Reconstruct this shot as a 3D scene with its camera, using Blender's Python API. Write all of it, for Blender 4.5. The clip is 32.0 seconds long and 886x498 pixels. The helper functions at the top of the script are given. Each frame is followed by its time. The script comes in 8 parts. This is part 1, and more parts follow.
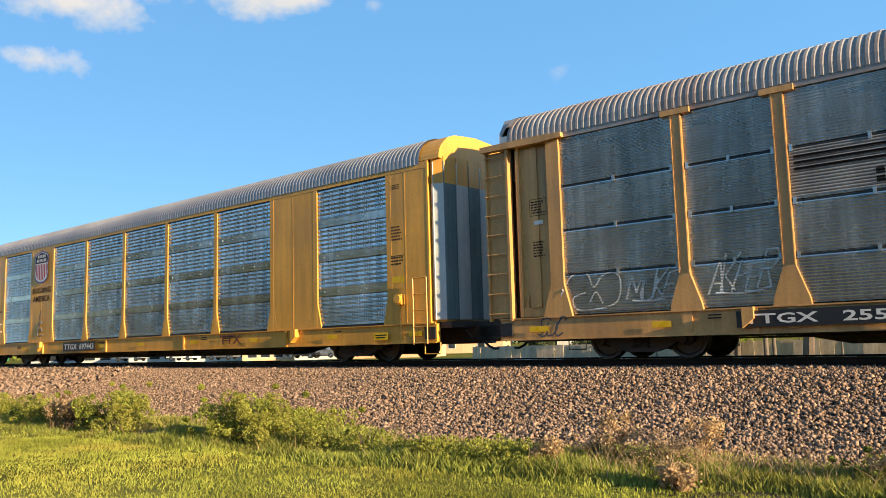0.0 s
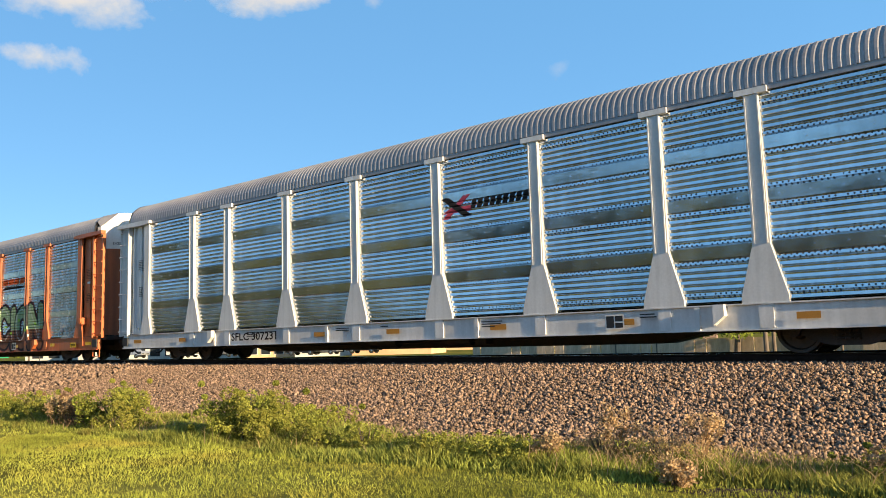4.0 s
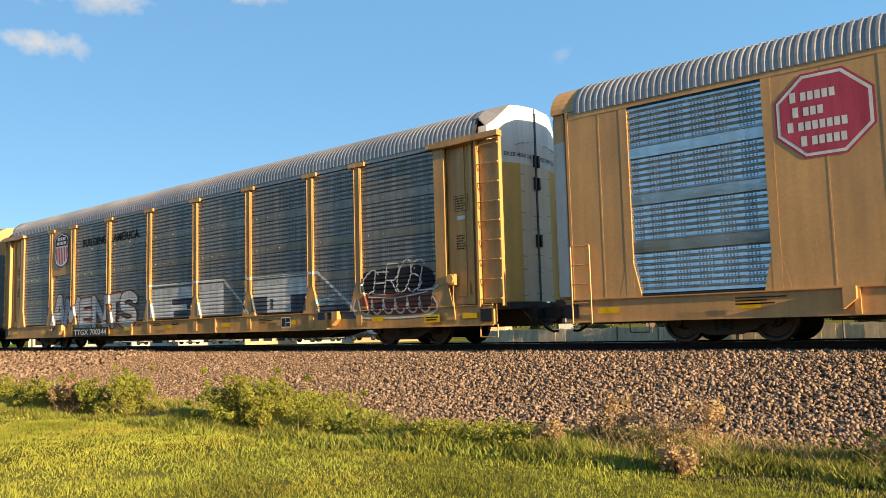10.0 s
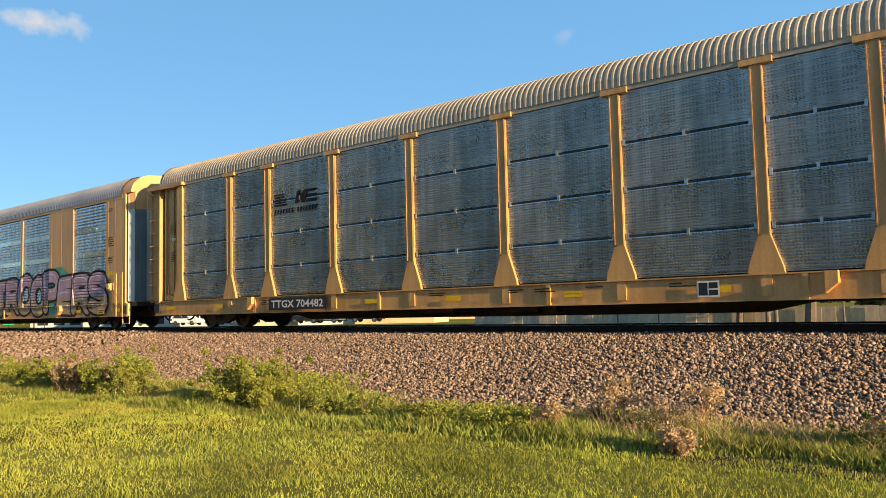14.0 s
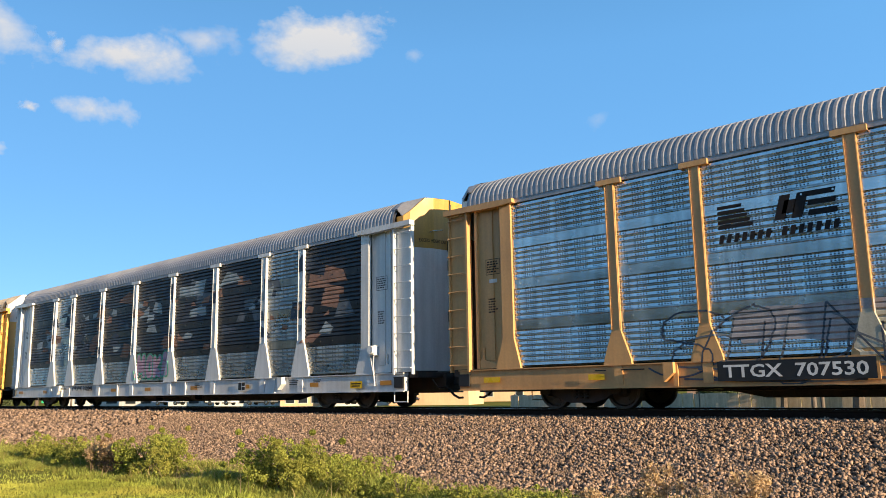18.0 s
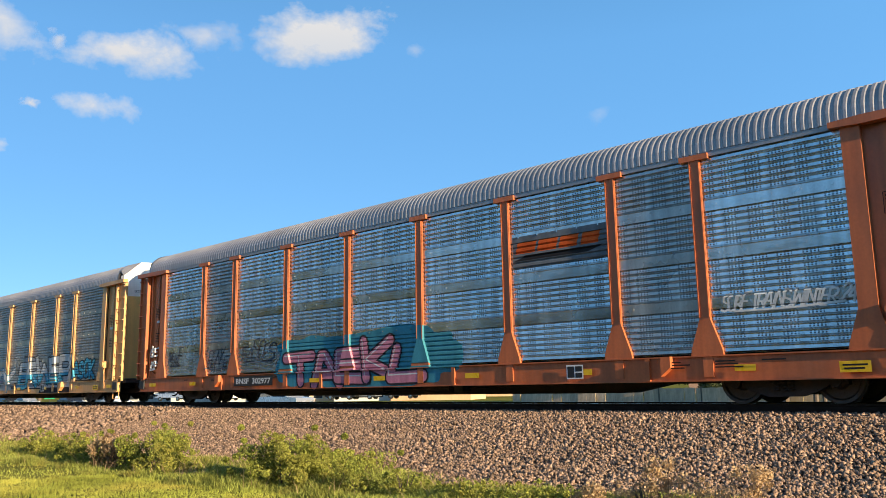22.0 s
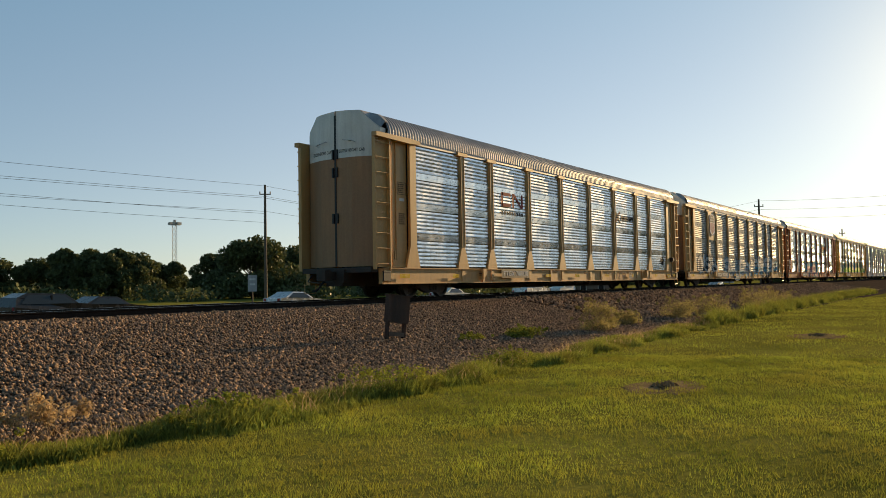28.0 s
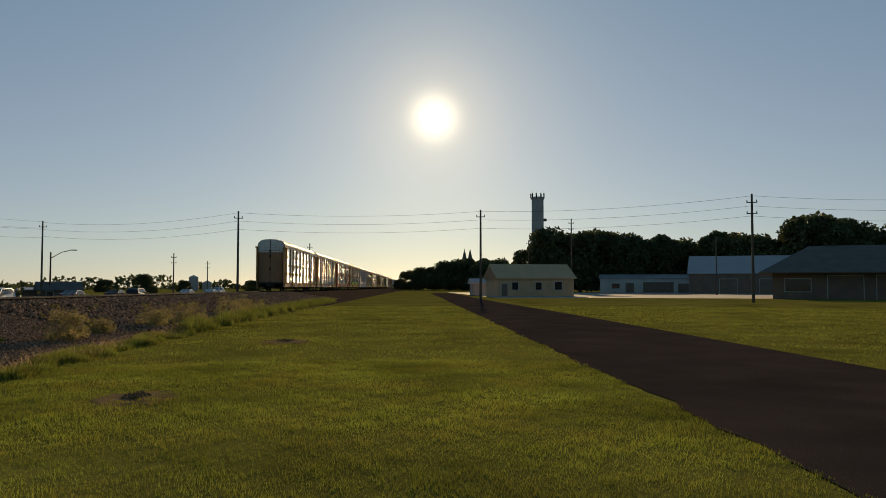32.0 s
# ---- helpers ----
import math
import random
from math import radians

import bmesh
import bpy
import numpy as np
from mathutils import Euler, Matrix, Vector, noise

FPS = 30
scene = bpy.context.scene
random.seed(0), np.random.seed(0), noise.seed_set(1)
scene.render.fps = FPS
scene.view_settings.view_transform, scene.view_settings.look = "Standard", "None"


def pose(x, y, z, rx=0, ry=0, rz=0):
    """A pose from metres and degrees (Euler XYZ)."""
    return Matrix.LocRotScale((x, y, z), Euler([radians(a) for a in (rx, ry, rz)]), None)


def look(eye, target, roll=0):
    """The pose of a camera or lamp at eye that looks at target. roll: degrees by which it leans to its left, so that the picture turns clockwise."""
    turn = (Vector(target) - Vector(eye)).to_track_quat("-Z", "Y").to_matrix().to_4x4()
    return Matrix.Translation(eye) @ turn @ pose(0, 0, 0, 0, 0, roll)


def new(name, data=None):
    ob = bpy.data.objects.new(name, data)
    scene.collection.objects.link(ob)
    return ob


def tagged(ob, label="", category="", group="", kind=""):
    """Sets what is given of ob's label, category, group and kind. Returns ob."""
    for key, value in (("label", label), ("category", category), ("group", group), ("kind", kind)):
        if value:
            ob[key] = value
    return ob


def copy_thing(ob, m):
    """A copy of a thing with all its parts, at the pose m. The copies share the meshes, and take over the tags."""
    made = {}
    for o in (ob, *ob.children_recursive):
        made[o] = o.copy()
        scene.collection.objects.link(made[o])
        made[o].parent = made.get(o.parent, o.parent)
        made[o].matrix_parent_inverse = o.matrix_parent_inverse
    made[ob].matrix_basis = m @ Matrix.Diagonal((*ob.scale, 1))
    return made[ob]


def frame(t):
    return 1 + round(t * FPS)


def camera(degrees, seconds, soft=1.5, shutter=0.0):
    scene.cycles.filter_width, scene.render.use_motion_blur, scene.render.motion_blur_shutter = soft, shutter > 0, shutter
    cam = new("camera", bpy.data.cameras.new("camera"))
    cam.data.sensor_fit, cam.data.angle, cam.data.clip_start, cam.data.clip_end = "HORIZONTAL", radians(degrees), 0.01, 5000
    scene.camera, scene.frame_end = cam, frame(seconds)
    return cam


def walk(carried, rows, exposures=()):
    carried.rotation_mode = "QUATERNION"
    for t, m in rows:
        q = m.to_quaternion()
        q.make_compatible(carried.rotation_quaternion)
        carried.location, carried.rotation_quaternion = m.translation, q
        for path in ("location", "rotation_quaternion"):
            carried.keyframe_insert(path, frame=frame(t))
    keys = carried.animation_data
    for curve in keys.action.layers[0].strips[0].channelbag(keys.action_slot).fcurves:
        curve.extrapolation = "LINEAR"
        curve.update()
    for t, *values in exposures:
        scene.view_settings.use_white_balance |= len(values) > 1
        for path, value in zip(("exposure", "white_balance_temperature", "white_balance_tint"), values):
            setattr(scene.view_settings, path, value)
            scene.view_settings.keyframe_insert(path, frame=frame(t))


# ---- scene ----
# The camera stands on a lawn beside a railway line: x runs along the track, y away
# from the camera, z = 0 at the top of the rails.
CAM_Z, TRACK_Y = 0.43, 16.29
LAWN_Z, FAR_Z = -1.07, -1.45
PATH = [(0, 40.43, 6.68, 1.58), (0.5, 40.44, 6.67, 1.56), (1, 40.46, 6.65, 1.55), (1.5, 40.46, 6.67, 1.59), (2, 40.44, 6.68, 1.62), (2.5, 40.42, 6.60, 1.65), (4.5, 40.44, 6.43, 1.65), (5, 40.41, 6.43, 1.70), (5.5, 40.43, 6.41, 1.70), (6, 40.44, 6.34, 1.70), (6.5, 40.43, 6.29, 1.69), (7, 40.42, 5.98, 1.67), (7.5, 40.42, 5.74, 1.62), (8, 40.42, 5.59, 1.59), (8.5, 40.46, 5.57, 1.61), (9, 40.50, 5.57, 1.63), (9.5, 40.53, 5.56, 1.60), (10, 40.56, 5.55, 1.56), (10.5, 40.56, 5.52, 1.56), (11, 40.56, 5.50, 1.57), (11.5, 40.58, 5.46, 1.53), (12, 40.59, 5.17, 1.45), (12.5, 40.58, 4.77, 1.39), (13, 40.59, 4.43, 1.37), (13.5, 40.61, 4.27, 1.38), (15.5, 40.70, 4.71, 1.25), (16, 41.04, 6.08, 1.16), (16.5, 41.71, 7.63, 1.14), (17, 42.29, 8.63, 1.08), (17.5, 42.65, 9.44, 0.96), (18, 43.07, 10.05, 0.86), (18.5, 43.12, 10.39, 0.78), (19, 43.16, 10.63, 0.73), (19.5, 43.17, 10.54, 0.78), (20, 43.16, 10.51, 0.83), (20.5, 43.17, 10.50, 0.85), (21, 43.19, 10.20, 0.89), (21.5, 43.21, 9.91, 0.96), (22, 43.21, 9.71, 1.00), (22.5, 43.22, 9.72, 0.95), (23, 43.23, 9.59, 0.94), (23.5, 43.22, 9.17, 1.04), (24, 43.18, 8.85, 1.11), (24.5, 43.19, 8.62, 1.15), (25, 42.18, 8.38, 1.24), (25.5, 37.22, 7.99, 1.47), (27.5, -40.89, 4.32, 2.28), (28, -55.92, 2.46, 0.96), (28.4, -64.27, 1.26, 0.58), (28.5, -64.97, 1.19, 0.40), (29, -69.40, 0.53, 0.38), (29.5, -72.73, 1.32, 0.04), (30, -75.79, 1.45, 0.04), (30.5, -79.93, 1.38, 0.01), (31, -84.68, 1.42, -0.10), (31.5, -88.78, 1.50, -0.10), (32, -91.82, 2.72, -0.05)]
cam = camera(57.7, 32.0, 0.75)
walk(cam, [(t, pose(0, 0, CAM_Z, 90 + p, r, y)) for t, y, p, r in PATH],
     [(0, 1.32, 6950, 10), (1.6, 1.24, 6950, 10), (5.5, 1.24, 7100, 10), (7, 1.28, 7650, 10), (9, 1.27, 7650, 10), (12, 1.25, 7500, 10), (14.5, 1.22, 7200, 10), (17, 1.18, 6500, 10), (25.5, 1.2, 6500, 10), (27.5, 0.82, 8900, 10), (28, 0.52, 9300, 10), (28.4, 0.30, 9500, 10), (29, -0.07, 9300, 10), (30, -0.28, 9000, 10), (32, -0.35, 8500, 10)])

# ---- world and sun ----
SUN_AZ, SUN_EL = radians(-91.2), radians(12.0)
SUN = Vector((-math.sin(SUN_AZ) * math.cos(SUN_EL), math.cos(SUN_AZ) * math.cos(SUN_EL), math.sin(SUN_EL)))
world = bpy.data.worlds.new("sky")
scene.world = world
world.use_nodes = True
wt = world.node_tree
wt.nodes.clear()
w_out, w_bg = wt.nodes.new("ShaderNodeOutputWorld"), wt.nodes.new("ShaderNodeBackground")
w_sky = wt.nodes.new("ShaderNodeTexSky")
w_sky.sky_type, w_sky.sun_disc = "NISHITA", False
w_sky.sun_elevation, w_sky.sun_rotation = SUN_EL, -SUN_AZ
w_sky.altitude, w_sky.air_density, w_sky.dust_density, w_sky.ozone_density = 30, 0.8, 0.1, 2.5
w_bg.inputs["Strength"].default_value = 0.1
# the sun's own glare and the bright haze round it
w_tc, w_dot = wt.nodes.new("ShaderNodeTexCoord"), wt.nodes.new("ShaderNodeVectorMath")
w_dot.operation = "DOT_PRODUCT"
w_dot.inputs[1].default_value = SUN
wt.links.new(w_tc.outputs["Generated"], w_dot.inputs[0])
w_tint = wt.nodes.new("ShaderNodeVectorMath")
w_tint.operation = "MULTIPLY_ADD"
w_tint.inputs[1].default_value, w_tint.inputs[2].default_value = (0.40, 0.46, 0.49), (0.38, 1.22, 2.35)
wt.links.new(w_sky.outputs["Color"], w_tint.inputs[0])
# the sky deepens towards the zenith
w_sep, w_deep, w_dim = wt.nodes.new("ShaderNodeSeparateXYZ"), wt.nodes.new("ShaderNodeMapRange"), wt.nodes.new("ShaderNodeVectorMath")
wt.links.new(w_tc.outputs["Generated"], w_sep.inputs[0])
wt.links.new(w_sep.outputs[2], w_deep.inputs["Value"])
for key, value in (("From Min", 0.40), ("From Max", 0.95), ("To Min", 1.0), ("To Max", 0.40)):
    w_deep.inputs[key].default_value = value
w_dim.operation = "SCALE"
wt.links.new(w_tint.outputs[0], w_dim.inputs[0])
# and dims a little opposite the sun
w_anti, w_both = wt.nodes.new("ShaderNodeMapRange"), wt.nodes.new("ShaderNodeMath")
wt.links.new(w_dot.outputs["Value"], w_anti.inputs["Value"])
for key, value in (("From Min", -0.95), ("From Max", -0.15), ("To Min", 0.84), ("To Max", 1.10)):
    w_anti.inputs[key].default_value = value
w_both.operation = "MULTIPLY"
wt.links.new(w_deep.outputs[0], w_both.inputs[0])
wt.links.new(w_anti.outputs[0], w_both.inputs[1])
wt.links.new(w_both.outputs[0], w_dim.inputs["Scale"])
last = w_dim.outputs[0]
for power, gain, tint in ((3600, 12.0, (1.0, 0.95, 0.80)), (520, 1.8, (1.0, 0.84, 0.50)), (110, 2.1, (1.0, 0.84, 0.50)), (20, 0.45, (1.0, 0.80, 0.50)), (2.6, 0.86, (0.78, 0.92, 1.05))):
    mx, pw, ml = wt.nodes.new("ShaderNodeMath"), wt.nodes.new("ShaderNodeMath"), wt.nodes.new("ShaderNodeVectorMath")
    mx.operation, pw.operation, ml.operation = "MAXIMUM", "POWER", "MULTIPLY_ADD"
    mx.inputs[1].default_value, pw.inputs[1].default_value = 0.0, power
    wt.links.new(w_dot.outputs["Value"], mx.inputs[0])
    wt.links.new(mx.outputs[0], pw.inputs[0])
    wt.links.new(pw.outputs[0], ml.inputs[0])
    ml.inputs[1].default_value = [gain * c for c in tint]
    wt.links.new(last, ml.inputs[2])
    last = ml.outputs[0]
# peach haze low over the horizon on the sun's side
w_low, w_side, w_haze, w_warm = wt.nodes.new("ShaderNodeMapRange"), wt.nodes.new("ShaderNodeMapRange"), wt.nodes.new("ShaderNodeMath"), wt.nodes.new("ShaderNodeVectorMath")
wt.links.new(w_sep.outputs[2], w_low.inputs["Value"])
for key, value in (("From Min", 0.0), ("From Max", 0.42), ("To Min", 1.0), ("To Max", 0.0)):
    w_low.inputs[key].default_value = value
wt.links.new(w_dot.outputs["Value"], w_side.inputs["Value"])
for key, value in (("From Min", 0.0), ("From Max", 0.8), ("To Min", 0.0), ("To Max", 1.0)):
    w_side.inputs[key].default_value = value
w_haze.operation, w_warm.operation = "MULTIPLY", "MULTIPLY_ADD"
wt.links.new(w_low.outputs[0], w_haze.inputs[0])
wt.links.new(w_side.outputs[0], w_haze.inputs[1])
wt.links.new(w_haze.outputs[0], w_warm.inputs[0])
w_warm.inputs[1].default_value = (1.5, 0.62, 0.30)
wt.links.new(last, w_warm.inputs[2])
wt.links.new(w_warm.outputs[0], w_bg.inputs["Color"])
wt.links.new(w_bg.outputs[0], w_out.inputs[0])
sun_data = bpy.data.lights.new("sun", "SUN")
sun_data.energy, sun_data.angle, sun_data.color = 5.0, radians(0.6), (1.0, 0.78, 0.50)
sun_ob = new("sun", sun_data)
LIGHT_AZ = radians(-94.3)
sun_ob.matrix_world = look(Vector((-math.sin(LIGHT_AZ) * math.cos(SUN_EL), math.cos(LIGHT_AZ) * math.cos(SUN_EL), math.sin(SUN_EL))) * 100, (0, 0, 0))


# ---- materials ----
def shader(name, color, rough=0.6, metal=0.0, vary=0.12, scale=3.0, fine=40.0, bump=0.15, streak=0.0, dirt=None, dirt_amount=0.0, per_object=0.0, island=0.0, spec=0.5, thin=0.0):
    """Surface with coarse and fine variation, upright streaks, dirt and a per-piece shade."""
    m = bpy.data.materials.new(name)
    m.use_nodes = True
    t = m.node_tree
    n, link = t.nodes, t.links.new
    b = n["Principled BSDF"]
    b.inputs["Roughness"].default_value, b.inputs["Metallic"].default_value = rough, metal
    b.inputs["Specular IOR Level"].default_value = spec
    if spec < 0.05:
        b.inputs["IOR"].default_value = 1.0
    tc = n.new("ShaderNodeTexCoord")
    def tex(size, detail=4.0, squash=None):
        x = n.new("ShaderNodeTexNoise")
        x.inputs["Scale"].default_value, x.inputs["Detail"].default_value = size, detail
        if squash:
            mp = n.new("ShaderNodeMapping")
            mp.inputs["Scale"].default_value = squash
            link(tc.outputs["Object"], mp.inputs["Vector"])
            link(mp.outputs[0], x.inputs["Vector"])
        else:
            link(tc.outputs["Object"], x.inputs["Vector"])
        return x.outputs["Fac"]
    def ranged(sock, lo, hi, a=0.3, z=0.7):
        x = n.new("ShaderNodeMapRange")
        x.inputs["From Min"].default_value, x.inputs["From Max"].default_value = a, z
        x.inputs["To Min"].default_value, x.inputs["To Max"].default_value = lo, hi
        link(sock, x.inputs["Value"])
        return x.outputs[0]
    def times(a, k):
        x = n.new("ShaderNodeMath")
        x.operation = "MULTIPLY"
        link(a, x.inputs[0])
        link(k, x.inputs[1])
        return x.outputs[0]
    coarse, small = tex(scale), tex(fine, 3.0)
    shade = times(ranged(coarse, 1 - vary, 1 + vary), ranged(small, 1 - vary * 0.6, 1 + vary * 0.6))
    if streak:
        shade = times(shade, ranged(tex(1.0, 5.0, (7.0, 7.0, 0.45)), 1 - streak, 1 + streak * 0.4))
    if per_object:
        oi = n.new("ShaderNodeObjectInfo")
        shade = times(shade, ranged(oi.outputs["Random"], 1 - per_object, 1 + per_object, 0, 1))
    if island:
        gi = n.new("ShaderNodeNewGeometry")
        shade = times(shade, ranged(gi.outputs["Random Per Island"], 1 - island, 1 + island, 0, 1))
    col = n.new("ShaderNodeVectorMath")
    col.operation = "SCALE"
    col.inputs[0].default_value = color
    link(shade, col.inputs["Scale"])
    final = col.outputs[0]
    if dirt:
        mixer = n.new("ShaderNodeMix")
        mixer.data_type = "RGBA"
        link(ranged(tex(scale * 0.7, 6.0, (1.6, 1.6, 0.5)), 0.0, dirt_amount, 0.45, 0.75), mixer.inputs["Factor"])
        link(final, mixer.inputs[6])
        mixer.inputs[7].default_value = (*dirt, 1)
        final = mixer.outputs[2]
    link(final, b.inputs["Base Color"])
    link(ranged(coarse, max(rough - 0.1, 0.05), min(rough + 0.1, 1.0)), b.inputs["Roughness"])
    if bump:
        bp = n.new("ShaderNodeBump")
        bp.inputs["Strength"].default_value, bp.inputs["Distance"].default_value = bump, 0.02
        link(small, bp.inputs["Height"])
        link(bp.outputs[0], b.inputs["Normal"])
    if thin:
        tl, ms, out = n.new("ShaderNodeBsdfTranslucent"), n.new("ShaderNodeMixShader"), n["Material Output"]
        link(final, tl.inputs["Color"])
        ms.inputs[0].default_value = thin
        link(b.outputs[0], ms.inputs[1])
        link(tl.outputs[0], ms.inputs[2])
        link(ms.outputs[0], out.inputs["Surface"])
    return m


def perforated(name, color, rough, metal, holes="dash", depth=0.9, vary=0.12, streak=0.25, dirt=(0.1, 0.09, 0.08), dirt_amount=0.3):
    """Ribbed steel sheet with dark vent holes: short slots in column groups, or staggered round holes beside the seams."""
    m = shader(name, color, rough, metal, vary, 0.9, 25.0, 0, streak, dirt, dirt_amount, 0.10)
    t = m.node_tree
    n, link = t.nodes, t.links.new
    b = n["Principled BSDF"]
    tc, sep = n.new("ShaderNodeTexCoord"), n.new("ShaderNodeSeparateXYZ")
    link(tc.outputs["Object"], sep.inputs[0])
    X, Z = sep.outputs[0], sep.outputs[2]
    # rolled sheet is never quite flat
    swell, squash, dent = n.new("ShaderNodeTexNoise"), n.new("ShaderNodeMapping"), n.new("ShaderNodeBump")
    squash.inputs["Scale"].default_value = (1.0, 1.0, 2.6)
    swell.inputs["Scale"].default_value, swell.inputs["Detail"].default_value = 1.7, 2.0
    link(tc.outputs["Object"], squash.inputs["Vector"])
    link(squash.outputs[0], swell.inputs["Vector"])
    link(swell.outputs["Fac"], dent.inputs["Height"])
    dent.inputs["Strength"].default_value, dent.inputs["Distance"].default_value = 0.22, 0.012
    link(dent.outputs[0], b.inputs["Normal"])
    def calc(op, u, w=0.0):
        k = n.new("ShaderNodeMath")
        k.operation = op
        for i, q in enumerate((u, w)):
            if isinstance(q, (int, float)):
                k.inputs[i].default_value = q
            else:
                link(q, k.inputs[i])
        return k.outputs[0]
    def phase(q, size, shift=0.0):
        return calc("FRACT", calc("DIVIDE", calc("ADD", q, shift + 96 * size), size))
    def inside(q, lo, hi):
        return calc("MULTIPLY", calc("GREATER_THAN", q, lo), calc("LESS_THAN", q, hi))
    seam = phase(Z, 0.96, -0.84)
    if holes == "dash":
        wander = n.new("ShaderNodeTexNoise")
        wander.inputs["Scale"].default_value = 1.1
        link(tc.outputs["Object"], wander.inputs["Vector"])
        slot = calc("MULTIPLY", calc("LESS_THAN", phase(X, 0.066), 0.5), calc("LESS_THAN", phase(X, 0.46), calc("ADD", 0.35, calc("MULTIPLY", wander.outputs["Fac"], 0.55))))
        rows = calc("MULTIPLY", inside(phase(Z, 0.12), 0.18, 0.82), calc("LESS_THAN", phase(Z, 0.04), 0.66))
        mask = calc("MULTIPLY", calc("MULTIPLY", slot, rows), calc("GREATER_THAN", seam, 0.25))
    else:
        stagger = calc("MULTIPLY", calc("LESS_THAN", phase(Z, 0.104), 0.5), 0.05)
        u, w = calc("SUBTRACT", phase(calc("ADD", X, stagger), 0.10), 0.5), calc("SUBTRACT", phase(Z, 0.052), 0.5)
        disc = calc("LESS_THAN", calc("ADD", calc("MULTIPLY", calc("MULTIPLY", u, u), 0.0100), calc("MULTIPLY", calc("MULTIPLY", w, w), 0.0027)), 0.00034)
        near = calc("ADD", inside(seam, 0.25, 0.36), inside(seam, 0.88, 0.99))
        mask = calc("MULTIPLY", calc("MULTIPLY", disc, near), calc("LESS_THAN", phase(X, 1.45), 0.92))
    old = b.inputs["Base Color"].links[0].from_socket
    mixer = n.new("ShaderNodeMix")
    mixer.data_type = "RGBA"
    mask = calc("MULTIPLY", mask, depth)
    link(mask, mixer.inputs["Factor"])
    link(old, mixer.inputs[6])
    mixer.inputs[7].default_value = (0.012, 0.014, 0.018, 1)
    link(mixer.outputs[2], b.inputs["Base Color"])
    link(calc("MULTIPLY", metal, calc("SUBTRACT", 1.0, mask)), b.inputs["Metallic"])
    return m


DIRT = (0.10, 0.075, 0.05)
RUST = (0.16, 0.06, 0.025)
PAINT = {
    "yellow": shader("aged_yellow_paint", (0.59, 0.315, 0.105), 0.45, 0, 0.14, 0.7, 20, 0.06, 0.22, DIRT, 0.5, 0.06),
    "bright": shader("bright_yellow_paint", (0.70, 0.34, 0.05), 0.42, 0, 0.10, 0.7, 20, 0.06, 0.15, DIRT, 0.35, 0.05),
    "brown": shader("browned_yellow_paint", (0.61, 0.33, 0.125), 0.5, 0, 0.10, 0.7, 20, 0.06, 0.13, DIRT, 0.32, 0.05),
    "orange": shader("faded_orange_paint", (0.53, 0.135, 0.04), 0.5, 0, 0.12, 0.7, 20, 0.06, 0.22, DIRT, 0.5, 0.05),
    "white": shader("white_paint", (0.66, 0.66, 0.65), 0.4, 0, 0.08, 0.7, 20, 0.05, 0.14, (0.25, 0.2, 0.15), 0.3, 0.04),
}
PANEL = {
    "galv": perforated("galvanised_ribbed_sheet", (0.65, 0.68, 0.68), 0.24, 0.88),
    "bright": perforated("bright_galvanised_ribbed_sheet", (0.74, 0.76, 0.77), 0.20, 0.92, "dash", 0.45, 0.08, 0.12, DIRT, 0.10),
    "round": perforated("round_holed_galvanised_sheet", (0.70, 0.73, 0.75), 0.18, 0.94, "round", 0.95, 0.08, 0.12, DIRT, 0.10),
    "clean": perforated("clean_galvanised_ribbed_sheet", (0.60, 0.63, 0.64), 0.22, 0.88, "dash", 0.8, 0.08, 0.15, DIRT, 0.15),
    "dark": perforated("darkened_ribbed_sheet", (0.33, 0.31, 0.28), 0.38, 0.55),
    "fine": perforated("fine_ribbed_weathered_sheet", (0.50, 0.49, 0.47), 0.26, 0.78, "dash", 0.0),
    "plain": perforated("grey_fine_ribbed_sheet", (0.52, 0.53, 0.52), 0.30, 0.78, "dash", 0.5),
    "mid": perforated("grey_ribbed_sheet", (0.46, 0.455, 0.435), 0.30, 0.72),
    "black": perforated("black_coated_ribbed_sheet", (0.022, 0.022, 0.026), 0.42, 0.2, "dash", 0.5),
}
ROOF = {
    "galv": shader("galvanised_roof_sheet", (0.33, 0.32, 0.33), 0.5, 0.5, 0.15, 0.5, 15, 0.08, 0.1, (0.3, 0.24, 0.18), 0.25),
    "rusty": shader("rusting_roof_sheet", (0.33, 0.31, 0.30), 0.55, 0.3, 0.2, 0.5, 15, 0.08, 0.1, (0.24, 0.11, 0.06), 0.85),
    "beige": shader("weathered_beige_roof_sheet", (0.42, 0.34, 0.25), 0.6, 0.2, 0.15, 0.5, 15, 0.08, 0.1, (0.25, 0.18, 0.12), 0.4),
}
STEEL_DARK = shader("dark_grimy_steel", (0.045, 0.039, 0.035), 0.65, 0.3, 0.3, 4, 40, 0.3, 0, RUST, 0.25)
WHEEL_STEEL = shader("worn_wheel_steel", (0.085, 0.072, 0.062), 0.5, 0.6, 0.25, 6, 50, 0.2)
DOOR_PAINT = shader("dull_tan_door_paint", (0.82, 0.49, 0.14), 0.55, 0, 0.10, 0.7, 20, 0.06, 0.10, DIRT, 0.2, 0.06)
DOOR_ORANGE = shader("dull_orange_door_paint", (0.42, 0.11, 0.035), 0.55, 0, 0.16, 0.7, 20, 0.06, 0.3, DIRT, 0.6, 0.06)
CROWN = shader("dirty_white_crown_paint", (0.82, 0.80, 0.74), 0.5, 0, 0.08, 0.9, 20, 0.05, 0.12, (0.3, 0.23, 0.15), 0.3)
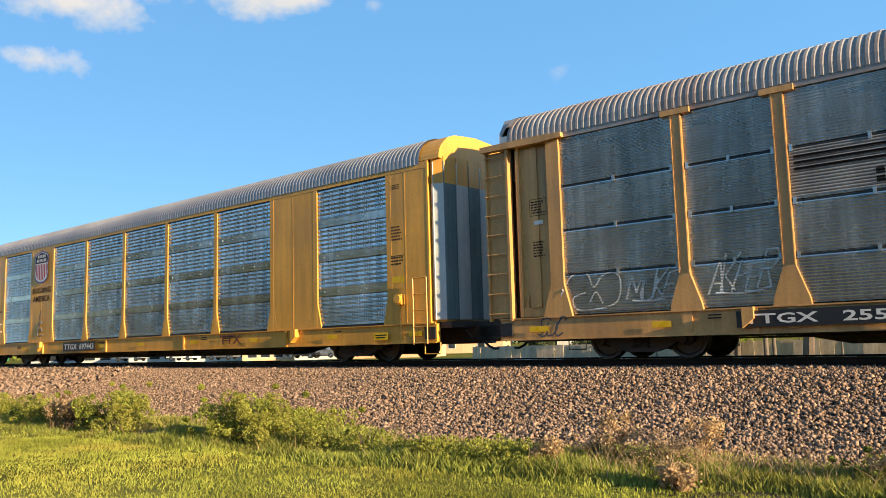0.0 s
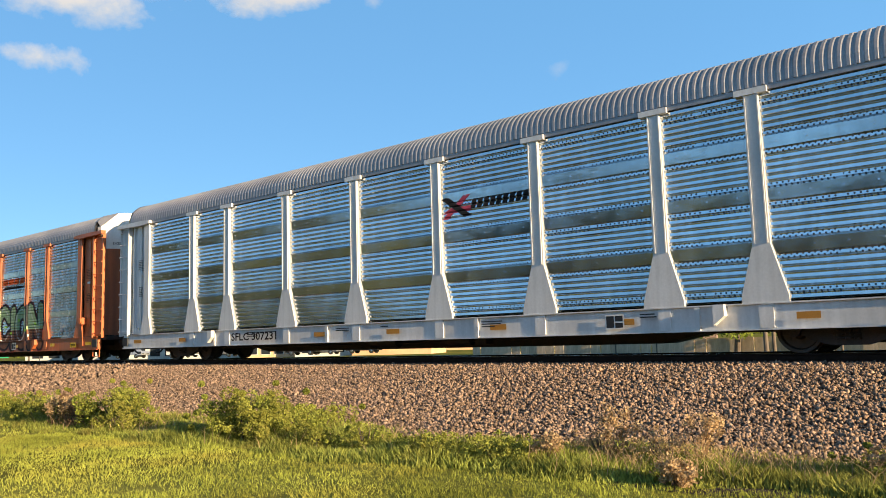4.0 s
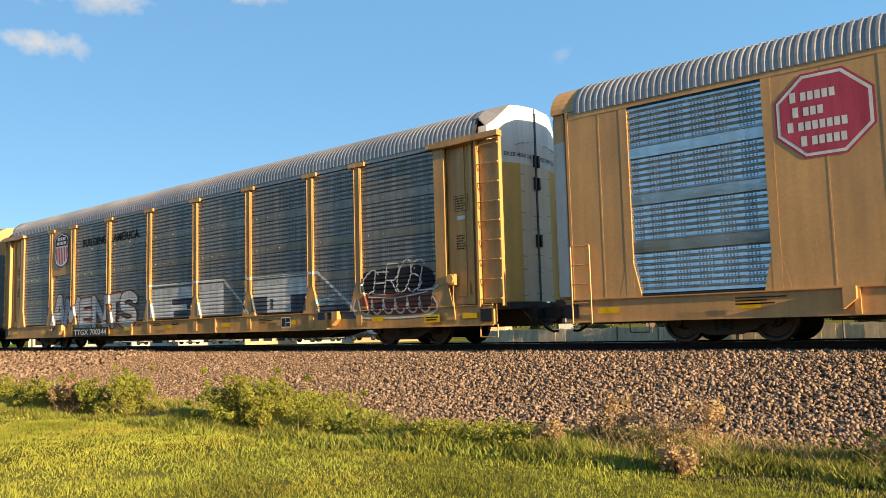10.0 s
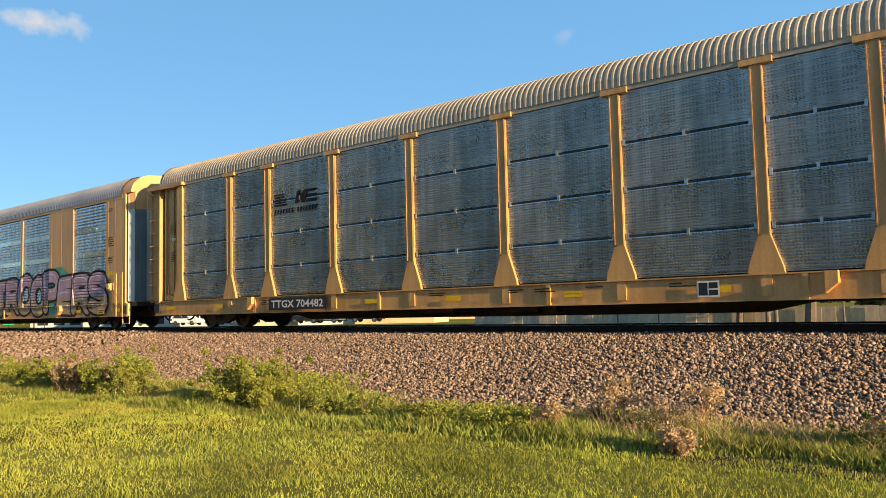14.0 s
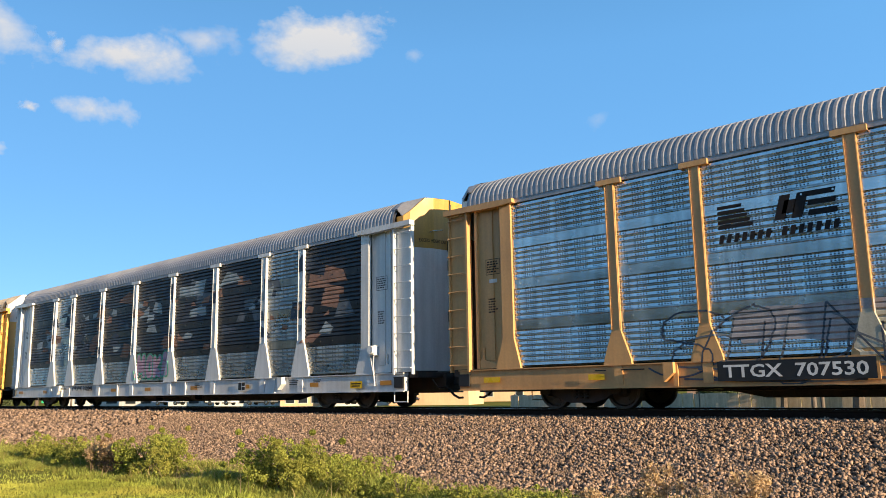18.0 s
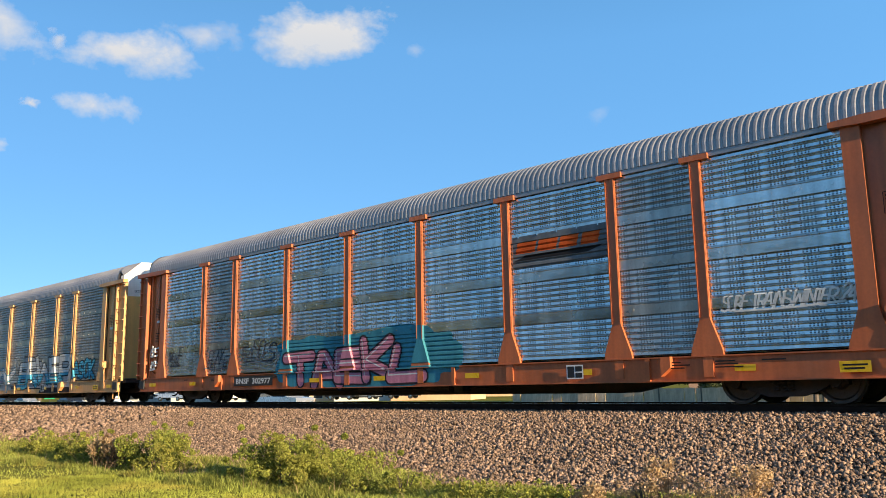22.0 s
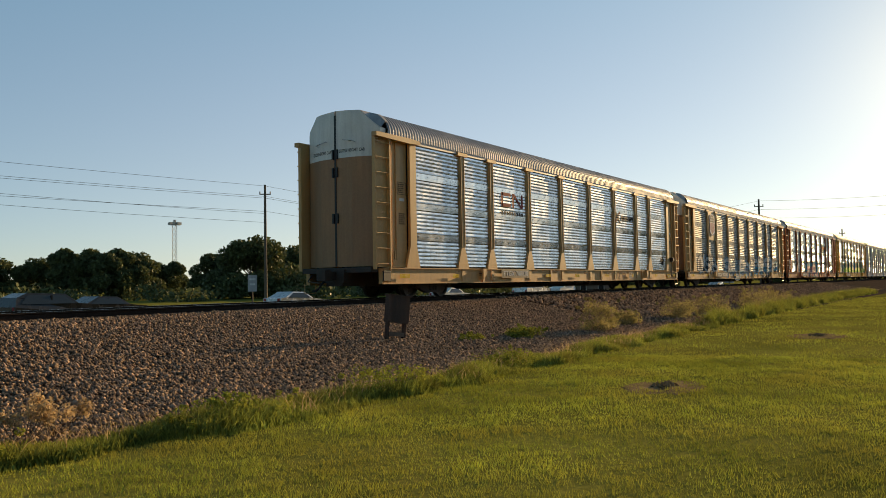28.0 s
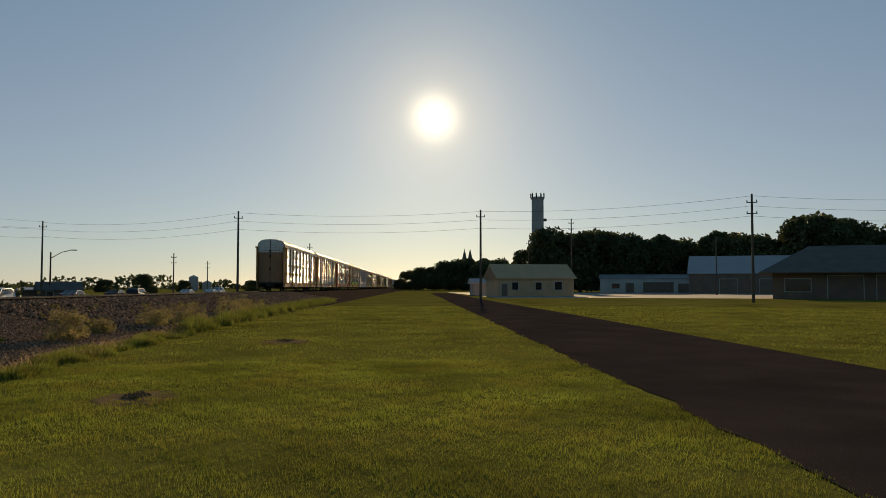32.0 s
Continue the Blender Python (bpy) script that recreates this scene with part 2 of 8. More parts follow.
# darker copy of the tan door paint, with the rear end's shade in its colour
DOOR_SHADED = shader("shaded_door_paint", (0.40, 0.20, 0.095), 0.55, 0, 0.12, 0.7, 20, 0.06, 0.12, DIRT, 0.5, 0.06)
CROWN_YELLOW = shader("dull_yellow_crown_paint", (0.50, 0.27, 0.05), 0.5, 0, 0.12, 0.9, 20, 0.05, 0.2, DIRT, 0.5)
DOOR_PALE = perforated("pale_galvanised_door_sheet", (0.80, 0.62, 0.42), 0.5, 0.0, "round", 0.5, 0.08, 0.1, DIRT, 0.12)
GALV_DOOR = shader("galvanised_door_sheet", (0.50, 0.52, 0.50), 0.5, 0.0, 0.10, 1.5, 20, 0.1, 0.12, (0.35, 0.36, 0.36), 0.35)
BLACK = shader("black_paint", (0.012, 0.012, 0.013), 0.5, 0, 0.1, 3, 30, 0.05)
WHITE_INK = shader("white_lettering", (0.70, 0.69, 0.66), 0.7, 0, 0.08, 6, 40, 0.03, 0.15, spec=0.1)
DARK_INK = shader("dark_lettering", (0.025, 0.022, 0.022), 0.7, 0, 0.08, 6, 40, 0.03, spec=0.1)
REFLECT = shader("yellow_reflector", (0.75, 0.45, 0.02), 0.3, 0, 0.08, 6, 40, 0.0)
REFLECT_OLD = shader("dull_orange_reflector", (0.45, 0.20, 0.03), 0.4, 0, 0.08, 6, 40, 0.0)


def ink(name, color):
    return shader(name, color, 0.7, 0, 0.16, 1.3, 30, 0.04, 0.2, spec=0.1)


SPRAY = {k: ink("spray_" + k, c) for k, c in {
    "black": (0.028, 0.028, 0.033), "white": (0.62, 0.62, 0.60), "silver": (0.40, 0.41, 0.42), "teal": (0.055, 0.25, 0.32), "pale_blue": (0.30, 0.46, 0.50), "deep_teal": (0.03, 0.17, 0.23),
    "cyan": (0.08, 0.36, 0.50), "blue": (0.03, 0.10, 0.36), "navy": (0.03, 0.038, 0.058), "sky": (0.22, 0.42, 0.60), "pink": (0.50, 0.20, 0.27),
    "mauve": (0.45, 0.30, 0.37), "salmon": (0.48, 0.25, 0.22), "lime": (0.32, 0.62, 0.06), "forest": (0.025, 0.13, 0.075), "flame": (0.62, 0.10, 0.02), "moss": (0.30, 0.42, 0.23), "umber": (0.20, 0.09, 0.055), "pale": (0.52, 0.55, 0.57), "smoke": (0.15, 0.165, 0.18), "faint_green": (0.20, 0.37, 0.20),
    "mint": (0.12, 0.38, 0.26), "maroon": (0.17, 0.035, 0.05), "red": (0.35, 0.05, 0.05), "slate": (0.085, 0.098, 0.12),
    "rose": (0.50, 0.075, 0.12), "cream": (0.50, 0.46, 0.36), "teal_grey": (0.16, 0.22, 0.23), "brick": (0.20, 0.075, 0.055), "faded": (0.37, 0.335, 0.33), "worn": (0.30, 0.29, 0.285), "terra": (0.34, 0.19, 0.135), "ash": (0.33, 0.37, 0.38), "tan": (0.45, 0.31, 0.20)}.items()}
STONE = shader("ballast_stone", (0.275, 0.187, 0.133), 0.85, 0, 0.25, 8, 60, 0.4, 0, (0.15, 0.11, 0.085), 0.5, 0, 0.55, 0.0)
# far darker than the stones: shade in the gaps is put into this colour
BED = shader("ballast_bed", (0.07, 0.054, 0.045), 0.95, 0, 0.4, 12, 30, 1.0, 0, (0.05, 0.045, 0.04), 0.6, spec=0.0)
RAIL_SIDE = shader("rusty_rail_steel", (0.040, 0.024, 0.018), 0.85, 0.0, 0.25, 3, 40, 0.2, spec=0.1)
RAIL_TOP = shader("polished_rail_head", (0.45, 0.44, 0.43), 0.25, 1.0, 0.1, 3, 40, 0.02)
TIE_WOOD = shader("creosoted_tie_wood", (0.06, 0.045, 0.035), 0.9, 0, 0.3, 5, 40, 0.4)
LAWN = shader("mown_grass_ground", (0.165, 0.16, 0.04), 1.0, 0, 0.35, 0.35, 14, 0.6, 0, (0.19, 0.155, 0.04), 0.5, spec=0.0)
BLADE = shader("grass_blade", (0.305, 0.330, 0.062), 0.8, 0, 0.45, 0.6, 12, 0, 0, (0.46, 0.35, 0.085), 0.5, 0, 0.16, 0.0, 0.25)
WEED = shader("weed_leaf", (0.245, 0.27, 0.055), 0.65, 0, 0.3, 1.5, 12, 0, 0, (0.36, 0.29, 0.08), 0.5, 0, 0.4, 0.0, 0.3)
WEED_DARK = shader("rough_grass_leaf", (0.255, 0.28, 0.065), 0.7, 0, 0.35, 1.5, 12, 0, 0, (0.30, 0.24, 0.07), 0.6, 0, 0.45, 0.0, 0.3)
STRAW = shader("dry_seed_head", (0.52, 0.37, 0.21), 0.8, 0, 0.2, 4, 20, 0, 0, (0.25, 0.15, 0.08), 0.5, 0, 0.3, 0.2, 0.4)
TAN_WEED = shader("tan_feathery_weed", (0.34, 0.28, 0.13), 0.8, 0, 0.25, 3, 20, 0, 0, (0.22, 0.24, 0.07), 0.5, 0, 0.35, 0.0, 0.45)
BROWN_WEED = shader("brown_dried_weed", (0.17, 0.10, 0.05), 0.85, 0, 0.25, 4, 20, 0, 0, None, 0, 0, 0.35)
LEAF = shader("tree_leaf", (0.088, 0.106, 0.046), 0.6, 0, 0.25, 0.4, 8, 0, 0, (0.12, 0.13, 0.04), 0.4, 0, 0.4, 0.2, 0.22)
# brighter copy of the leaf, with sunlight on the crown put into its colour
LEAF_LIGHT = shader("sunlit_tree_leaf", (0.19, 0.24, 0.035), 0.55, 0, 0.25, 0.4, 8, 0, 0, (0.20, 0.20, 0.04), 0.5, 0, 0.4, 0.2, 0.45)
BARK = shader("tree_bark", (0.10, 0.075, 0.055), 0.9, 0, 0.3, 3, 25, 0.5)
POLE_WOOD = shader("weathered_pole_wood", (0.13, 0.10, 0.075), 0.85, 0, 0.25, 2, 30, 0.3, 0.2)
ASPHALT = shader("path_asphalt", (0.050, 0.040, 0.040), 0.92, 0, 0.22, 0.5, 60, 0.3, 0, (0.075, 0.06, 0.053), 0.6, spec=0.0)
ROAD_MAT = shader("road_asphalt", (0.06, 0.06, 0.062), 0.85, 0, 0.15, 0.2, 30, 0.2)
GRAVEL = shader("pale_gravel_lot", (0.30, 0.27, 0.23), 0.95, 0, 0.2, 0.3, 8, 0.4)
SOIL = shader("bare_soil", (0.21, 0.145, 0.085), 0.95, 0, 0.3, 3, 30, 0.6, spec=0.0)
CONCRETE = shader("pale_concrete", (0.44, 0.43, 0.42), 0.85, 0, 0.12, 0.3, 8, 0.15, 0.15)
SIDING = shader("cream_siding", (0.70, 0.43, 0.24), 0.7, 0, 0.1, 0.6, 10, 0.1, 0.1)
WALL_WHITE = shader("whitewashed_wall", (0.55, 0.54, 0.50), 0.75, 0, 0.1, 0.3, 6, 0.1, 0.12)
WALL_BRICK = shader("brown_brick_wall", (0.23, 0.15, 0.11), 0.85, 0, 0.15, 0.8, 8, 0.2)
ROOF_METAL = shader("pale_metal_roof", (0.42, 0.45, 0.47), 0.45, 0.4, 0.1, 0.2, 5, 0.05)
ROOF_SHINGLE = shader("grey_shingle_roof", (0.14, 0.125, 0.115), 0.9, 0, 0.2, 0.8, 10, 0.2)
FENCE_WOOD = shader("tan_fence_board", (0.50, 0.38, 0.26), 0.85, 0, 0.15, 1.5, 20, 0.2, 0.2, None, 0, 0.12)
GLASS_DARK = shader("dark_window_glass", (0.02, 0.025, 0.03), 0.08, 0, 0.05, 1, 5, 0)
RUBBER = shader("tyre_rubber", (0.02, 0.02, 0.02), 0.85, 0, 0.1, 5, 40, 0.1)
CHROME = shader("bright_metal", (0.55, 0.55, 0.55), 0.25, 1.0, 0.05, 5, 40, 0)
CABLE = shader("dark_cable", (0.03, 0.03, 0.03), 0.6, 0, 0.1, 1, 5, 0)
BOX_RUST = shader("dark_rusted_box", (0.055, 0.032, 0.022), 0.7, 0.2, 0.3, 3, 30, 0.3, 0.3, RUST, 0.5)
SIGN_BLUE, SIGN_GREEN = ink("blue_sign_face", (0.02, 0.12, 0.40)), ink("green_sign_face", (0.02, 0.25, 0.12))


def car_paint(name, color, metal=0.3):
    return shader(name, color, 0.25, metal, 0.05, 1, 20, 0)


# ---- mesh helpers ----
class Build:
    """Collects vertices and faces and turns them into one mesh."""
    def __init__(self):
        self.v, self.f = [], []
    def add(self, verts, faces):
        k = len(self.v)
        self.v += [tuple(p) for p in verts]
        self.f += [tuple(i + k for i in q) for q in faces]
        return self
    def box(self, x0, x1, y0, y1, z0, z1):
        return self.add([(x, y, z) for z in (z0, z1) for y in (y0, y1) for x in (x0, x1)],
                        [(0, 2, 3, 1), (4, 5, 7, 6), (0, 1, 5, 4), (1, 3, 7, 5), (3, 2, 6, 7), (2, 0, 4, 6)])
    def slab(self, outline, y0, y1):
        """An outline in x and z, given anticlockwise seen from -y, with thickness from y0 to y1."""
        n = len(outline)
        self.add([(x, y0, z) for x, z in outline] + [(x, y1, z) for x, z in outline],
                 [tuple(range(n)), tuple(range(2 * n - 1, n - 1, -1))] + [(i, n + i, n + (i + 1) % n, (i + 1) % n) for i in range(n)])
        return self
    def rod(self, a, b, r0, r1=None, n=8):
        a, b = Vector(a), Vector(b)
        r1 = r0 if r1 is None else r1
        q = (b - a).to_track_quat("Z", "Y")
        ring = [q @ Vector((math.cos(6.28319 * i / n), math.sin(6.28319 * i / n), 0)) for i in range(n)]
        self.add([a + u * r0 for u in ring] + [b + u * r1 for u in ring],
                 [(i, (i + 1) % n, n + (i + 1) % n, n + i) for i in range(n)] + [tuple(range(n - 1, -1, -1)), tuple(range(n, 2 * n))])
        return self
    def tube(self, points, r, n=6):
        ps = [Vector(p) for p in points]
        rings = []
        for i, p in enumerate(ps):
            q = (ps[min(i + 1, len(ps) - 1)] - ps[max(i - 1, 0)]).to_track_quat("Z", "Y")
            rings += [p + q @ Vector((r * math.cos(6.28319 * k / n), r * math.sin(6.28319 * k / n), 0)) for k in range(n)]
        m = len(ps)
        return self.add(rings, [(i * n + k, i * n + (k + 1) % n, (i + 1) * n + (k + 1) % n, (i + 1) * n + k) for i in range(m - 1) for k in range(n)] + [tuple(range(n - 1, -1, -1)), tuple(range((m - 1) * n, m * n))])
    def lathe(self, profile, axis_y0=0.0, n=24):
        """Turns (y, radius) pairs round the y axis."""
        m = len(profile)
        self.add([(r * math.sin(6.28319 * j / n), y + axis_y0, r * math.cos(6.28319 * j / n)) for j in range(n) for y, r in profile],
                 [(j * m + i, j * m + i + 1, ((j + 1) % n) * m + i + 1, ((j + 1) % n) * m + i) for j in range(n) for i in range(m - 1)])
        return self
    def sweep(self, section, xs, closed=False):
        """Carries (y, z) sections along x: section(x) gives the points."""
        rows = [section(x) for x in xs]
        m = len(rows[0])
        self.add([(x, y, z) for x, row in zip(xs, rows) for y, z in row],
                 [(i * m + j, (i + 1) * m + j, (i + 1) * m + (j + 1) % m, i * m + (j + 1) % m) for i in range(len(xs) - 1) for j in range(m if closed else m - 1)])
        if closed:
            k = len(self.v) - m * len(xs)
            self.f += [tuple(k + j for j in range(m - 1, -1, -1)), tuple(k + (len(xs) - 1) * m + j for j in range(m))]
        return self
    def mesh(self, name, smooth=False):
        me = bpy.data.meshes.new(name)
        me.from_pydata(self.v, [], self.f)
        if smooth:
            me.polygons.foreach_set("use_smooth", [True] * len(me.polygons))
        me.update()
        return me


def part(name, mesh, material, parent=None, label="", at=None):
    """One mesh object under a thing or part; the material sits on the object, so meshes can be shared."""
    if isinstance(mesh, Build):
        mesh = mesh.mesh(name)
    if not mesh.materials:
        mesh.materials.append(None)
    ob = new(name, mesh)
    ob.material_slots[0].link = "OBJECT"
    ob.material_slots[0].material = material
    ob.parent = parent
    if at is not None:
        ob.matrix_basis = at
    return tagged(ob, label) if label else ob


def thing(name, label, category, group="", at=None, kind=""):
    ob = new(name)
    ob.empty_display_size = 0.3
    if at is not None:
        ob.matrix_basis = at
    return tagged(ob, label, category, group, kind)


def bulk(name, verts, faces, material, label, category="", kind="stuff"):
    """Numpy vertices and equal-sized faces as one object."""
    me = bpy.data.meshes.new(name)
    nv, (nf, k) = len(verts), faces.shape
    me.vertices.add(nv)
    me.vertices.foreach_set("co", verts.astype(np.float32).ravel())
    me.loops.add(nf * k)
    me.loops.foreach_set("vertex_index", faces.astype(np.int32).ravel())
    me.polygons.add(nf)
    me.polygons.foreach_set("loop_start", np.arange(0, nf * k, k, dtype=np.int32))
    me.polygons.foreach_set("loop_total", np.full(nf, k, dtype=np.int32))
    me.update(calc_edges=True)
    me.materials.append(material)
    return tagged(new(name, me), label, category, "", kind)


TURN = pose(0, 0, 0, 0, 0, 180)
rng = np.random.default_rng(5)

# ---- ground, embankment, track ----
XS = [-3000, -800, -300, -150, -80, -40, -20, 0, 20, 40, 80, 150, 300, 600, 1200, 3000]


def strip(profile, xs=XS):
    b = Build()
    return b.sweep(lambda x: profile, xs)


tagged(part("ground", strip([(-3000, LAWN_Z), (-400, LAWN_Z), (-60, LAWN_Z), (-20, LAWN_Z), (-8, LAWN_Z), (0, LAWN_Z), (4, LAWN_Z), (8.4, LAWN_Z - 0.02), (10.5, -1.16), (22, -1.3), (30, FAR_Z), (60, FAR_Z), (150, FAR_Z), (600, FAR_Z), (3000, FAR_Z)]), LAWN),
       "wide flat ground of mown green and yellowing grass", "ground", "", "structure")
BED_PROFILE = [(7.0, -1.22), (7.5, -1.07), (8.6, -1.03), (9.4, -0.99), (10.8, -0.84), (12.6, -0.55), (14.2, -0.26), (14.95, -0.19), (17.63, -0.19), (18.4, -0.26), (20.0, -0.6), (23.4, -1.33), (24.4, -1.5)]


def bed_z(y):
    return np.interp(y, [p[0] for p in BED_PROFILE], [p[1] for p in BED_PROFILE])


track_bed = tagged(part("track_bed", strip(BED_PROFILE), BED), "raised railway bed under pinkish-grey stones, coloured dark for the shaded gaps", "track bed", "", "structure")

# loose stones over the camera's side of the bed, dense near by and thinner further off
ico = np.array([(1, 0, 0), (-1, 0, 0), (0, 1, 0), (0, -1, 0), (0, 0, 1), (0, 0, -1)], float)
ico_f = np.array([(0, 2, 4), (2, 1, 4), (1, 3, 4), (3, 0, 4), (2, 0, 5), (1, 2, 5), (3, 1, 5), (0, 3, 5)])


def weed_end(x):
    """Where the weeds give way to bare ballast."""
    return np.interp(x, [-60, -2, 1.5, 4, 8, 28, 60], [9.35, 9.35, 8.5, 7.7, 7.35, 8.2, 9.3])


def stones(name, count, x0, x1, y0, y1, small, big, label):
    x, y = rng.uniform(x0, x1, count), rng.uniform(y0, y1, count)
    # ragged lower edge among the weeds
    keep = y > weed_end(x) - 0.35 + 0.25 * np.sin(x * 0.9) + 0.15 * np.sin(x * 2.3 + 1)
    x, y = x[keep], y[keep]
    n = len(x)
    size = small + (big - small) * rng.beta(1.4, 2.6, n)
    pts = ico[None] * (rng.uniform(0.55, 1.15, (n, 6, 1))) * np.stack([size * rng.uniform(0.8, 1.8, n), size, size * rng.uniform(0.8, 1.35, n)], -1)[:, None]
    a, c = rng.uniform(0, 6.28, n), rng.uniform(-0.6, 0.6, n)
    ca, sa, cc, sc = np.cos(a), np.sin(a), np.cos(c), np.sin(c)
    px, py, pz = pts[..., 0], pts[..., 1], pts[..., 2]
    py, pz = py * cc[:, None] - pz * sc[:, None], py * sc[:, None] + pz * cc[:, None]
    px, py = px * ca[:, None] - py * sa[:, None], px * sa[:, None] + py * ca[:, None]
    v = np.stack([px + x[:, None], py + y[:, None], pz + (bed_z(y) + size * rng.uniform(0.2, 1.15, n))[:, None]], -1).reshape(-1, 3)
    f = (ico_f[None] + (np.arange(n) * 6)[:, None, None]).reshape(-1, 3)
    bulk(name, v, f, STONE, label, "ballast")


stones("ballast_stones", 265000, -26, 26, 7.2, 15.35, 0.015, 0.046, "broken pinkish-grey ballast stones on the track bed")
stones("ballast_stones", 26000, -75, -26, 9.0, 15.35, 0.05, 0.09, "broken pinkish-grey ballast stones further along the bed")
stones("ballast_stones", 28000, 26, 95, 8.0, 15.35, 0.05, 0.09, "broken ballast stones in shade further along the bed")

RAIL_SECTION = [(-0.07, -0.17), (0.07, -0.17), (0.07, -0.155), (0.012, -0.135), (0.012, -0.045), (0.036, -0.035), (0.036, -0.004), (0.028, 0.0), (-0.028, 0.0), (-0.036, -0.004), (-0.036, -0.035), (-0.012, -0.045), (-0.012, -0.135), (-0.07, -0.155)]
for yy in (TRACK_Y - 0.7525, TRACK_Y + 0.7525):
    rail = thing("rail", "long rust-brown steel rail with polished running surface", "rail", "rails of the track", pose(0, yy, 0), "structure")
    part("rail_body", Build().sweep(lambda x: RAIL_SECTION, [-700, -100, -30, 0, 30, 100, 900], True), RAIL_SIDE, rail)
    part("rail_head", Build().box(-700, 900, -0.026, 0.026, 0.0, 0.002), RAIL_TOP, rail, "polished bright running surface")
tie_mesh = Build().box(-0.115, 0.115, -1.3, 1.3, -0.34, -0.172).mesh("tie")
ties = thing("railroad_ties", "row of dark creosoted wooden railroad ties under the rails", "railroad ties", "", pose(0, TRACK_Y, 0), "structure")
for i in range(150):
    part("tie", tie_mesh, TIE_WOOD, ties, "", pose(-36 + i * 0.55, 0.02 * math.sin(i * 7.1), 0, 0, 0, 1.5 * math.sin(i * 3.3)))
far_ties = Build()
for i in range(-700, 1000):
    x = i * 0.6
    if x < -36.4 or x > 46.3:
        far_ties.box(x - 0.115, x + 0.115, TRACK_Y - 1.3, TRACK_Y + 1.3, -0.34, -0.172)
tagged(part("far_railroad_ties", far_ties, TIE_WOOD), "dark wooden railroad ties receding along the line", "railroad ties", "", "stuff")

# asphalt path, road beyond the track, gravel lot
tagged(part("asphalt_path", Build().sweep(lambda x: [(-8.3 - 0.25 * math.sin(x * 0.05), LAWN_Z + 0.012), (-5.7, LAWN_Z + 0.035), (-3.25 - 0.06 * math.sin(x * 0.7) - 0.05 * math.sin(x * 1.9) - 0.04 * math.sin(x * 4.3), LAWN_Z + 0.012)], [-60 + i * 0.5 for i in range(240)] + [60, 80, 110, 150, 200]), ASPHALT),
       "grey asphalt path with ragged grassy edges", "path", "", "structure")
tagged(part("road", Build().sweep(lambda x: [(39.5, FAR_Z + 0.02), (45, FAR_Z + 0.06), (50.5, FAR_Z + 0.02)], [-900, -100, 0, 100, 900]), ROAD_MAT), "grey two-lane highway beyond the railway", "road", "", "structure")
tagged(part("gravel_lot", Build().add([(112, -30, LAWN_Z + 0.015), (112, -11, LAWN_Z + 0.015), (230, -8.5, LAWN_Z + 0.015), (230, -130, LAWN_Z + 0.015), (96, -75, LAWN_Z + 0.015)], [(0, 4, 3, 2, 1)]), GRAVEL), "pale dusty gravel lot beside the buildings", "gravel lot", "", "structure")

# ---- the train: autorack cars ----
PITCH = 29.129
GRID = [-12.06, -9.18, -7.24, -4.35, -1.45, 1.45, 4.35, 7.24, 9.18, 12.06]
PANEL_LO, PANEL_HI, EAVE, FACE = 0.96, 4.80, 4.93, -1.525
RIB, BAND, BACK = 0.12, 0.24, FACE + 0.055
SEAMS = (0.0, 0.84, 1.80, 2.76, 3.84)


def sheet_profile(style, piece):
    """(height above the panels' foot, outward relief) up one of the four sheets of a bay."""
    z, top, out = SEAMS[piece], SEAMS[piece + 1], []
    if style == "fine":
        n = round((top - z) / 0.0565)
        for i in range(n):
            a = z + (top - z) * i / n
            out += [(a + 0.004, 0.004), (a + 0.018, 0.024), (a + 0.036, 0.026), (a + 0.054, 0.004)]
        return [(z, -0.02), (z + 0.022, -0.02)] + out[2:-2] + [(top - 0.012, 0.02), (top, -0.02)]
    if piece:
        # smooth lapped band: leaning out over its foot, or upright
        out += [(z, 0.0), (z + 0.004, 0.029), (z + BAND - 0.012, 0.0393), (z + BAND, 0.0)] if style == "lean" else [(z, 0.0), (z + 0.004, 0.033), (z + BAND - 0.03, 0.0385), (z + BAND, 0.0)]
        z += BAND
    while z < top - 0.01:
        out += [(z + 0.004, 0.0), (z + 0.030, 0.034), (z + 0.088, 0.029), (z + RIB - 0.002, 0.002)]
        z += RIB
    return out


RELIEF = {style: [q for k in range(4) for q in sheet_profile(style, k)] for style in ("lean", "flat", "fine")}
now = {"style": "lean"}


def post_reach(z, slim):
    """Half width of a post at a height: it flares at the foot."""
    return float(np.interp(z, [0.92, 1.6], [0.242, 0.087]) if slim else np.interp(z, [0.90, 1.04, 1.62], [0.334, 0.314, 0.112]))


def surface_y(x, z, posts):
    """The outer face of a car's side at (x, z), for paint that lies on it."""
    slim = any(isinstance(p, tuple) for p in posts)
    for p in posts:
        if not isinstance(p, tuple) and z > 0.90 and abs(x - p) <= post_reach(z, slim):
            return FACE - (0.008 if slim else 0.042)
    if 0.90 < z < 0.935:
        return FACE - 0.05
    for p in posts:
        if isinstance(p, tuple) and p[0] <= x <= p[1] and z > PANEL_LO - 0.02:
            return FACE - 0.005
    if z < PANEL_LO - 0.02:
        return FACE
    line = RELIEF[now["style"]]
    return BACK - float(np.interp(z - PANEL_LO, [q[0] for q in line], [q[1] for q in line]))


sheet_cache = {}


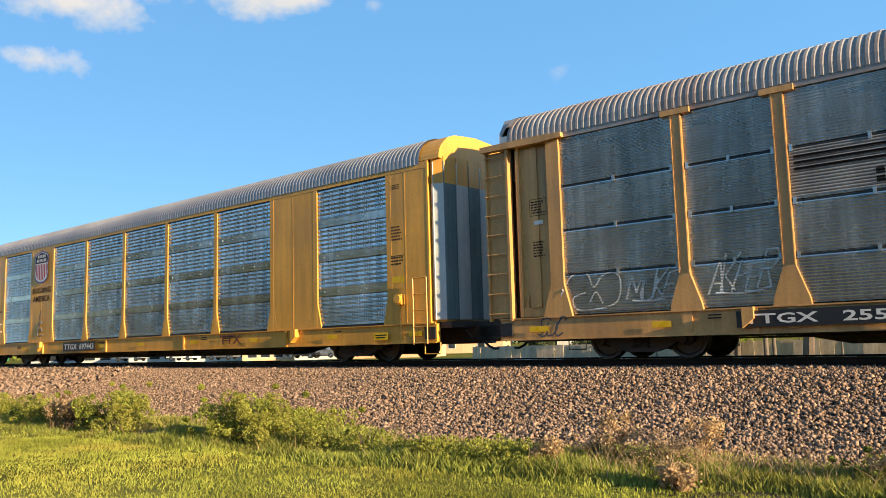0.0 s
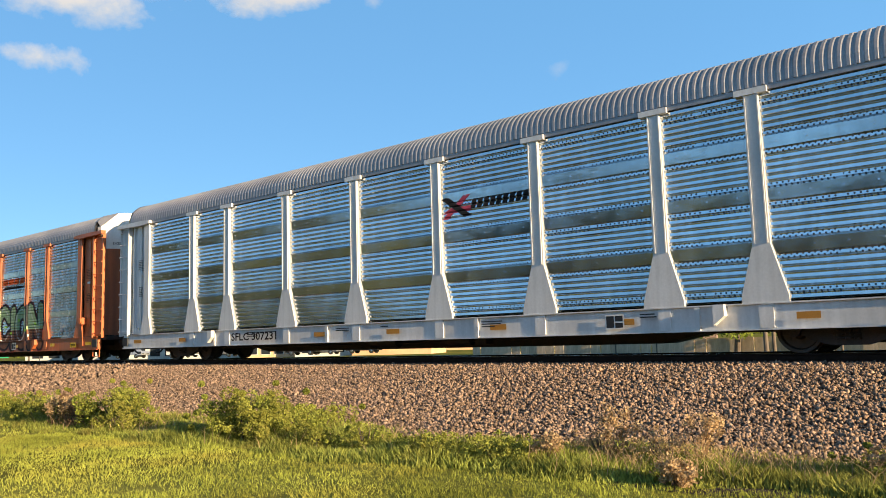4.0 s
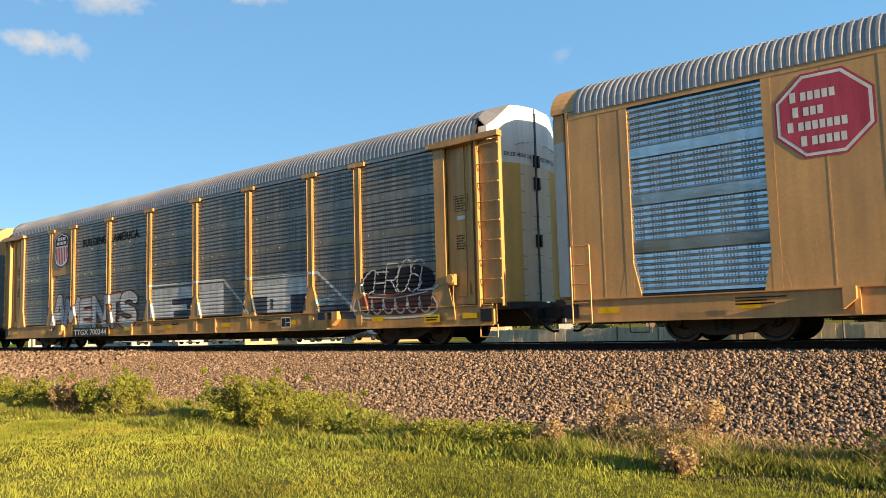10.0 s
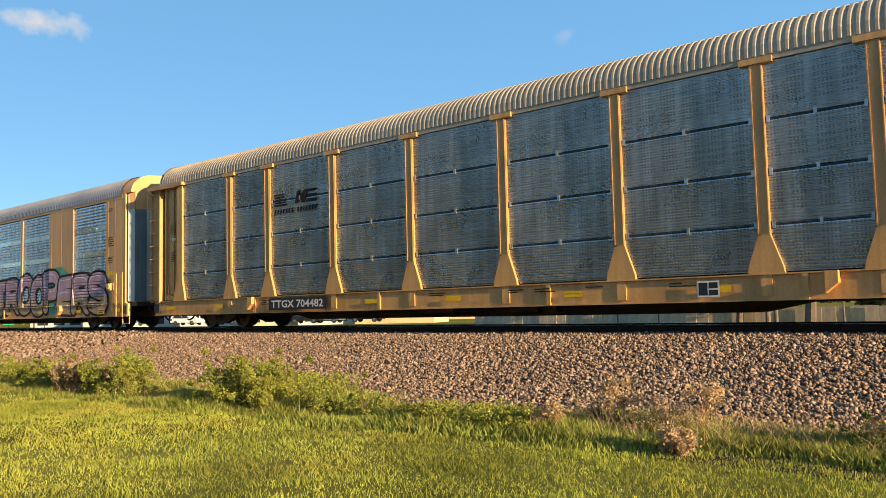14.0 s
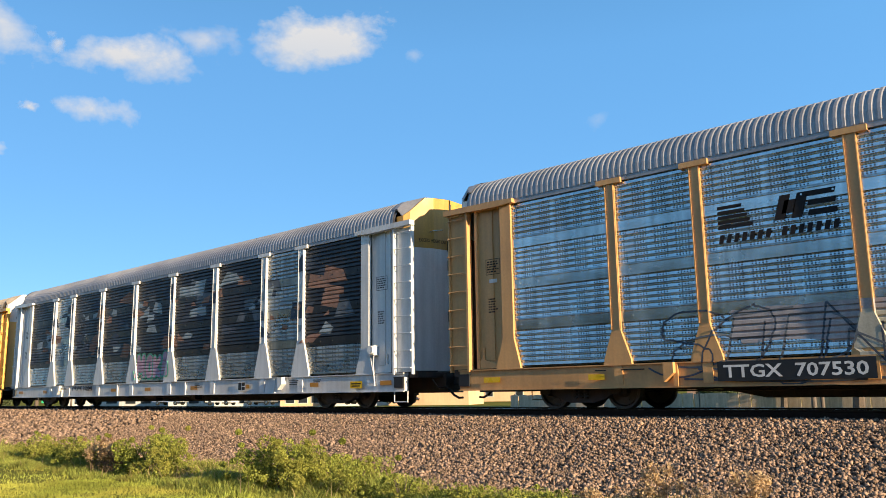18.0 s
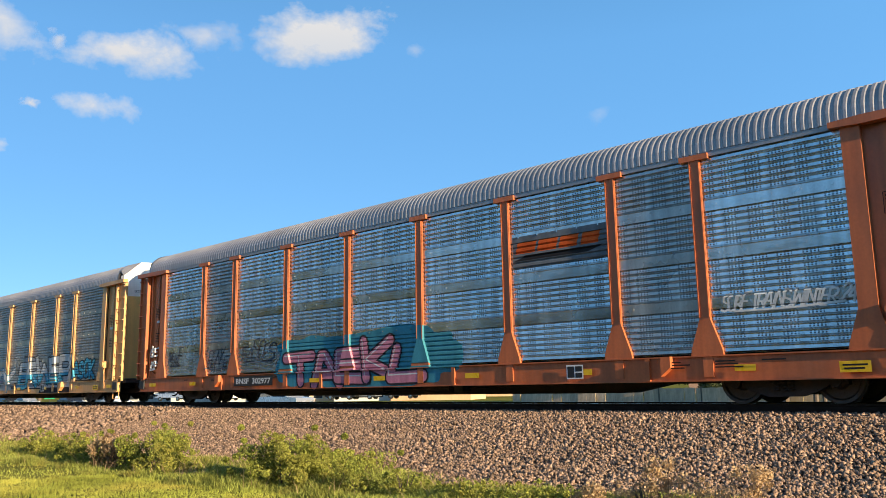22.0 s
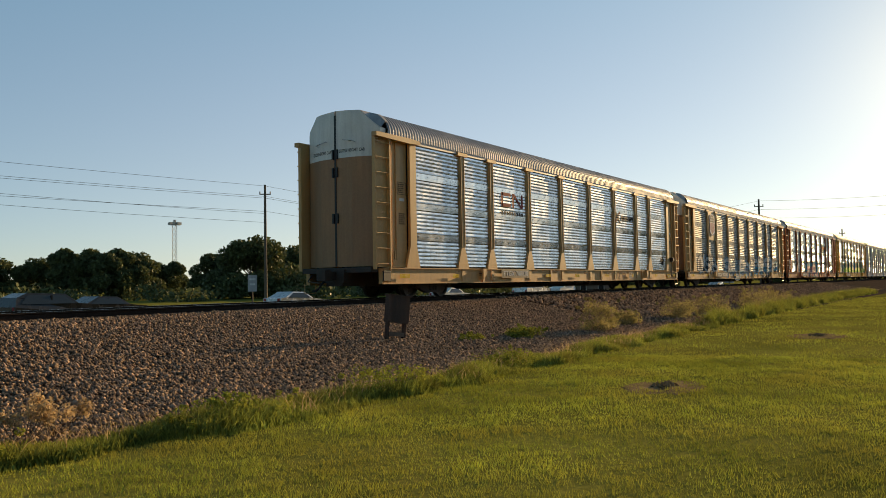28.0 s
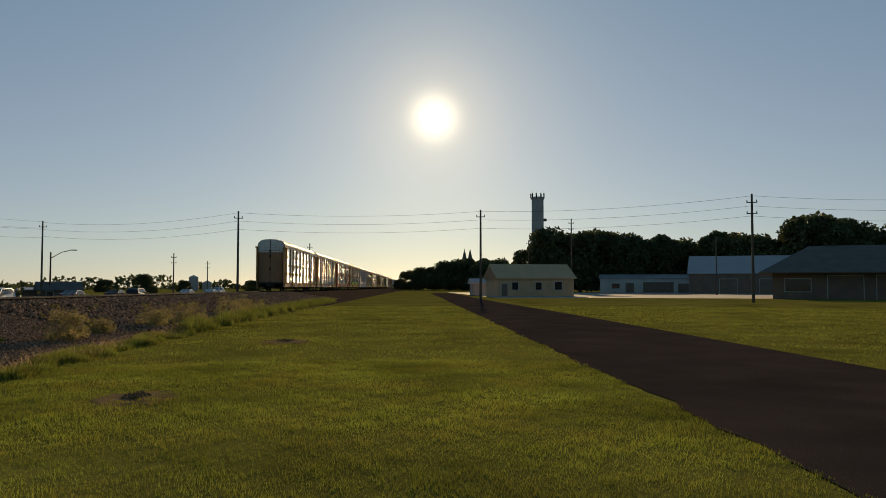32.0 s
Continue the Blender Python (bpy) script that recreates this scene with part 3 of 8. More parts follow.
def sheet_mesh(width, style, pieces):
    key = (round(width, 3), style, pieces)
    if key not in sheet_cache:
        b = Build()
        for k in pieces:
            prof = [(-out, z) for z, out in sheet_profile(style, k)]
            b.sweep(lambda x: prof, [-width / 2, width / 2])
            b.sweep(lambda x: [(0.012, SEAMS[k]), (0.012, SEAMS[k + 1])], [-width / 2, width / 2])
            # bolt heads along the lapped band, or clips over the open seam
            n = max(3, int(width / 0.5))
            if k and style != "fine":
                for i in range(n):
                    bx = -width / 2 + (i + 0.5) * width / n
                    b.box(bx - 0.016, bx + 0.016, -0.050, -0.025, SEAMS[k] + 0.105, SEAMS[k] + 0.137)
            if k and style == "fine":
                for bx in (-width / 2 + 0.07, 0.0, width / 2 - 0.07):
                    b.box(bx - 0.028, bx + 0.028, -0.045, -0.01, SEAMS[k] - 0.06, SEAMS[k] + 0.07)
        sheet_cache[key] = b.mesh("side_panel")
    return sheet_cache[key]


def post_mesh():
    w, top = 0.108, PANEL_HI
    out = [(-0.33, 0.90), (0.33, 0.90), (0.31, 1.04), (w, 1.62), (w, top), (-w, top), (-w, 1.62), (-0.31, 1.04)]
    b = Build().slab(out, FACE - 0.035, FACE + 0.06)
    b.box(-0.10, 0.10, FACE - 0.028, FACE + 0.02, 0.52, 0.90)
    for s in (-1, 1):
        b.box(s * 0.098 - 0.010, s * 0.098 + 0.010, FACE - 0.055, FACE - 0.02, 1.65, top)
    for s in (-1, 1):
        for i in range(11):
            b.box(s * 0.072 - 0.012, s * 0.072 + 0.012, FACE - 0.046, FACE - 0.03, 1.72 + i * 0.29, 1.745 + i * 0.29)
    return b.mesh("post")


POST = post_mesh()
POST_BROAD = Build().slab([(-0.42, 0.90), (0.42, 0.90), (0.42, 1.04), (0.16, 1.98), (0.13, PANEL_HI), (-0.13, PANEL_HI), (-0.16, 1.98), (-0.42, 1.04)], FACE - 0.035, FACE + 0.06).box(-0.13, 0.13, FACE - 0.03, FACE + 0.02, 0.48, 0.90)
for end in (-1, 1):
    POST_BROAD.box(end * 0.115 - 0.012, end * 0.115 + 0.012, FACE - 0.06, FACE - 0.02, 2.0, PANEL_HI)
POST_BROAD = POST_BROAD.mesh("post")
POST_CAP = Build().slab([(-0.30, 4.76), (0.30, 4.76), (0.30, 4.87), (-0.30, 4.87)], FACE - 0.07, FACE + 0.03).mesh("post_cap")
POST_END = Build().slab([(-0.36, 0.90), (0.36, 0.90), (0.33, 1.04), (0.18, 1.62), (0.18, PANEL_HI), (-0.14, PANEL_HI), (-0.14, 1.62), (-0.33, 1.04)], FACE - 0.035, FACE + 0.06).mesh("post")
SLIM_POST = Build().box(-0.085, 0.085, FACE - 0.006, FACE + 0.06, 0.92, PANEL_HI).slab([(-0.24, 0.92), (0.24, 0.92), (0.085, 1.6), (-0.085, 1.6)], FACE - 0.004, FACE + 0.05).mesh("post")

SILL = Build().box(-13.6, 13.6, FACE, FACE + 0.14, 0.44, 0.93).box(-13.6, 13.6, FACE - 0.05, FACE + 0.1, 0.905, 0.93).box(-13.6, 13.6, FACE - 0.045, FACE + 0.1, 0.44, 0.462)
for x in (-7.9, 7.9, 2.6, -2.6):
    SILL.box(x - 0.05, x + 0.05, FACE - 0.05, FACE, 0.46, 0.90)
SILL = SILL.mesh("side_sill")
TOP_PLATE = Build().box(-13.2, 13.2, FACE - 0.01, FACE + 0.12, PANEL_HI, EAVE + 0.02).mesh("top_plate")
TOP_BEAM = Build().slab([(11.75, 4.80), (12.3, 4.77), (13.95, 4.80), (13.95, 4.93), (12.3, 4.93), (11.75, 4.90)], FACE - 0.13, FACE + 0.06).mesh("top_beam")

# roof: shallow arch with ribs across it
ARCH = [(-1.54, 4.90), (-1.53, 5.10), (-1.495, 5.21), (-1.43, 5.32), (-1.32, 5.44), (-1.15, 5.57), (-0.88, 5.66), (0, 5.73)]
ARCH = ARCH + [(-y, z) for y, z in ARCH[-2::-1]]


def roof_mesh(half, rib=0.145):
    xs, lift = [], []
    n = int(2 * half / rib)
    for i in range(n):
        x = -half + i * 2 * half / n
        xs += [x, x + rib * 0.34, x + rib * 0.50, x + rib * 0.84]
        lift += [0.0, 0.0, 0.017, 0.017]
    b = Build()
    rows = []
    for x, h in zip(xs, lift):
        rows.append([(y * (1 + h / 1.8), z + h * (0.3 + 0.7 * min(1, (z - 4.9) / 0.5))) for y, z in ARCH])
    table = dict(zip(xs, rows))
    b.sweep(lambda x: table[x], xs)
    b.sweep(lambda x: [(y * 0.975, z - 0.03) for y, z in ARCH], [-half, half])
    return b.mesh("roof")


ROOF_LONG, ROOF_SHORT = roof_mesh(13.24), roof_mesh(13.2)
# smooth sheet cap from a roof's last rib to the crown of the end doors
CAP_Y = [-1.43, -1.3, -1.15, -0.86, -0.45, 0.0, 0.45, 0.86, 1.15, 1.3, 1.43]
CAP_ARCH = [float(np.interp(abs(y), [q[0] for q in ARCH[7:]], [q[1] for q in ARCH[7:]])) for y in CAP_Y]
CAP_EDGE = [(float(np.interp(abs(y), [0.03, 0.62, 1.30, 1.43], [13.86, 13.83, 13.60, 13.46])), float(np.interp(abs(y), [0, 0.86, 1.43], [5.73, 5.68, 5.14])) + 0.012) for y in CAP_Y]
HOOD = Build()
for drop in (0.0, 0.03):
    n = len(CAP_Y)
    rows = [(13.13, y * 1.02, z + 0.028 - drop) for y, z in zip(CAP_Y, CAP_ARCH)] + [(13.29, y * 1.02, z + 0.026 - drop) for y, z in zip(CAP_Y, CAP_ARCH)] + [(x, y, z - drop) for y, (x, z) in zip(CAP_Y, CAP_EDGE)]
    HOOD.add(rows, [(k * n + i, k * n + i + 1, k * n + n + i + 1, k * n + n + i) for k in range(2) for i in range(n - 1)])
HOOD = HOOD.mesh("door_crown_cap")


def leaf_curve(s, kind="whole"):
    """Plan of one end door leaf from its outer edge to the middle: a canted outer part and a flat inner one."""
    pts = [(13.30, -1.44), (13.50, -1.43), (13.62, -1.30), (13.775, -0.86), (13.86, -0.62), (13.89, -0.03)]
    return [(x, y * s) for x, y in {"whole": pts, "outer": pts[:5], "inner": pts[4:]}[kind]]


def door_mesh(s, z0, z1, rounded, kind="whole"):
    """An end door leaf; rounded leaves end in an arch at the top."""
    b = Build()
    pts = leaf_curve(s, kind)
    def top(y):
        return float(np.interp(abs(y), [0, 0.86, 1.43], [5.73, 5.68, 5.14])) if rounded else z1
    for off in (0.0, -0.05):
        k = len(b.v)
        for x, y in pts:
            b.v += [(x + off, y, z0), (x + off, y, top(y))]
        for i in range(len(pts) - 1):
            q = (k + 2 * i, k + 2 * i + 2, k + 2 * i + 3, k + 2 * i + 1)
            b.f.append(q)
    n = 2 * len(pts)
    for i in range(len(pts) - 1):
        b.f += [(2 * i, n + 2 * i, n + 2 * i + 2, 2 * i + 2), (2 * i + 1, 2 * i + 3, n + 2 * i + 3, n + 2 * i + 1)]
    b.f += [(0, 1, n + 1, n), (n - 2, 2 * n - 2, 2 * n - 1, n - 1)]
    return b.mesh("end_door")


DOOR_LOW = {s: door_mesh(s, 0.98, 4.28, False, "outer") for s in (-1, 1)}
DOOR_INNER = {s: door_mesh(s, 0.98, 4.28, False, "inner") for s in (-1, 1)}
DOOR_TOP = {s: door_mesh(s, 4.28, 5.7, True) for s in (-1, 1)}
DOOR_GAP = Build().box(13.84, 13.905, -0.035, 0.035, 1.0, 5.6)
for z in (4.55, 4.0, 2.6):
    DOOR_GAP.box(13.88, 13.94, -0.11, -0.05, z - 0.3, z).box(13.88, 13.94, 0.05, 0.11, z - 0.3, z)
DOOR_GAP = DOOR_GAP.mesh("door_lock")
GRAB = Build().tube([(13.84, -0.75, 4.72), (13.94, -0.75, 4.74), (13.94, -0.35, 4.82), (13.86, -0.35, 4.82)], 0.014).mesh("grab_iron")
# folding door of the flush-sided cars: upright pleats
FOLD, FOLD_TOP = [], []
FOLD_PLAN = [(13.55, -1.475), (13.82, -1.37), (13.855, -0.92), (13.875, -0.46), (13.88, 0.0)]
FOLD_PLAN += [(x, -y) for x, y in FOLD_PLAN[-2::-1]]
for (xa, ya), (xb, yb) in zip(FOLD_PLAN, FOLD_PLAN[1:]):
    def leaf(z0, z1):
        return Build().add([(x - d, y, z) for z in (z0, z1) for x, y in ((xa, ya + 0.006), (xb, yb - 0.006)) for d in (0.05, 0.0)], [(0, 1, 3, 2), (4, 6, 7, 5), (0, 4, 5, 1), (1, 5, 7, 3), (3, 7, 6, 2), (2, 6, 4, 0)])
    low = leaf(1.0, 4.36)
    FOLD.append(low.rod((xa + 0.008, ya, 1.0), (xa + 0.008, ya, 4.9), 0.014).mesh("door_leaf"))
    FOLD_TOP.append(leaf(4.36, 5.04).mesh("leaf_top"))
FOLD_HEAD = Build().sweep(lambda x: [(y * 0.985, max(z - 0.01, 4.98)) for y, z in ARCH] + [(1.2, 4.98), (-1.2, 4.98)], [13.12, 13.80], True).mesh("door_header")
FOLD_FRAME = Build().box(13.40, 13.54, -1.42, -1.36, 0.95, 5.0).box(13.40, 13.54, 1.36, 1.42, 0.95, 5.0).box(13.45, 13.80, -1.37, 1.37, 0.95, 1.0).mesh("door_frame")

CORNER_PLATE = Build().slab([(12.22, 0.95), (13.12, 0.95), (13.12, 4.80), (12.22, 4.80)], FACE + 0.10, FACE + 0.14)
CORNER_RIB = Build().box(12.52, 12.80, FACE + 0.065, FACE + 0.10, 1.15, 4.75).mesh("corner_rib")
CORNER_EDGE = Build().box(12.98, 13.06, FACE + 0.03, FACE + 0.12, 0.95, 4.8).mesh("corner_edge")
KICK_PLATE = Build().slab([(12.3, 0.95), (13.0, 0.95), (13.0, 1.12), (12.9, 1.2), (12.9, 1.45), (12.84, 1.45), (12.84, 1.16), (12.3, 1.0)], FACE + 0.05, FACE + 0.09).mesh("kick_plate")
CORNER_PLATE = CORNER_PLATE.mesh("corner_plate")
LADDER = Build().box(13.22, 13.28, FACE - 0.075, FACE + 0.1, 0.88, 4.80).box(13.86, 13.90, FACE - 0.02, FACE + 0.1, 0.88, 4.80).box(13.28, 13.86, FACE + 0.05, FACE + 0.07, 0.95, 4.78)
for i in range(9):
    LADDER.tube([(13.26, FACE - 0.055, 1.05 + i * 0.45), (13.88, FACE - 0.055, 1.05 + i * 0.45)], 0.014)
    LADDER.box(13.84, 13.89, FACE - 0.07, FACE, 1.035 + i * 0.45, 1.065 + i * 0.45)
LADDER = LADDER.mesh("ladder")
LADDER_SHORT = Build().tube([(12.93, FACE - 0.09, 0.42), (12.93, FACE - 0.09, 2.05)], 0.018).tube([(13.38, FACE - 0.09, 0.42), (13.38, FACE - 0.09, 2.05)], 0.018)
for i in range(5):
    LADDER_SHORT.tube([(12.93, FACE - 0.09, 0.45 + i * 0.4), (13.38, FACE - 0.09, 0.45 + i * 0.4)], 0.014)
LADDER_SHORT = LADDER_SHORT.mesh("ladder")
STEP = Build().tube([(13.2, FACE + 0.02, 0.46), (13.2, FACE + 0.02, 0.18), (13.7, FACE + 0.02, 0.18), (13.7, FACE + 0.02, 0.46)], 0.018).mesh("sill_step")

FLAT = lambda x0, x1: Build().slab([(x0, 0.93), (x1, 0.93), (x1, PANEL_HI), (x0, PANEL_HI)], FACE - 0.002, FACE + 0.05)
WIDE_PLATE = FLAT(-0.93, 0.93).box(-0.014, 0.014, FACE - 0.005, FACE + 0.012, 0.95, 4.78)
for i in range(4):
    for x in (-0.78, -0.3, 0.3, 0.78):
        WIDE_PLATE.box(x - 0.015, x + 0.015, FACE - 0.004, FACE + 0.012, 1.7 + i * 0.85, 1.73 + i * 0.85)
WIDE_PLATE = WIDE_PLATE.mesh("side_plate")
END_PLATE = FLAT(12.06, 13.37).box(12.62, 12.65, FACE - 0.005, FACE + 0.012, 0.95, 4.78).mesh("end_plate")
END_POST = Build().box(13.37, 13.43, FACE - 0.008, FACE + 0.09, 0.9, 4.97).mesh("end_post")
END_HEADER = Build().box(12.95, 13.355, FACE - 0.008, FACE + 0.1, 4.79, 4.96).mesh("end_header")

FRAME = Build().box(-14.0, 14.0, -0.32, 0.32, 0.40, 0.86).box(-13.6, 13.6, -1.38, 1.38, 0.86, 0.95)
FRAME.slab([(-8.6, 0.62), (-6.6, 0.22), (6.6, 0.22), (8.6, 0.62), (8.6, 0.86), (-8.6, 0.86)], -0.42, 0.42)
for x in (-12.4, -10.4, 10.4, 12.4, -5.2, 0, 5.2):
    FRAME.box(x - 0.14, x + 0.14, -1.38, 1.38, 0.60, 0.86)
FRAME.box(13.5, 13.94, -1.36, 1.36, 0.80, 0.955).box(-13.94, -13.5, -1.36, 1.36, 0.80, 0.955).box(13.6, 14.05, -0.42, 0.42, 0.5, 0.9).box(-14.05, -13.6, -0.42, 0.42, 0.5, 0.9)
FRAME = FRAME.mesh("underframe")
PIPES = Build().tube([(-8.5, -1.1, 0.50), (8.5, -1.1, 0.50)], 0.03).tube([(-8.5, -0.9, 0.38), (-3, -0.9, 0.36), (3, -0.9, 0.38), (8.5, -0.9, 0.5)], 0.022)
PIPES.rod((-1.6, -0.8, 0.42), (-0.6, -0.8, 0.42), 0.16, 0.16, 12).rod((1.1, -0.85, 0.4), (1.9, -0.85, 0.4), 0.12, 0.12, 10).box(2.2, 2.5, -1.1, -0.8, 0.3, 0.56)
PIPES = PIPES.mesh("brake_gear")
COUPLER = Build().box(13.9, 14.42, -0.11, 0.11, 0.60, 0.84).box(14.3, 14.56, -0.2, 0.16, 0.56, 0.9).box(14.44, 14.60, -0.02, 0.18, 0.6, 0.86)
COUPLER.tube([(14.0, -0.9, 0.75), (14.2, -0.9, 0.55), (14.3, -0.3, 0.5)], 0.018)
COUPLER = COUPLER.mesh("coupler")
HOSE = Build().tube([(14.0, -0.35, 0.62), (14.15, -0.38, 0.46), (14.3, -0.38, 0.33), (14.45, -0.36, 0.26), (14.57, -0.34, 0.27)], 0.032).mesh("air_hose")
BRAKE = Build().box(12.38, 12.56, FACE - 0.14, FACE + 0.1, 1.42, 1.68).rod((12.47, FACE - 0.2, 1.56), (12.47, FACE - 0.12, 1.56), 0.11, 0.11, 14)
BRAKE.tube([(12.47, FACE - 0.05, 1.42), (12.45, FACE - 0.05, 1.1), (12.5, FACE - 0.04, 0.6)], 0.02)
BRAKE = BRAKE.mesh("hand_brake")
JACK = Build().slab([(-0.05, 0.55), (0.16, 0.72), (0.16, 0.93), (-0.05, 0.93)], FACE - 0.16, FACE).mesh("pull_lug")

R_WHEEL = 0.42
WHEEL_PROFILE = [(-0.06, 0.0), (-0.10, 0.10), (-0.09, 0.13), (-0.03, 0.17), (-0.02, 0.33), (-0.065, 0.36), (-0.065, 0.415), (-0.055, R_WHEEL), (0.06, R_WHEEL + 0.003), (0.07, R_WHEEL + 0.022), (0.085, R_WHEEL + 0.018), (0.085, 0.37), (0.03, 0.33), (0.03, 0.15), (0.06, 0.11), (0.06, 0.0)]
WHEELSET = Build().lathe(WHEEL_PROFILE, -0.775)
WHEELSET.lathe([(-y, r) for y, r in WHEEL_PROFILE[::-1]], 0.775)
WHEELSET.rod((0, -1.0, 0), (0, 1.0, 0), 0.08, 0.08, 12)
for a in range(6):
    WHEELSET.box(0.24 * math.cos(a * 1.0472) - 0.02, 0.24 * math.cos(a * 1.0472) + 0.02, -0.815, -0.795, 0.24 * math.sin(a * 1.0472) - 0.02, 0.24 * math.sin(a * 1.0472) + 0.02)
WHEELSET = WHEELSET.mesh("wheelset")
SIDE_FRAME = Build().slab([(-1.12, 0.34), (-0.78, 0.34), (-0.62, 0.24), (-0.30, 0.14), (0.30, 0.14), (0.62, 0.24), (0.78, 0.34), (1.12, 0.34), (1.10, 0.56), (0.70, 0.60), (0.36, 0.70), (-0.36, 0.70), (-0.70, 0.60), (-1.10, 0.56)], -1.10, -0.93)
for x in (-0.9, 0.9):
    SIDE_FRAME.rod((x, -1.16, 0.42), (x, -1.02, 0.42), 0.12, 0.13, 12)
for x in (-0.14, 0.0, 0.14):
    for z in range(5):
        SIDE_FRAME.rod((x, -1.12, 0.24 + z * 0.07), (x, -1.12, 0.27 + z * 0.07), 0.06, 0.06, 8)
SIDE_FRAME = SIDE_FRAME.mesh("side_frame")
BOLSTER = Build().box(-0.22, 0.22, -1.0, 1.0, 0.42, 0.66).rod((0, 0, 0.6), (0, 0, 0.86), 0.25, 0.25, 12).mesh("bolster")

wheelsets = []


def truck(car, x):
    t = part("truck", BOLSTER, STEEL_DARK, car, "dark grimy steel truck with two axles", pose(x, 0, 0))
    part("side_frame", SIDE_FRAME, STEEL_DARK, t)
    part("side_frame", SIDE_FRAME, STEEL_DARK, t, "", TURN)
    for dx in (-0.89, 0.89):
        w = part("wheelset", WHEELSET, WHEEL_STEEL, t, "worn steel wheels on one axle")
        w.matrix_parent_inverse = Matrix.Translation((dx, 0, R_WHEEL))
        wheelsets.append(w)


# ---- lettering and paint on the cars ----
def glyph_mesh(text, fat=0.0, shear=0.0):
    cu = bpy.data.curves.new("lettering", "FONT")
    cu.body, cu.size, cu.offset, cu.shear, cu.resolution_u, cu.fill_mode = text, 1.0, fat, shear, 2, "FRONT"
    ob = bpy.data.objects.new("lettering", cu)
    me = bpy.data.meshes.new_from_object(ob)
    v = np.array([p.co[:] for p in me.vertices]) if len(me.vertices) else np.zeros((0, 3))
    f = [tuple(p.vertices) for p in me.polygons]
    bpy.data.meshes.remove(me)
    bpy.data.objects.remove(ob)
    bpy.data.curves.remove(cu)
    return v, f


def lay_on(name, verts, faces, posts, lift, follow=True, below=None):
    """Bends a flat sheet of (x, z) points onto a car's side and lifts it by its coat's thickness."""
    bm = bmesh.new()
    vs = [bm.verts.new((q[0], q[2] if len(q) > 2 else 0.0, q[1])) for q in verts]
    for q in faces:
        try:
            bm.faces.new([vs[i] for i in q])
        except ValueError:
            pass
    if follow and len(verts):
        x0, x1 = min(p[0] for p in verts), max(p[0] for p in verts)
        z0, z1 = min(p[1] for p in verts), max(p[1] for p in verts)
        slim = any(isinstance(p, tuple) for p in posts)
        cuts = [((0, 0, z), (0, 0, 1), None) for z in [0.897, 0.903, 0.932, 0.938, PANEL_LO - 0.025, PANEL_LO - 0.015] + [PANEL_LO + q[0] for q in RELIEF[now["style"]]] if z0 < z < z1]
        for p in posts:
            if isinstance(p, tuple):
                cuts += [((e, 0, 0), (1, 0, 0), None) for q in p for e in (q - 0.005, q + 0.005) if x0 < e < x1]
                continue
            if p + 0.4 < x0 or p - 0.4 > x1:
                continue
            thin, foot = ((0.087, 1.6), (0.242, 0.92)) if slim else ((0.112, 1.62), (0.314, 1.04))
            for s in (-1, 1):
                n = Vector((foot[1] - thin[1], 0, s * (thin[0] - foot[0]))).normalized()
                for off in (-0.003, 0.003):
                    cuts += [((p + s * (thin[0] + off), 0, 0), (1, 0, 0), (p, 1.55, 9.0)), (Vector((p + s * thin[0], 0, thin[1])) + n * off, n, (p, 0.0, 1.7))]
                    if not slim:
                        cuts.append(((p + s * (0.325 + off), 0, 0), (1, 0, 0), (p, 0.0, 1.06)))
        for co, no, near in cuts:
            geom = bm.faces[:] if near is None else [q for q in bm.faces if min(v.co.x for v in q.verts) < near[0] + 0.4 and max(v.co.x for v in q.verts) > near[0] - 0.4 and any(near[1] < v.co.z < near[2] for v in q.verts)]
            if geom:
                bmesh.ops.bisect_plane(bm, geom=list({e for q in geom for e in (*q.verts, *q.edges)}) + geom if near else bm.verts[:] + bm.edges[:] + geom, plane_co=co, plane_no=no)
    if below is not None:
        bmesh.ops.bisect_plane(bm, geom=bm.verts[:] + bm.edges[:] + bm.faces[:], plane_co=(0, 0, below), plane_no=(0, 0.0, 1), clear_outer=True)
    for v in bm.verts:
        v.co.y = (surface_y(v.co.x, v.co.z, posts) if follow else FACE - 0.045) - lift - v.co.y
    bmesh.ops.recalc_face_normals(bm, faces=bm.faces[:])
    me = bpy.data.meshes.new(name)
    bm.to_mesh(me)
    bm.free()
    return me


def text_on(car, posts, text, x0, x1, z0, z1, material, name="lettering", fat=0.012, shear=0.0, follow=True, lift=0.006, label=""):
    v, f = glyph_mesh(text, fat, shear)
    lo, hi = v.min(0), v.max(0)
    pts = [((p[0] - lo[0]) / (hi[0] - lo[0]) * (x1 - x0) + x0, (p[1] - lo[1]) / (hi[1] - lo[1]) * (z1 - z0) + z0) for p in v]
    return part(name, lay_on(name, pts, f, posts, lift, follow), material, car, label)


def shape_on(car, posts, outline, material, name="painted_shape", lift=0.006, follow=True, label=""):
    return part(name, lay_on(name, outline, [tuple(range(len(outline)))], posts, lift, follow), material, car, label)


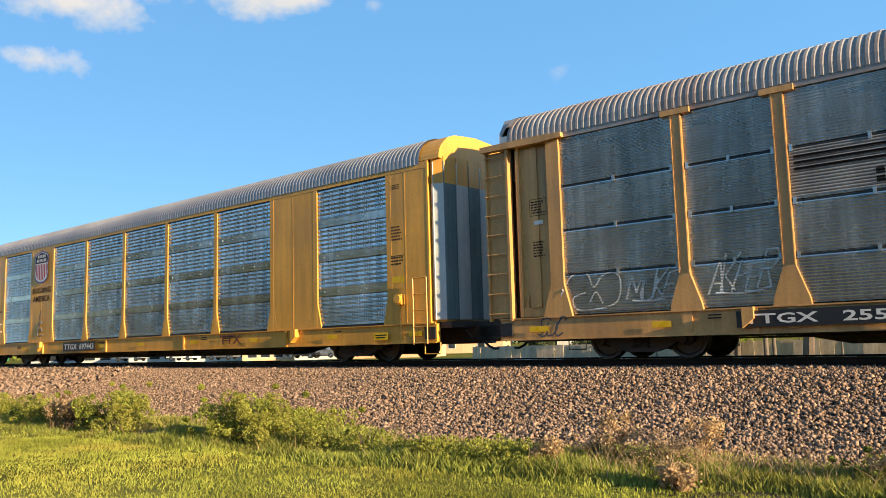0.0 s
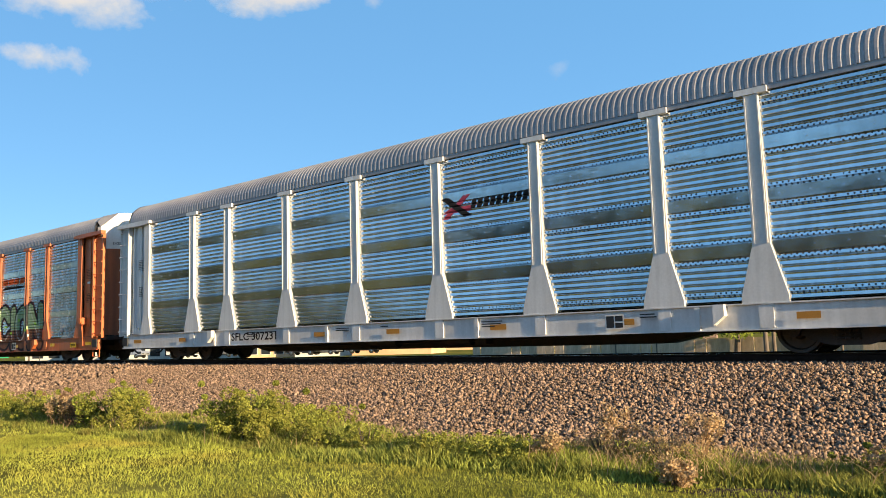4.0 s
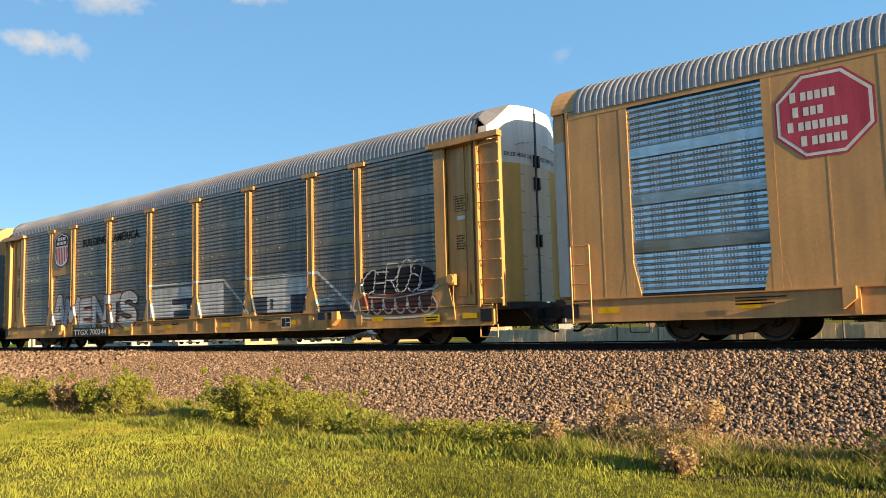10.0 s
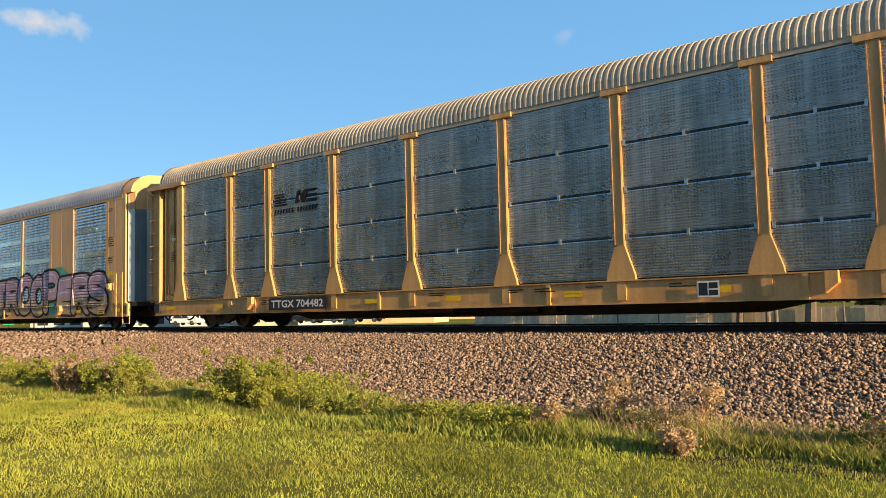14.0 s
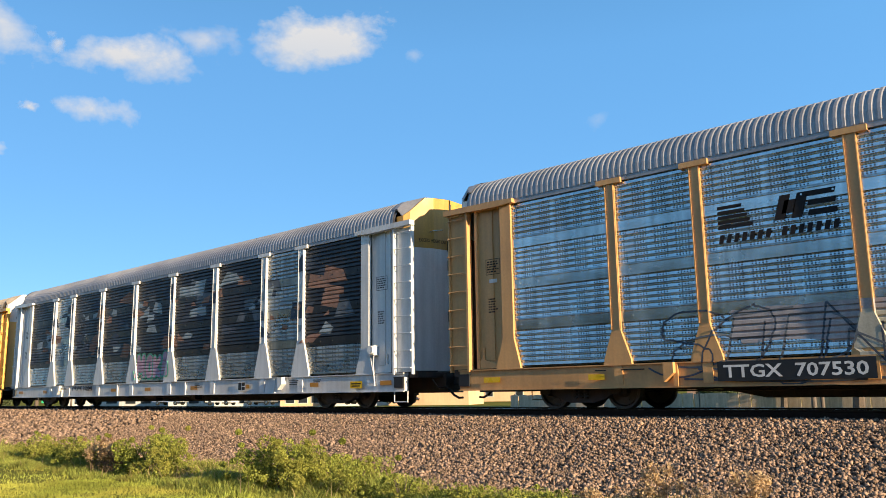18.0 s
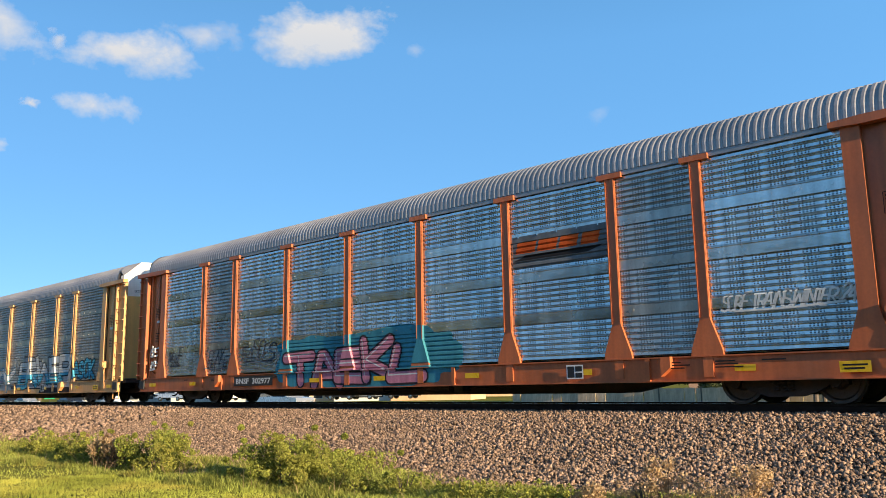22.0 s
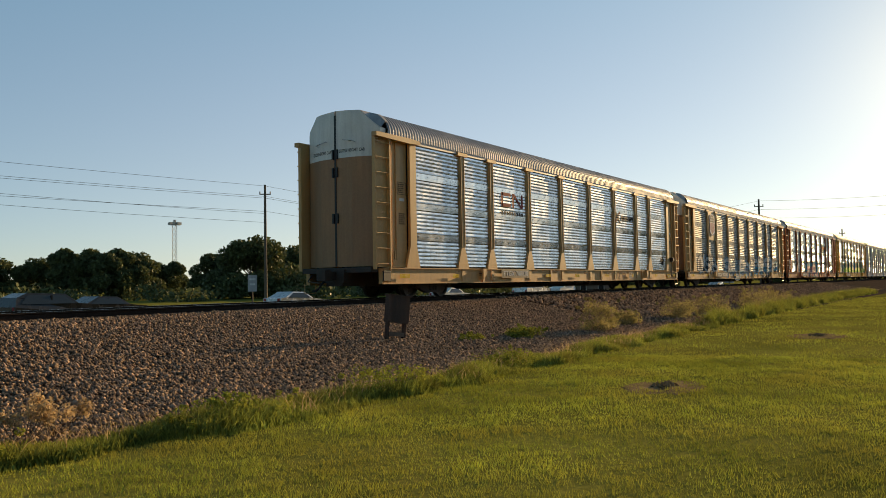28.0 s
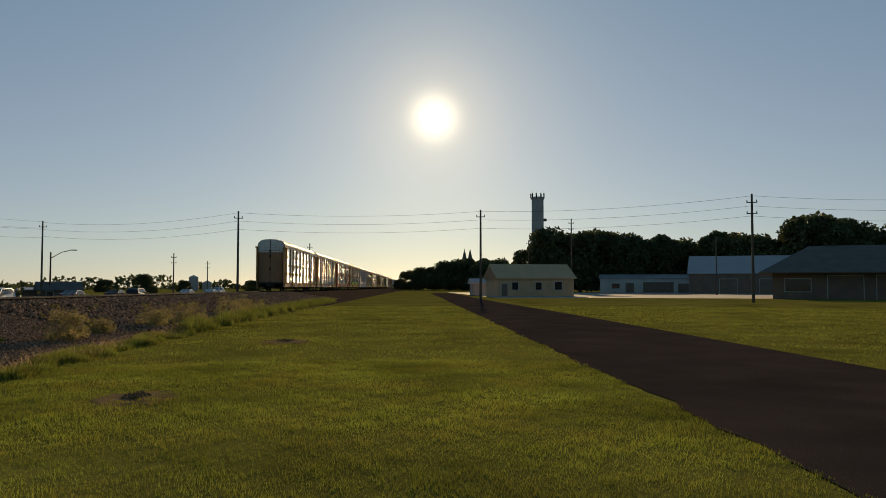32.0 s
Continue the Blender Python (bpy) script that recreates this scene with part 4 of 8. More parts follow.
def bars_on(car, posts, rects, material, name="lettering", lift=0.007, follow=True, slant=0.0):
    """Plain bars; the larger ones are pieces of their own, tiny print stays joined."""
    if len(rects) > 1 and name not in ("stencil", "notice_lettering"):
        for q in rects:
            bars_on(car, posts, [q], material, name, lift, follow, slant)
        return None
    v, f = [], []
    for x0, x1, z0, z1 in rects:
        k = len(v)
        d = slant * (z1 - z0)
        v += [(x0, z0), (x1, z0), (x1 + d, z1), (x0 + d, z1)]
        f.append((k, k + 1, k + 2, k + 3))
    made = part(name, lay_on(name, v, f, posts, lift, follow), material, car)
    return tagged(made, kind="stuff") if len(rects) > 1 else made


def blob_outline(x0, x1, z0, z1, seed, n=44, wild=0.16):
    r = random.Random(seed)
    ph = [r.uniform(0, 6.28) for _ in range(4)]
    out = []
    for i in range(n):
        a = 6.28319 * i / n
        c, s = math.cos(a), math.sin(a)
        k = 1 + wild * (math.sin(5 * a + ph[0]) * 0.5 + math.sin(9 * a + ph[1]) * 0.35 + math.sin(14 * a + ph[2]) * 0.3)
        p = 0.55
        out.append(((x0 + x1) / 2 + (x1 - x0) / 2 * math.copysign(abs(c) ** p, c) * (1 + (k - 1) * 0.35), (z0 + z1) / 2 + (z1 - z0) / 2 * math.copysign(abs(s) ** p, s) * k))
    return out


# skeletons of sprayed letters in a unit square; "c" bends smoothly through its points, "p" keeps corners
LETTERS = {
    "A": [("p", (0, 0), (0.42, 1), (0.6, 1), (1, 0)), ("p", (0.22, 0.36), (0.8, 0.36))],
    "B": [("p", (0, 0), (0, 1)), ("c", (0, 1), (0.65, 1), (0.88, 0.78), (0.65, 0.55), (0, 0.54)), ("c", (0.3, 0.54), (0.8, 0.5), (1, 0.25), (0.75, 0), (0, 0))],
    "C": [("c", (1, 0.78), (0.62, 1), (0.16, 0.84), (0, 0.5), (0.16, 0.14), (0.6, 0), (1, 0.2))],
    "D": [("p", (0, 0), (0, 1)), ("c", (0, 1), (0.6, 0.96), (1, 0.5), (0.6, 0.03), (0, 0))],
    "E": [("p", (1, 1), (0.08, 0.96), (0, 0.04), (1, 0)), ("p", (0.05, 0.5), (0.8, 0.52))],
    "F": [("p", (1, 1), (0.1, 0.94), (0, 0)), ("p", (0.05, 0.48), (0.8, 0.52))],
    "G": [("c", (1, 0.82), (0.55, 1), (0.1, 0.8), (0, 0.45), (0.2, 0.06), (0.65, 0), (1, 0.2)), ("p", (1, 0.15), (1, 0.46), (0.6, 0.46))],
    "H": [("p", (0, 0), (0.05, 1)), ("p", (1, 0), (0.95, 1)), ("p", (0, 0.5), (1, 0.52))],
    "I": [("p", (0.5, 0), (0.5, 1))],
    "J": [("c", (0.75, 1), (0.8, 0.3), (0.4, 0), (0, 0.2))],
    "K": [("p", (0, 0), (0.04, 1)), ("p", (0.95, 1), (0.08, 0.44), (1, 0))],
    "L": [("p", (0.05, 1), (0, 0), (1, 0.03))],
    "M": [("p", (0, 0), (0.14, 1), (0.5, 0.3), (0.86, 1), (1, 0))],
    "N": [("p", (0, 0), (0.05, 1), (0.93, 0.02), (1, 1))],
    "O": [("c", (0.5, 1), (0.12, 0.82), (0, 0.48), (0.14, 0.12), (0.5, 0), (0.88, 0.14), (1, 0.5), (0.86, 0.85), (0.5, 1))],
    "P": [("p", (0, 0), (0.03, 1)), ("c", (0, 1), (0.75, 1), (1, 0.74), (0.75, 0.46), (0.05, 0.44))],
    "Q": [("c", (0.5, 1), (0.12, 0.82), (0, 0.48), (0.14, 0.12), (0.5, 0), (0.88, 0.14), (1, 0.5), (0.86, 0.85), (0.5, 1)), ("p", (0.6, 0.3), (1, -0.05))],
    "R": [("p", (0, 0), (0.03, 1)), ("c", (0, 1), (0.72, 1), (0.96, 0.76), (0.72, 0.5), (0.05, 0.46)), ("p", (0.42, 0.46), (1, 0))],
    "S": [("c", (1, 0.84), (0.6, 1), (0.12, 0.9), (0.1, 0.62), (0.5, 0.51), (0.92, 0.38), (0.94, 0.12), (0.5, 0), (0, 0.13))],
    "T": [("p", (0, 0.94), (1, 1)), ("p", (0.5, 0.96), (0.48, 0))],
    "U": [("c", (0, 1), (0.02, 0.32), (0.28, 0.02), (0.74, 0.02), (0.98, 0.32), (1, 1))],
    "V": [("p", (0, 1), (0.5, 0), (1, 1))],
    "W": [("p", (0, 1), (0.2, 0), (0.5, 0.66), (0.8, 0), (1, 1))],
    "X": [("p", (0, 0), (1, 1)), ("p", (0, 1), (1, 0))],
    "Y": [("p", (0, 1), (0.5, 0.5), (1, 1)), ("p", (0.5, 0.5), (0.45, 0))],
    "Z": [("p", (0, 0.95), (1, 1), (0.02, 0.02), (1, 0))],
    "/": [("c", (1, 1), (0.7, 0.45), (0.35, 0.12), (-0.3, 0.0))],
    "2": [("c", (0, 0.75), (0.5, 1), (0.95, 0.75), (0.5, 0.35), (0, 0)), ("p", (0, 0), (1, 0))],
    "4": [("p", (0.7, 0), (0.7, 1), (0, 0.35), (1, 0.35))],
}


def bent(points, steps=4):
    """Catmull-Rom curve through a few points."""
    p = [Vector(q) for q in points]
    out = []
    for i in range(len(p) - 1):
        a, b, c, d = p[max(i - 1, 0)], p[i], p[i + 1], p[min(i + 2, len(p) - 1)]
        for k in range(steps):
            t = k / steps
            out.append(0.5 * ((2 * b) + (c - a) * t + (2 * a - 5 * b + 4 * c - d) * t * t + (3 * b - a - 3 * c + d) * t ** 3))
    return [tuple(q) for q in out + [p[-1]]]


def ribbon(path, r, verts, faces, thin=1.0, step=0):
    """A stroke of half width r along a path, with rounded ends and corners; it tapers to thin times r."""
    p = [Vector(q) for q in path]
    p = [q for i, q in enumerate(p) if i == 0 or (q - p[i - 1]).length > 1e-4]
    n = len(p)
    if n < 2:
        return
    def disc(c, rad, m, level):
        k = len(verts)
        verts.extend((c.x + rad * math.cos(6.28319 * j / m + 0.4), c.y + rad * math.sin(6.28319 * j / m + 0.4), (step + level) * 0.00006) for j in range(m))
        faces.append(tuple(range(k, k + m)))
    rad = [r * (1 + (thin - 1) * i / (n - 1)) for i in range(n)]
    side, count = [], 0
    for i in range(n):
        d0 = (p[i] - p[i - 1]).normalized() if i else (p[1] - p[0]).normalized()
        d1 = (p[i + 1] - p[i]).normalized() if i < n - 1 else d0
        sharp = d0.dot(d1) < 0.75
        m = (d0 + d1).normalized() if not sharp and (d0 + d1).length > 0.1 else None
        side.append((d0, d1, m))
        if (sharp or i in (0, n - 1)) and r > 0.024:
            disc(p[i], rad[i], 10 if r > 0.08 else 6, 2 + count % 3)
            count += 1
    for i in range(n - 1):
        a = side[i][2] or side[i][1]
        b = side[i + 1][2] or side[i + 1][0]
        k = len(verts)
        na, nb = Vector((-a.y, a.x)) * rad[i], Vector((-b.y, b.x)) * rad[i + 1]
        verts.extend((q.x, q.y, (step + i % 2) * 0.00006) for q in (p[i] - na, p[i + 1] - nb, p[i + 1] + nb, p[i] + na))
        faces.append((k, k + 1, k + 2, k + 3))


def spray(car, posts, paths, r, colour, lift, name="graffiti_stroke", label="", below=None, thin=1.0):
    """Sprayed lines, one paint coat."""
    v, f = [], []
    for i, path in enumerate(paths):
        ribbon(path, r, v, f, thin, 5 * i)
    return part(name, lay_on(name, v, f, posts, lift, True, below), SPRAY[colour], car, label)


def letter_paths(text, x0, x1, z0, z1, inset, seed, jitter, overlap=1.0, apart=False):
    r = random.Random(seed)
    widths = [0.55 if ch == "I" else 0.5 if ch == " " else 1.3 if ch in "MW" else 1.0 for ch in text]
    unit, x, out = (x1 - x0) / sum(widths), x0, []
    for ch, w in zip(text, widths):
        cell = w * unit
        lean, up, tall = r.uniform(-0.22, 0.22) * jitter, r.uniform(-0.08, 0.08) * jitter, 1 + r.uniform(-0.14, 0.16) * jitter
        wide = max(cell * overlap * (1 + r.uniform(-0.05, 0.1) * jitter) - 2 * inset, cell * 0.35)
        high = max((z1 - z0) * tall - 2 * inset, (z1 - z0) * 0.4)
        own = []
        for kind, *pts in LETTERS.get(ch.upper(), []):
            line = bent(pts) if kind == "c" else pts
            own.append([(x + cell / 2 + ((u - 0.5) + lean * (q - 0.5)) * wide, z0 + inset + up * (z1 - z0) + q * high) for u, q in line])
        x += cell
        if own:
            out += [own] if apart else own
    return out


def graffiti(car, posts, text, x0, x1, z0, z1, coats, seed=1, jitter=0.5, name="graffiti", label="", fade=None, weight=0.10, shine=None, overlap=1.06):
    """Sprayed letters, each one leaning and stretched its own way, in coats from the outline inwards."""
    h = z1 - z0
    if len(coats) == 1:
        # a quick tag: slanting thin strokes run together
        r = random.Random(seed)
        lines = [[(x + 0.3 * (z - z0) + r.uniform(-0.02, 0.02), z + r.uniform(-0.03, 0.03) * h) for x, z in q] for q in letter_paths(text, x0, x1 - 0.25 * h, z0, z1, 0.0, seed, 1.0 + 0.5 * jitter, 1.12)]
        if len(text) > 3:
            lines.append(bent([(x0 + 0.1 * (x1 - x0), z0 - 0.02), (x0 + 0.5 * (x1 - x0), z0 - 0.10 * h), (x1 - 0.1 * (x1 - x0), z0 + 0.06 * h)]))
        return spray(car, posts, lines, max(0.014, (0.018 + 0.4 * max(coats[0][0], 0)) * min(1.0, 0.6 + h)), coats[0][1], 0.0095, name, label or "thin sprayed tag")
    inset = weight * h + min(q for q, _ in coats) * h * 0.9
    top = (weight + coats[-1][0] * 0.9) * h
    for i, paths in enumerate(letter_paths(text, x0, x1, z0, z1, inset, seed, jitter, overlap, True)):
        level = 0.0085 + 0.0032 * i
        letter = spray(car, posts, paths, (weight + coats[0][0] * 0.9) * h, coats[0][1], level, "graffiti_letter", label)
        for layer, (fat, colour) in enumerate(coats[1:], 1):
            spray(letter, posts, paths, (weight + fat * 0.9) * h, colour, level + 0.001 * layer, "letter_fill")
        level += 0.001 * len(coats)
        if fade:
            spray(letter, posts, paths, top, fade[1], level, "letter_fade", "", z0 + fade[0] * h)
        if shine:
            spray(letter, posts, [[(x - top * 0.46, z + top * 0.46) for x, z in q] for q in paths], 0.017, shine, level + 0.001, "letter_shine")


def skyline(x0, x1, z0, z1, seed, n=12, spiky=False, grow=0.0, low=0.55):
    """Outline with a ragged stepped or spiky upper edge."""
    r = random.Random(seed)
    out = [(x0 - grow, z0 - grow), (x1 + grow, z0 - grow)]
    for i in range(n):
        a, c = x1 - (x1 - x0) * i / n, x1 - (x1 - x0) * (i + 1) / n
        h = z0 + (z1 - z0) * r.uniform(low, 1.0)
        d, e = r.uniform(0.05, 0.12), r.uniform(-0.08, 0.08)
        ga, gc = (grow if i == 0 else 0), (grow if i == n - 1 else 0)
        if spiky:
            out += [(a + ga, z0 + (h - z0) * r.uniform(0.6, 0.85) + grow), (a * 0.55 + c * 0.45, h + grow * 1.5)]
        else:
            out += [(a + ga - 0.01, h + e + grow), (c - gc + 0.01, h - e + grow)]
    return out


def shield(car, posts, x0, x1, z0, z1, follow):
    w, h, cx = x1 - x0, z1 - z0, (x0 + x1) / 2
    half = [(0, 0), (0.22, 0.035), (0.40, 0.12), (0.47, 0.28), (0.43, 0.50), (0.47, 0.62), (0.50, 0.78), (0.43, 0.88), (0.30, 0.93), (0.16, 0.94), (0, 1.0)]
    full = half + [(-x, z) for x, z in half[-2:0:-1]]
    def scaled(k):
        return [(cx + x * w * k, z0 + h * (0.5 + (z - 0.5) * k)) for x, z in full]
    shape_on(car, posts, scaled(1.0), SPRAY["blue"], "shield_emblem", 0.006, follow, "red, white and blue shield emblem")
    shape_on(car, posts, scaled(0.93), WHITE_INK, "shield_field", 0.008, follow)
    top = [(cx + x * w * 0.88, z0 + h * (0.5 + (z - 0.5) * 0.88)) for x, z in full if z >= 0.6]
    shape_on(car, posts, top, SPRAY["navy"], "shield_crown", 0.010, follow)
    bars_on(car, posts, [(cx + (i - 2) * 0.115 * w - 0.04 * w, cx + (i - 2) * 0.115 * w + 0.04 * w, z0 + 0.765 * h, z0 + 0.855 * h) for i in range(5)] + [(cx + (i - 3) * 0.098 * w - 0.034 * w, cx + (i - 3) * 0.098 * w + 0.034 * w, z0 + 0.645 * h, z0 + 0.73 * h) for i in range(7)], WHITE_INK, "emblem_mark", 0.012, follow)
    bars_on(car, posts, [(cx + (i - 3) * 0.115 * w - 0.03 * w, cx + (i - 3) * 0.115 * w + 0.03 * w, z0 + h * (0.08 + 0.025 * abs(i - 3) ** 1.6), z0 + 0.57 * h) for i in range(7)], SPRAY["rose"], "shield_striping", 0.010, follow)


def octagon(car, posts, x0, x1, z0, z1, bars):
    def oc(k):
        cx, cz, a, b = (x0 + x1) / 2, (z0 + z1) / 2, (x1 - x0) / 2 * k, (z1 - z0) / 2 * k
        return [(cx - a, cz - 0.42 * b), (cx - 0.42 * a, cz - b), (cx + 0.42 * a, cz - b), (cx + a, cz - 0.42 * b), (cx + a, cz + 0.42 * b), (cx + 0.42 * a, cz + b), (cx - 0.42 * a, cz + b), (cx - a, cz + 0.42 * b)]
    shape_on(car, posts, oc(1.0), SPRAY["rose"], "octagon_emblem", -0.0365, False, "faded crimson octagon emblem with white border")
    shape_on(car, posts, oc(0.95), WHITE_INK, "emblem_border", -0.0348, False)
    shape_on(car, posts, oc(0.88), SPRAY["rose"], "emblem_field", -0.0331, False)
    w, h = x1 - x0, z1 - z0
    for a, b, c, d in bars:
        bars_on(car, posts, [(x0 + a * w, x0 + b * w, z0 + c * h, z0 + d * h)], WHITE_INK, "emblem_mark", -0.0314, False)


def speed_logo(car, posts, x0, x1, z0, z1):
    """Black slanted bars, a block pair and a line of lettering bars beneath."""
    w, h = x1 - x0, z1 - z0
    bars_on(car, posts, [(x0 + 0.02 * w, x0 + (0.30 - 0.02 * i) * w, z0 + h * (0.40 + 0.12 * i), z0 + h * (0.48 + 0.12 * i)) for i in range(5)], DARK_INK, "logo_mark", -0.058, False, 0.35)
    bars_on(car, posts, [(x0 + 0.47 * w, x0 + 0.55 * w, z0 + 0.42 * h, z0 + 0.98 * h), (x0 + 0.60 * w, x0 + 0.68 * w, z0 + 0.42 * h, z0 + 0.98 * h), (x0 + 0.53 * w, x0 + 0.62 * w, z0 + 0.55 * h, z0 + 0.85 * h),
                         (x0 + 0.72 * w, x0 + 0.92 * w, z0 + 0.42 * h, z0 + 0.55 * h), (x0 + 0.72 * w, x0 + 0.92 * w, z0 + 0.65 * h, z0 + 0.76 * h), (x0 + 0.72 * w, x0 + 0.92 * w, z0 + 0.86 * h, z0 + 0.98 * h)], DARK_INK, "logo_block", -0.057, False, 0.3)
    bars_on(car, posts, [(x0 + (0.02 + 0.062 * i) * w, x0 + (0.055 + 0.062 * i) * w, z0 + 0.05 * h, z0 + 0.26 * h) for i in range(15) if i != 7], DARK_INK, "logo_lettering", -0.058, False, 0.25)


def number(car, posts, text, x0, x1, z0, z1, board=True, material=None):
    if board:
        shape_on(car, posts, [(x0 - 0.12, z0 - 0.06), (x1 + 0.12, z0 - 0.06), (x1 + 0.12, z1 + 0.06), (x0 - 0.12, z1 + 0.06)], BLACK, "number_board", 0.048, False, "black number board")
        text_on(car, posts, text, x0, x1, z0, z1, WHITE_INK, "number_lettering", 0.02, 0, False, 0.052)
    else:
        text_on(car, posts, text, x0, x1, z0, z1, material or DARK_INK, "number_lettering", 0.02, 0, False, 0.049)


def sill_mark(car, posts, x):
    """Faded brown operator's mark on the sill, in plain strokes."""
    for a, c, e, f in ((0.0, 0.30, 0.80, 0.86), (0.11, 0.19, 0.58, 0.80), (0.35, 0.65, 0.80, 0.86), (0.46, 0.54, 0.58, 0.80)):
        bars_on(car, posts, [(x + a, x + c, e, f)], SPRAY["brick"], "faded_logo", 0.008, False)
    for k in (-1, 1):
        shape_on(car, posts, [(x + 0.87 - 0.17 * k - 0.05, 0.58), (x + 0.87 - 0.17 * k + 0.05, 0.58), (x + 0.87 + 0.17 * k + 0.05, 0.86), (x + 0.87 + 0.17 * k - 0.05, 0.86)][::1], SPRAY["brick"], "faded_logo", 0.008 + 0.001 * k, False)


def small_print(x0, x1, z0, z1, rows, seed):
    """Lines of tiny word-sized bars."""
    r = random.Random(seed)
    out = []
    step = (z1 - z0) / rows
    for j in range(rows):
        x, z = x0, z1 - (j + 0.72) * step
        end = x1 - r.uniform(0, 0.3) * (x1 - x0)
        while x < end - 0.02:
            w = min(r.uniform(0.03, 0.09), end - x)
            out.append((x, x + w, z, z + step * 0.5))
            x += w + 0.02
    return out


def boxed(x0, x1, z0, z1, t=0.012):
    return [(x0, x1, z0, z0 + t), (x0, x1, z1 - t, z1), (x0, x0 + t, z0, z1), (x1 - t, x1, z0, z1)]




def autorack(label, kind, paint, panel, roof, top="white", seed=1, odd=(), style="lean"):
    """A covered car carrier, centred on its middle, with its wheels on z = 0."""
    r = random.Random(seed)
    car = thing("autorack_car", label, "rail car", "cars of the freight train")
    body = PAINT[paint]
    slim = kind == "flush"
    now["style"] = style
    part("underframe", FRAME, STEEL_DARK, car, "black grimy centre sill")
    part("brake_gear", PIPES, STEEL_DARK, car)
    for side in (Matrix(), TURN):
        part("side_sill", SILL, body, car, "", side)
        part("top_plate", TOP_PLATE, body if slim else ROOF[roof], car, "", side)
    part("roof", ROOF_SHORT if slim else ROOF_LONG, ROOF[roof], car, "ribbed sheet metal roof")
    posts = list(GRID)
    if slim:
        posts += [(-13.55, -12.10), (-9.15, -7.27), (7.27, 9.15), (12.10, 13.55)]
    for i, x in enumerate(GRID):
        end = i in (0, 9)
        for side in (Matrix(), TURN):
            if slim:
                part("post", SLIM_POST, body, car, "", side @ Matrix.Translation((x, 0, 0)))
            else:
                p = part("post", POST_END if end else POST_BROAD if paint == "white" else POST, body, car, "", side @ Matrix.Translation((x, 0, 0)))
                if not end:
                    part("post_cap", POST_CAP, body, p)
    for i in range(9):
        a, c = GRID[i], GRID[i + 1]
        mid, w = (a + c) / 2, c - a - (0.14 if slim else 0.18)
        plain = slim and i in (1, 7)
        if plain:
            for side in (Matrix(), TURN):
                part("side_plate", WIDE_PLATE, body, car, "flat painted steel plate", side @ Matrix.Translation((mid, 0, 0)))
            continue
        for s in range(4):
            m = PANEL[odd[(i, s)]] if (i, s) in odd else PANEL[panel]
            part("side_panel", sheet_mesh(w, style, (s,)), m, car, "", pose(mid, BACK, PANEL_LO))
        # black strips imitate the frame's shadow along each sheet's top and foot
        if slim:
            part("panel_gap", Build().box(-w / 2, w / 2, -0.043, -0.003, 3.80, 3.84), BLACK, car, "black strip standing for the frame's shadow over a sheet", pose(mid, BACK, PANEL_LO))
            part("panel_gap", Build().box(-w / 2, w / 2, -0.043, -0.003, -0.03, 0.012), BLACK, car, "black strip standing for the frame's shadow under a sheet", pose(mid, BACK, PANEL_LO))
        if style == "fine":
            for k in (1, 2, 3):
                part("seam_gap", Build().box(-w / 2, w / 2, -0.022, 0.0, SEAMS[k] - 0.018, SEAMS[k] + 0.018), BLACK, car, "dark open seam between sheets", pose(mid, BACK, PANEL_LO))
        part("side_panel", sheet_mesh(w, style, (0, 1, 2, 3)), PANEL[panel], car, "", pose(-mid, -BACK, PANEL_LO, 0, 0, 180))
    for e in (0, 180):
        turn = pose(0, 0, 0, 0, 0, e)
        if slim:
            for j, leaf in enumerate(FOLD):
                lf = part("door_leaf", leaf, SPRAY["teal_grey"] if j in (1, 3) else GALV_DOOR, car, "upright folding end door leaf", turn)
                part("leaf_top", FOLD_TOP[j], body, lf, "painted top of the door leaf")
            part("door_header", FOLD_HEAD, body, car, "", turn)
            part("door_frame", FOLD_FRAME, body, car, "", turn)
            for m in (turn,):
                ep = part("end_plate", END_PLATE, body, car, "", m)
                part("end_post", END_POST, body, ep)
                part("end_header", END_HEADER, body, ep)
            part("ladder", LADDER_SHORT, body, car, "short painted ladder", turn)
        else:
            for s in (-1, 1):
                # rear leaves get the copy that is coloured as if in shade
                d = part("end_door", DOOR_LOW[s], {"orange": DOOR_ORANGE, "white": body}.get(paint, DOOR_SHADED if e else DOOR_PAINT), car, "", turn)
                part("door_panel", DOOR_INNER[s], body if paint in ("white", "orange") else DOOR_SHADED if e else DOOR_PALE, d, "pale perforated inner door panel")
                part("door_crown", DOOR_TOP[s], CROWN_YELLOW if top == "yellow" else CROWN, d, "painted door crown")
            part("door_lock", DOOR_GAP, BLACK, car, "black door seam with lock bars", turn)
            for m in (turn, turn @ Matrix.Diagonal((1, -1, 1, 1))):
                part("grab_iron", GRAB, CHROME, car, "", m)
            part("door_crown_cap", HOOD, ROOF[roof], car, "smooth sheet metal cap at the roof's end", turn)
        part("coupler", COUPLER, STEEL_DARK, car, "", turn)
        part("air_hose", HOSE, RUBBER, car, "", turn)
        part("sill_step", STEP, body, car, "", turn)
    mirror = Matrix.Diagonal((-1, 1, 1, 1))
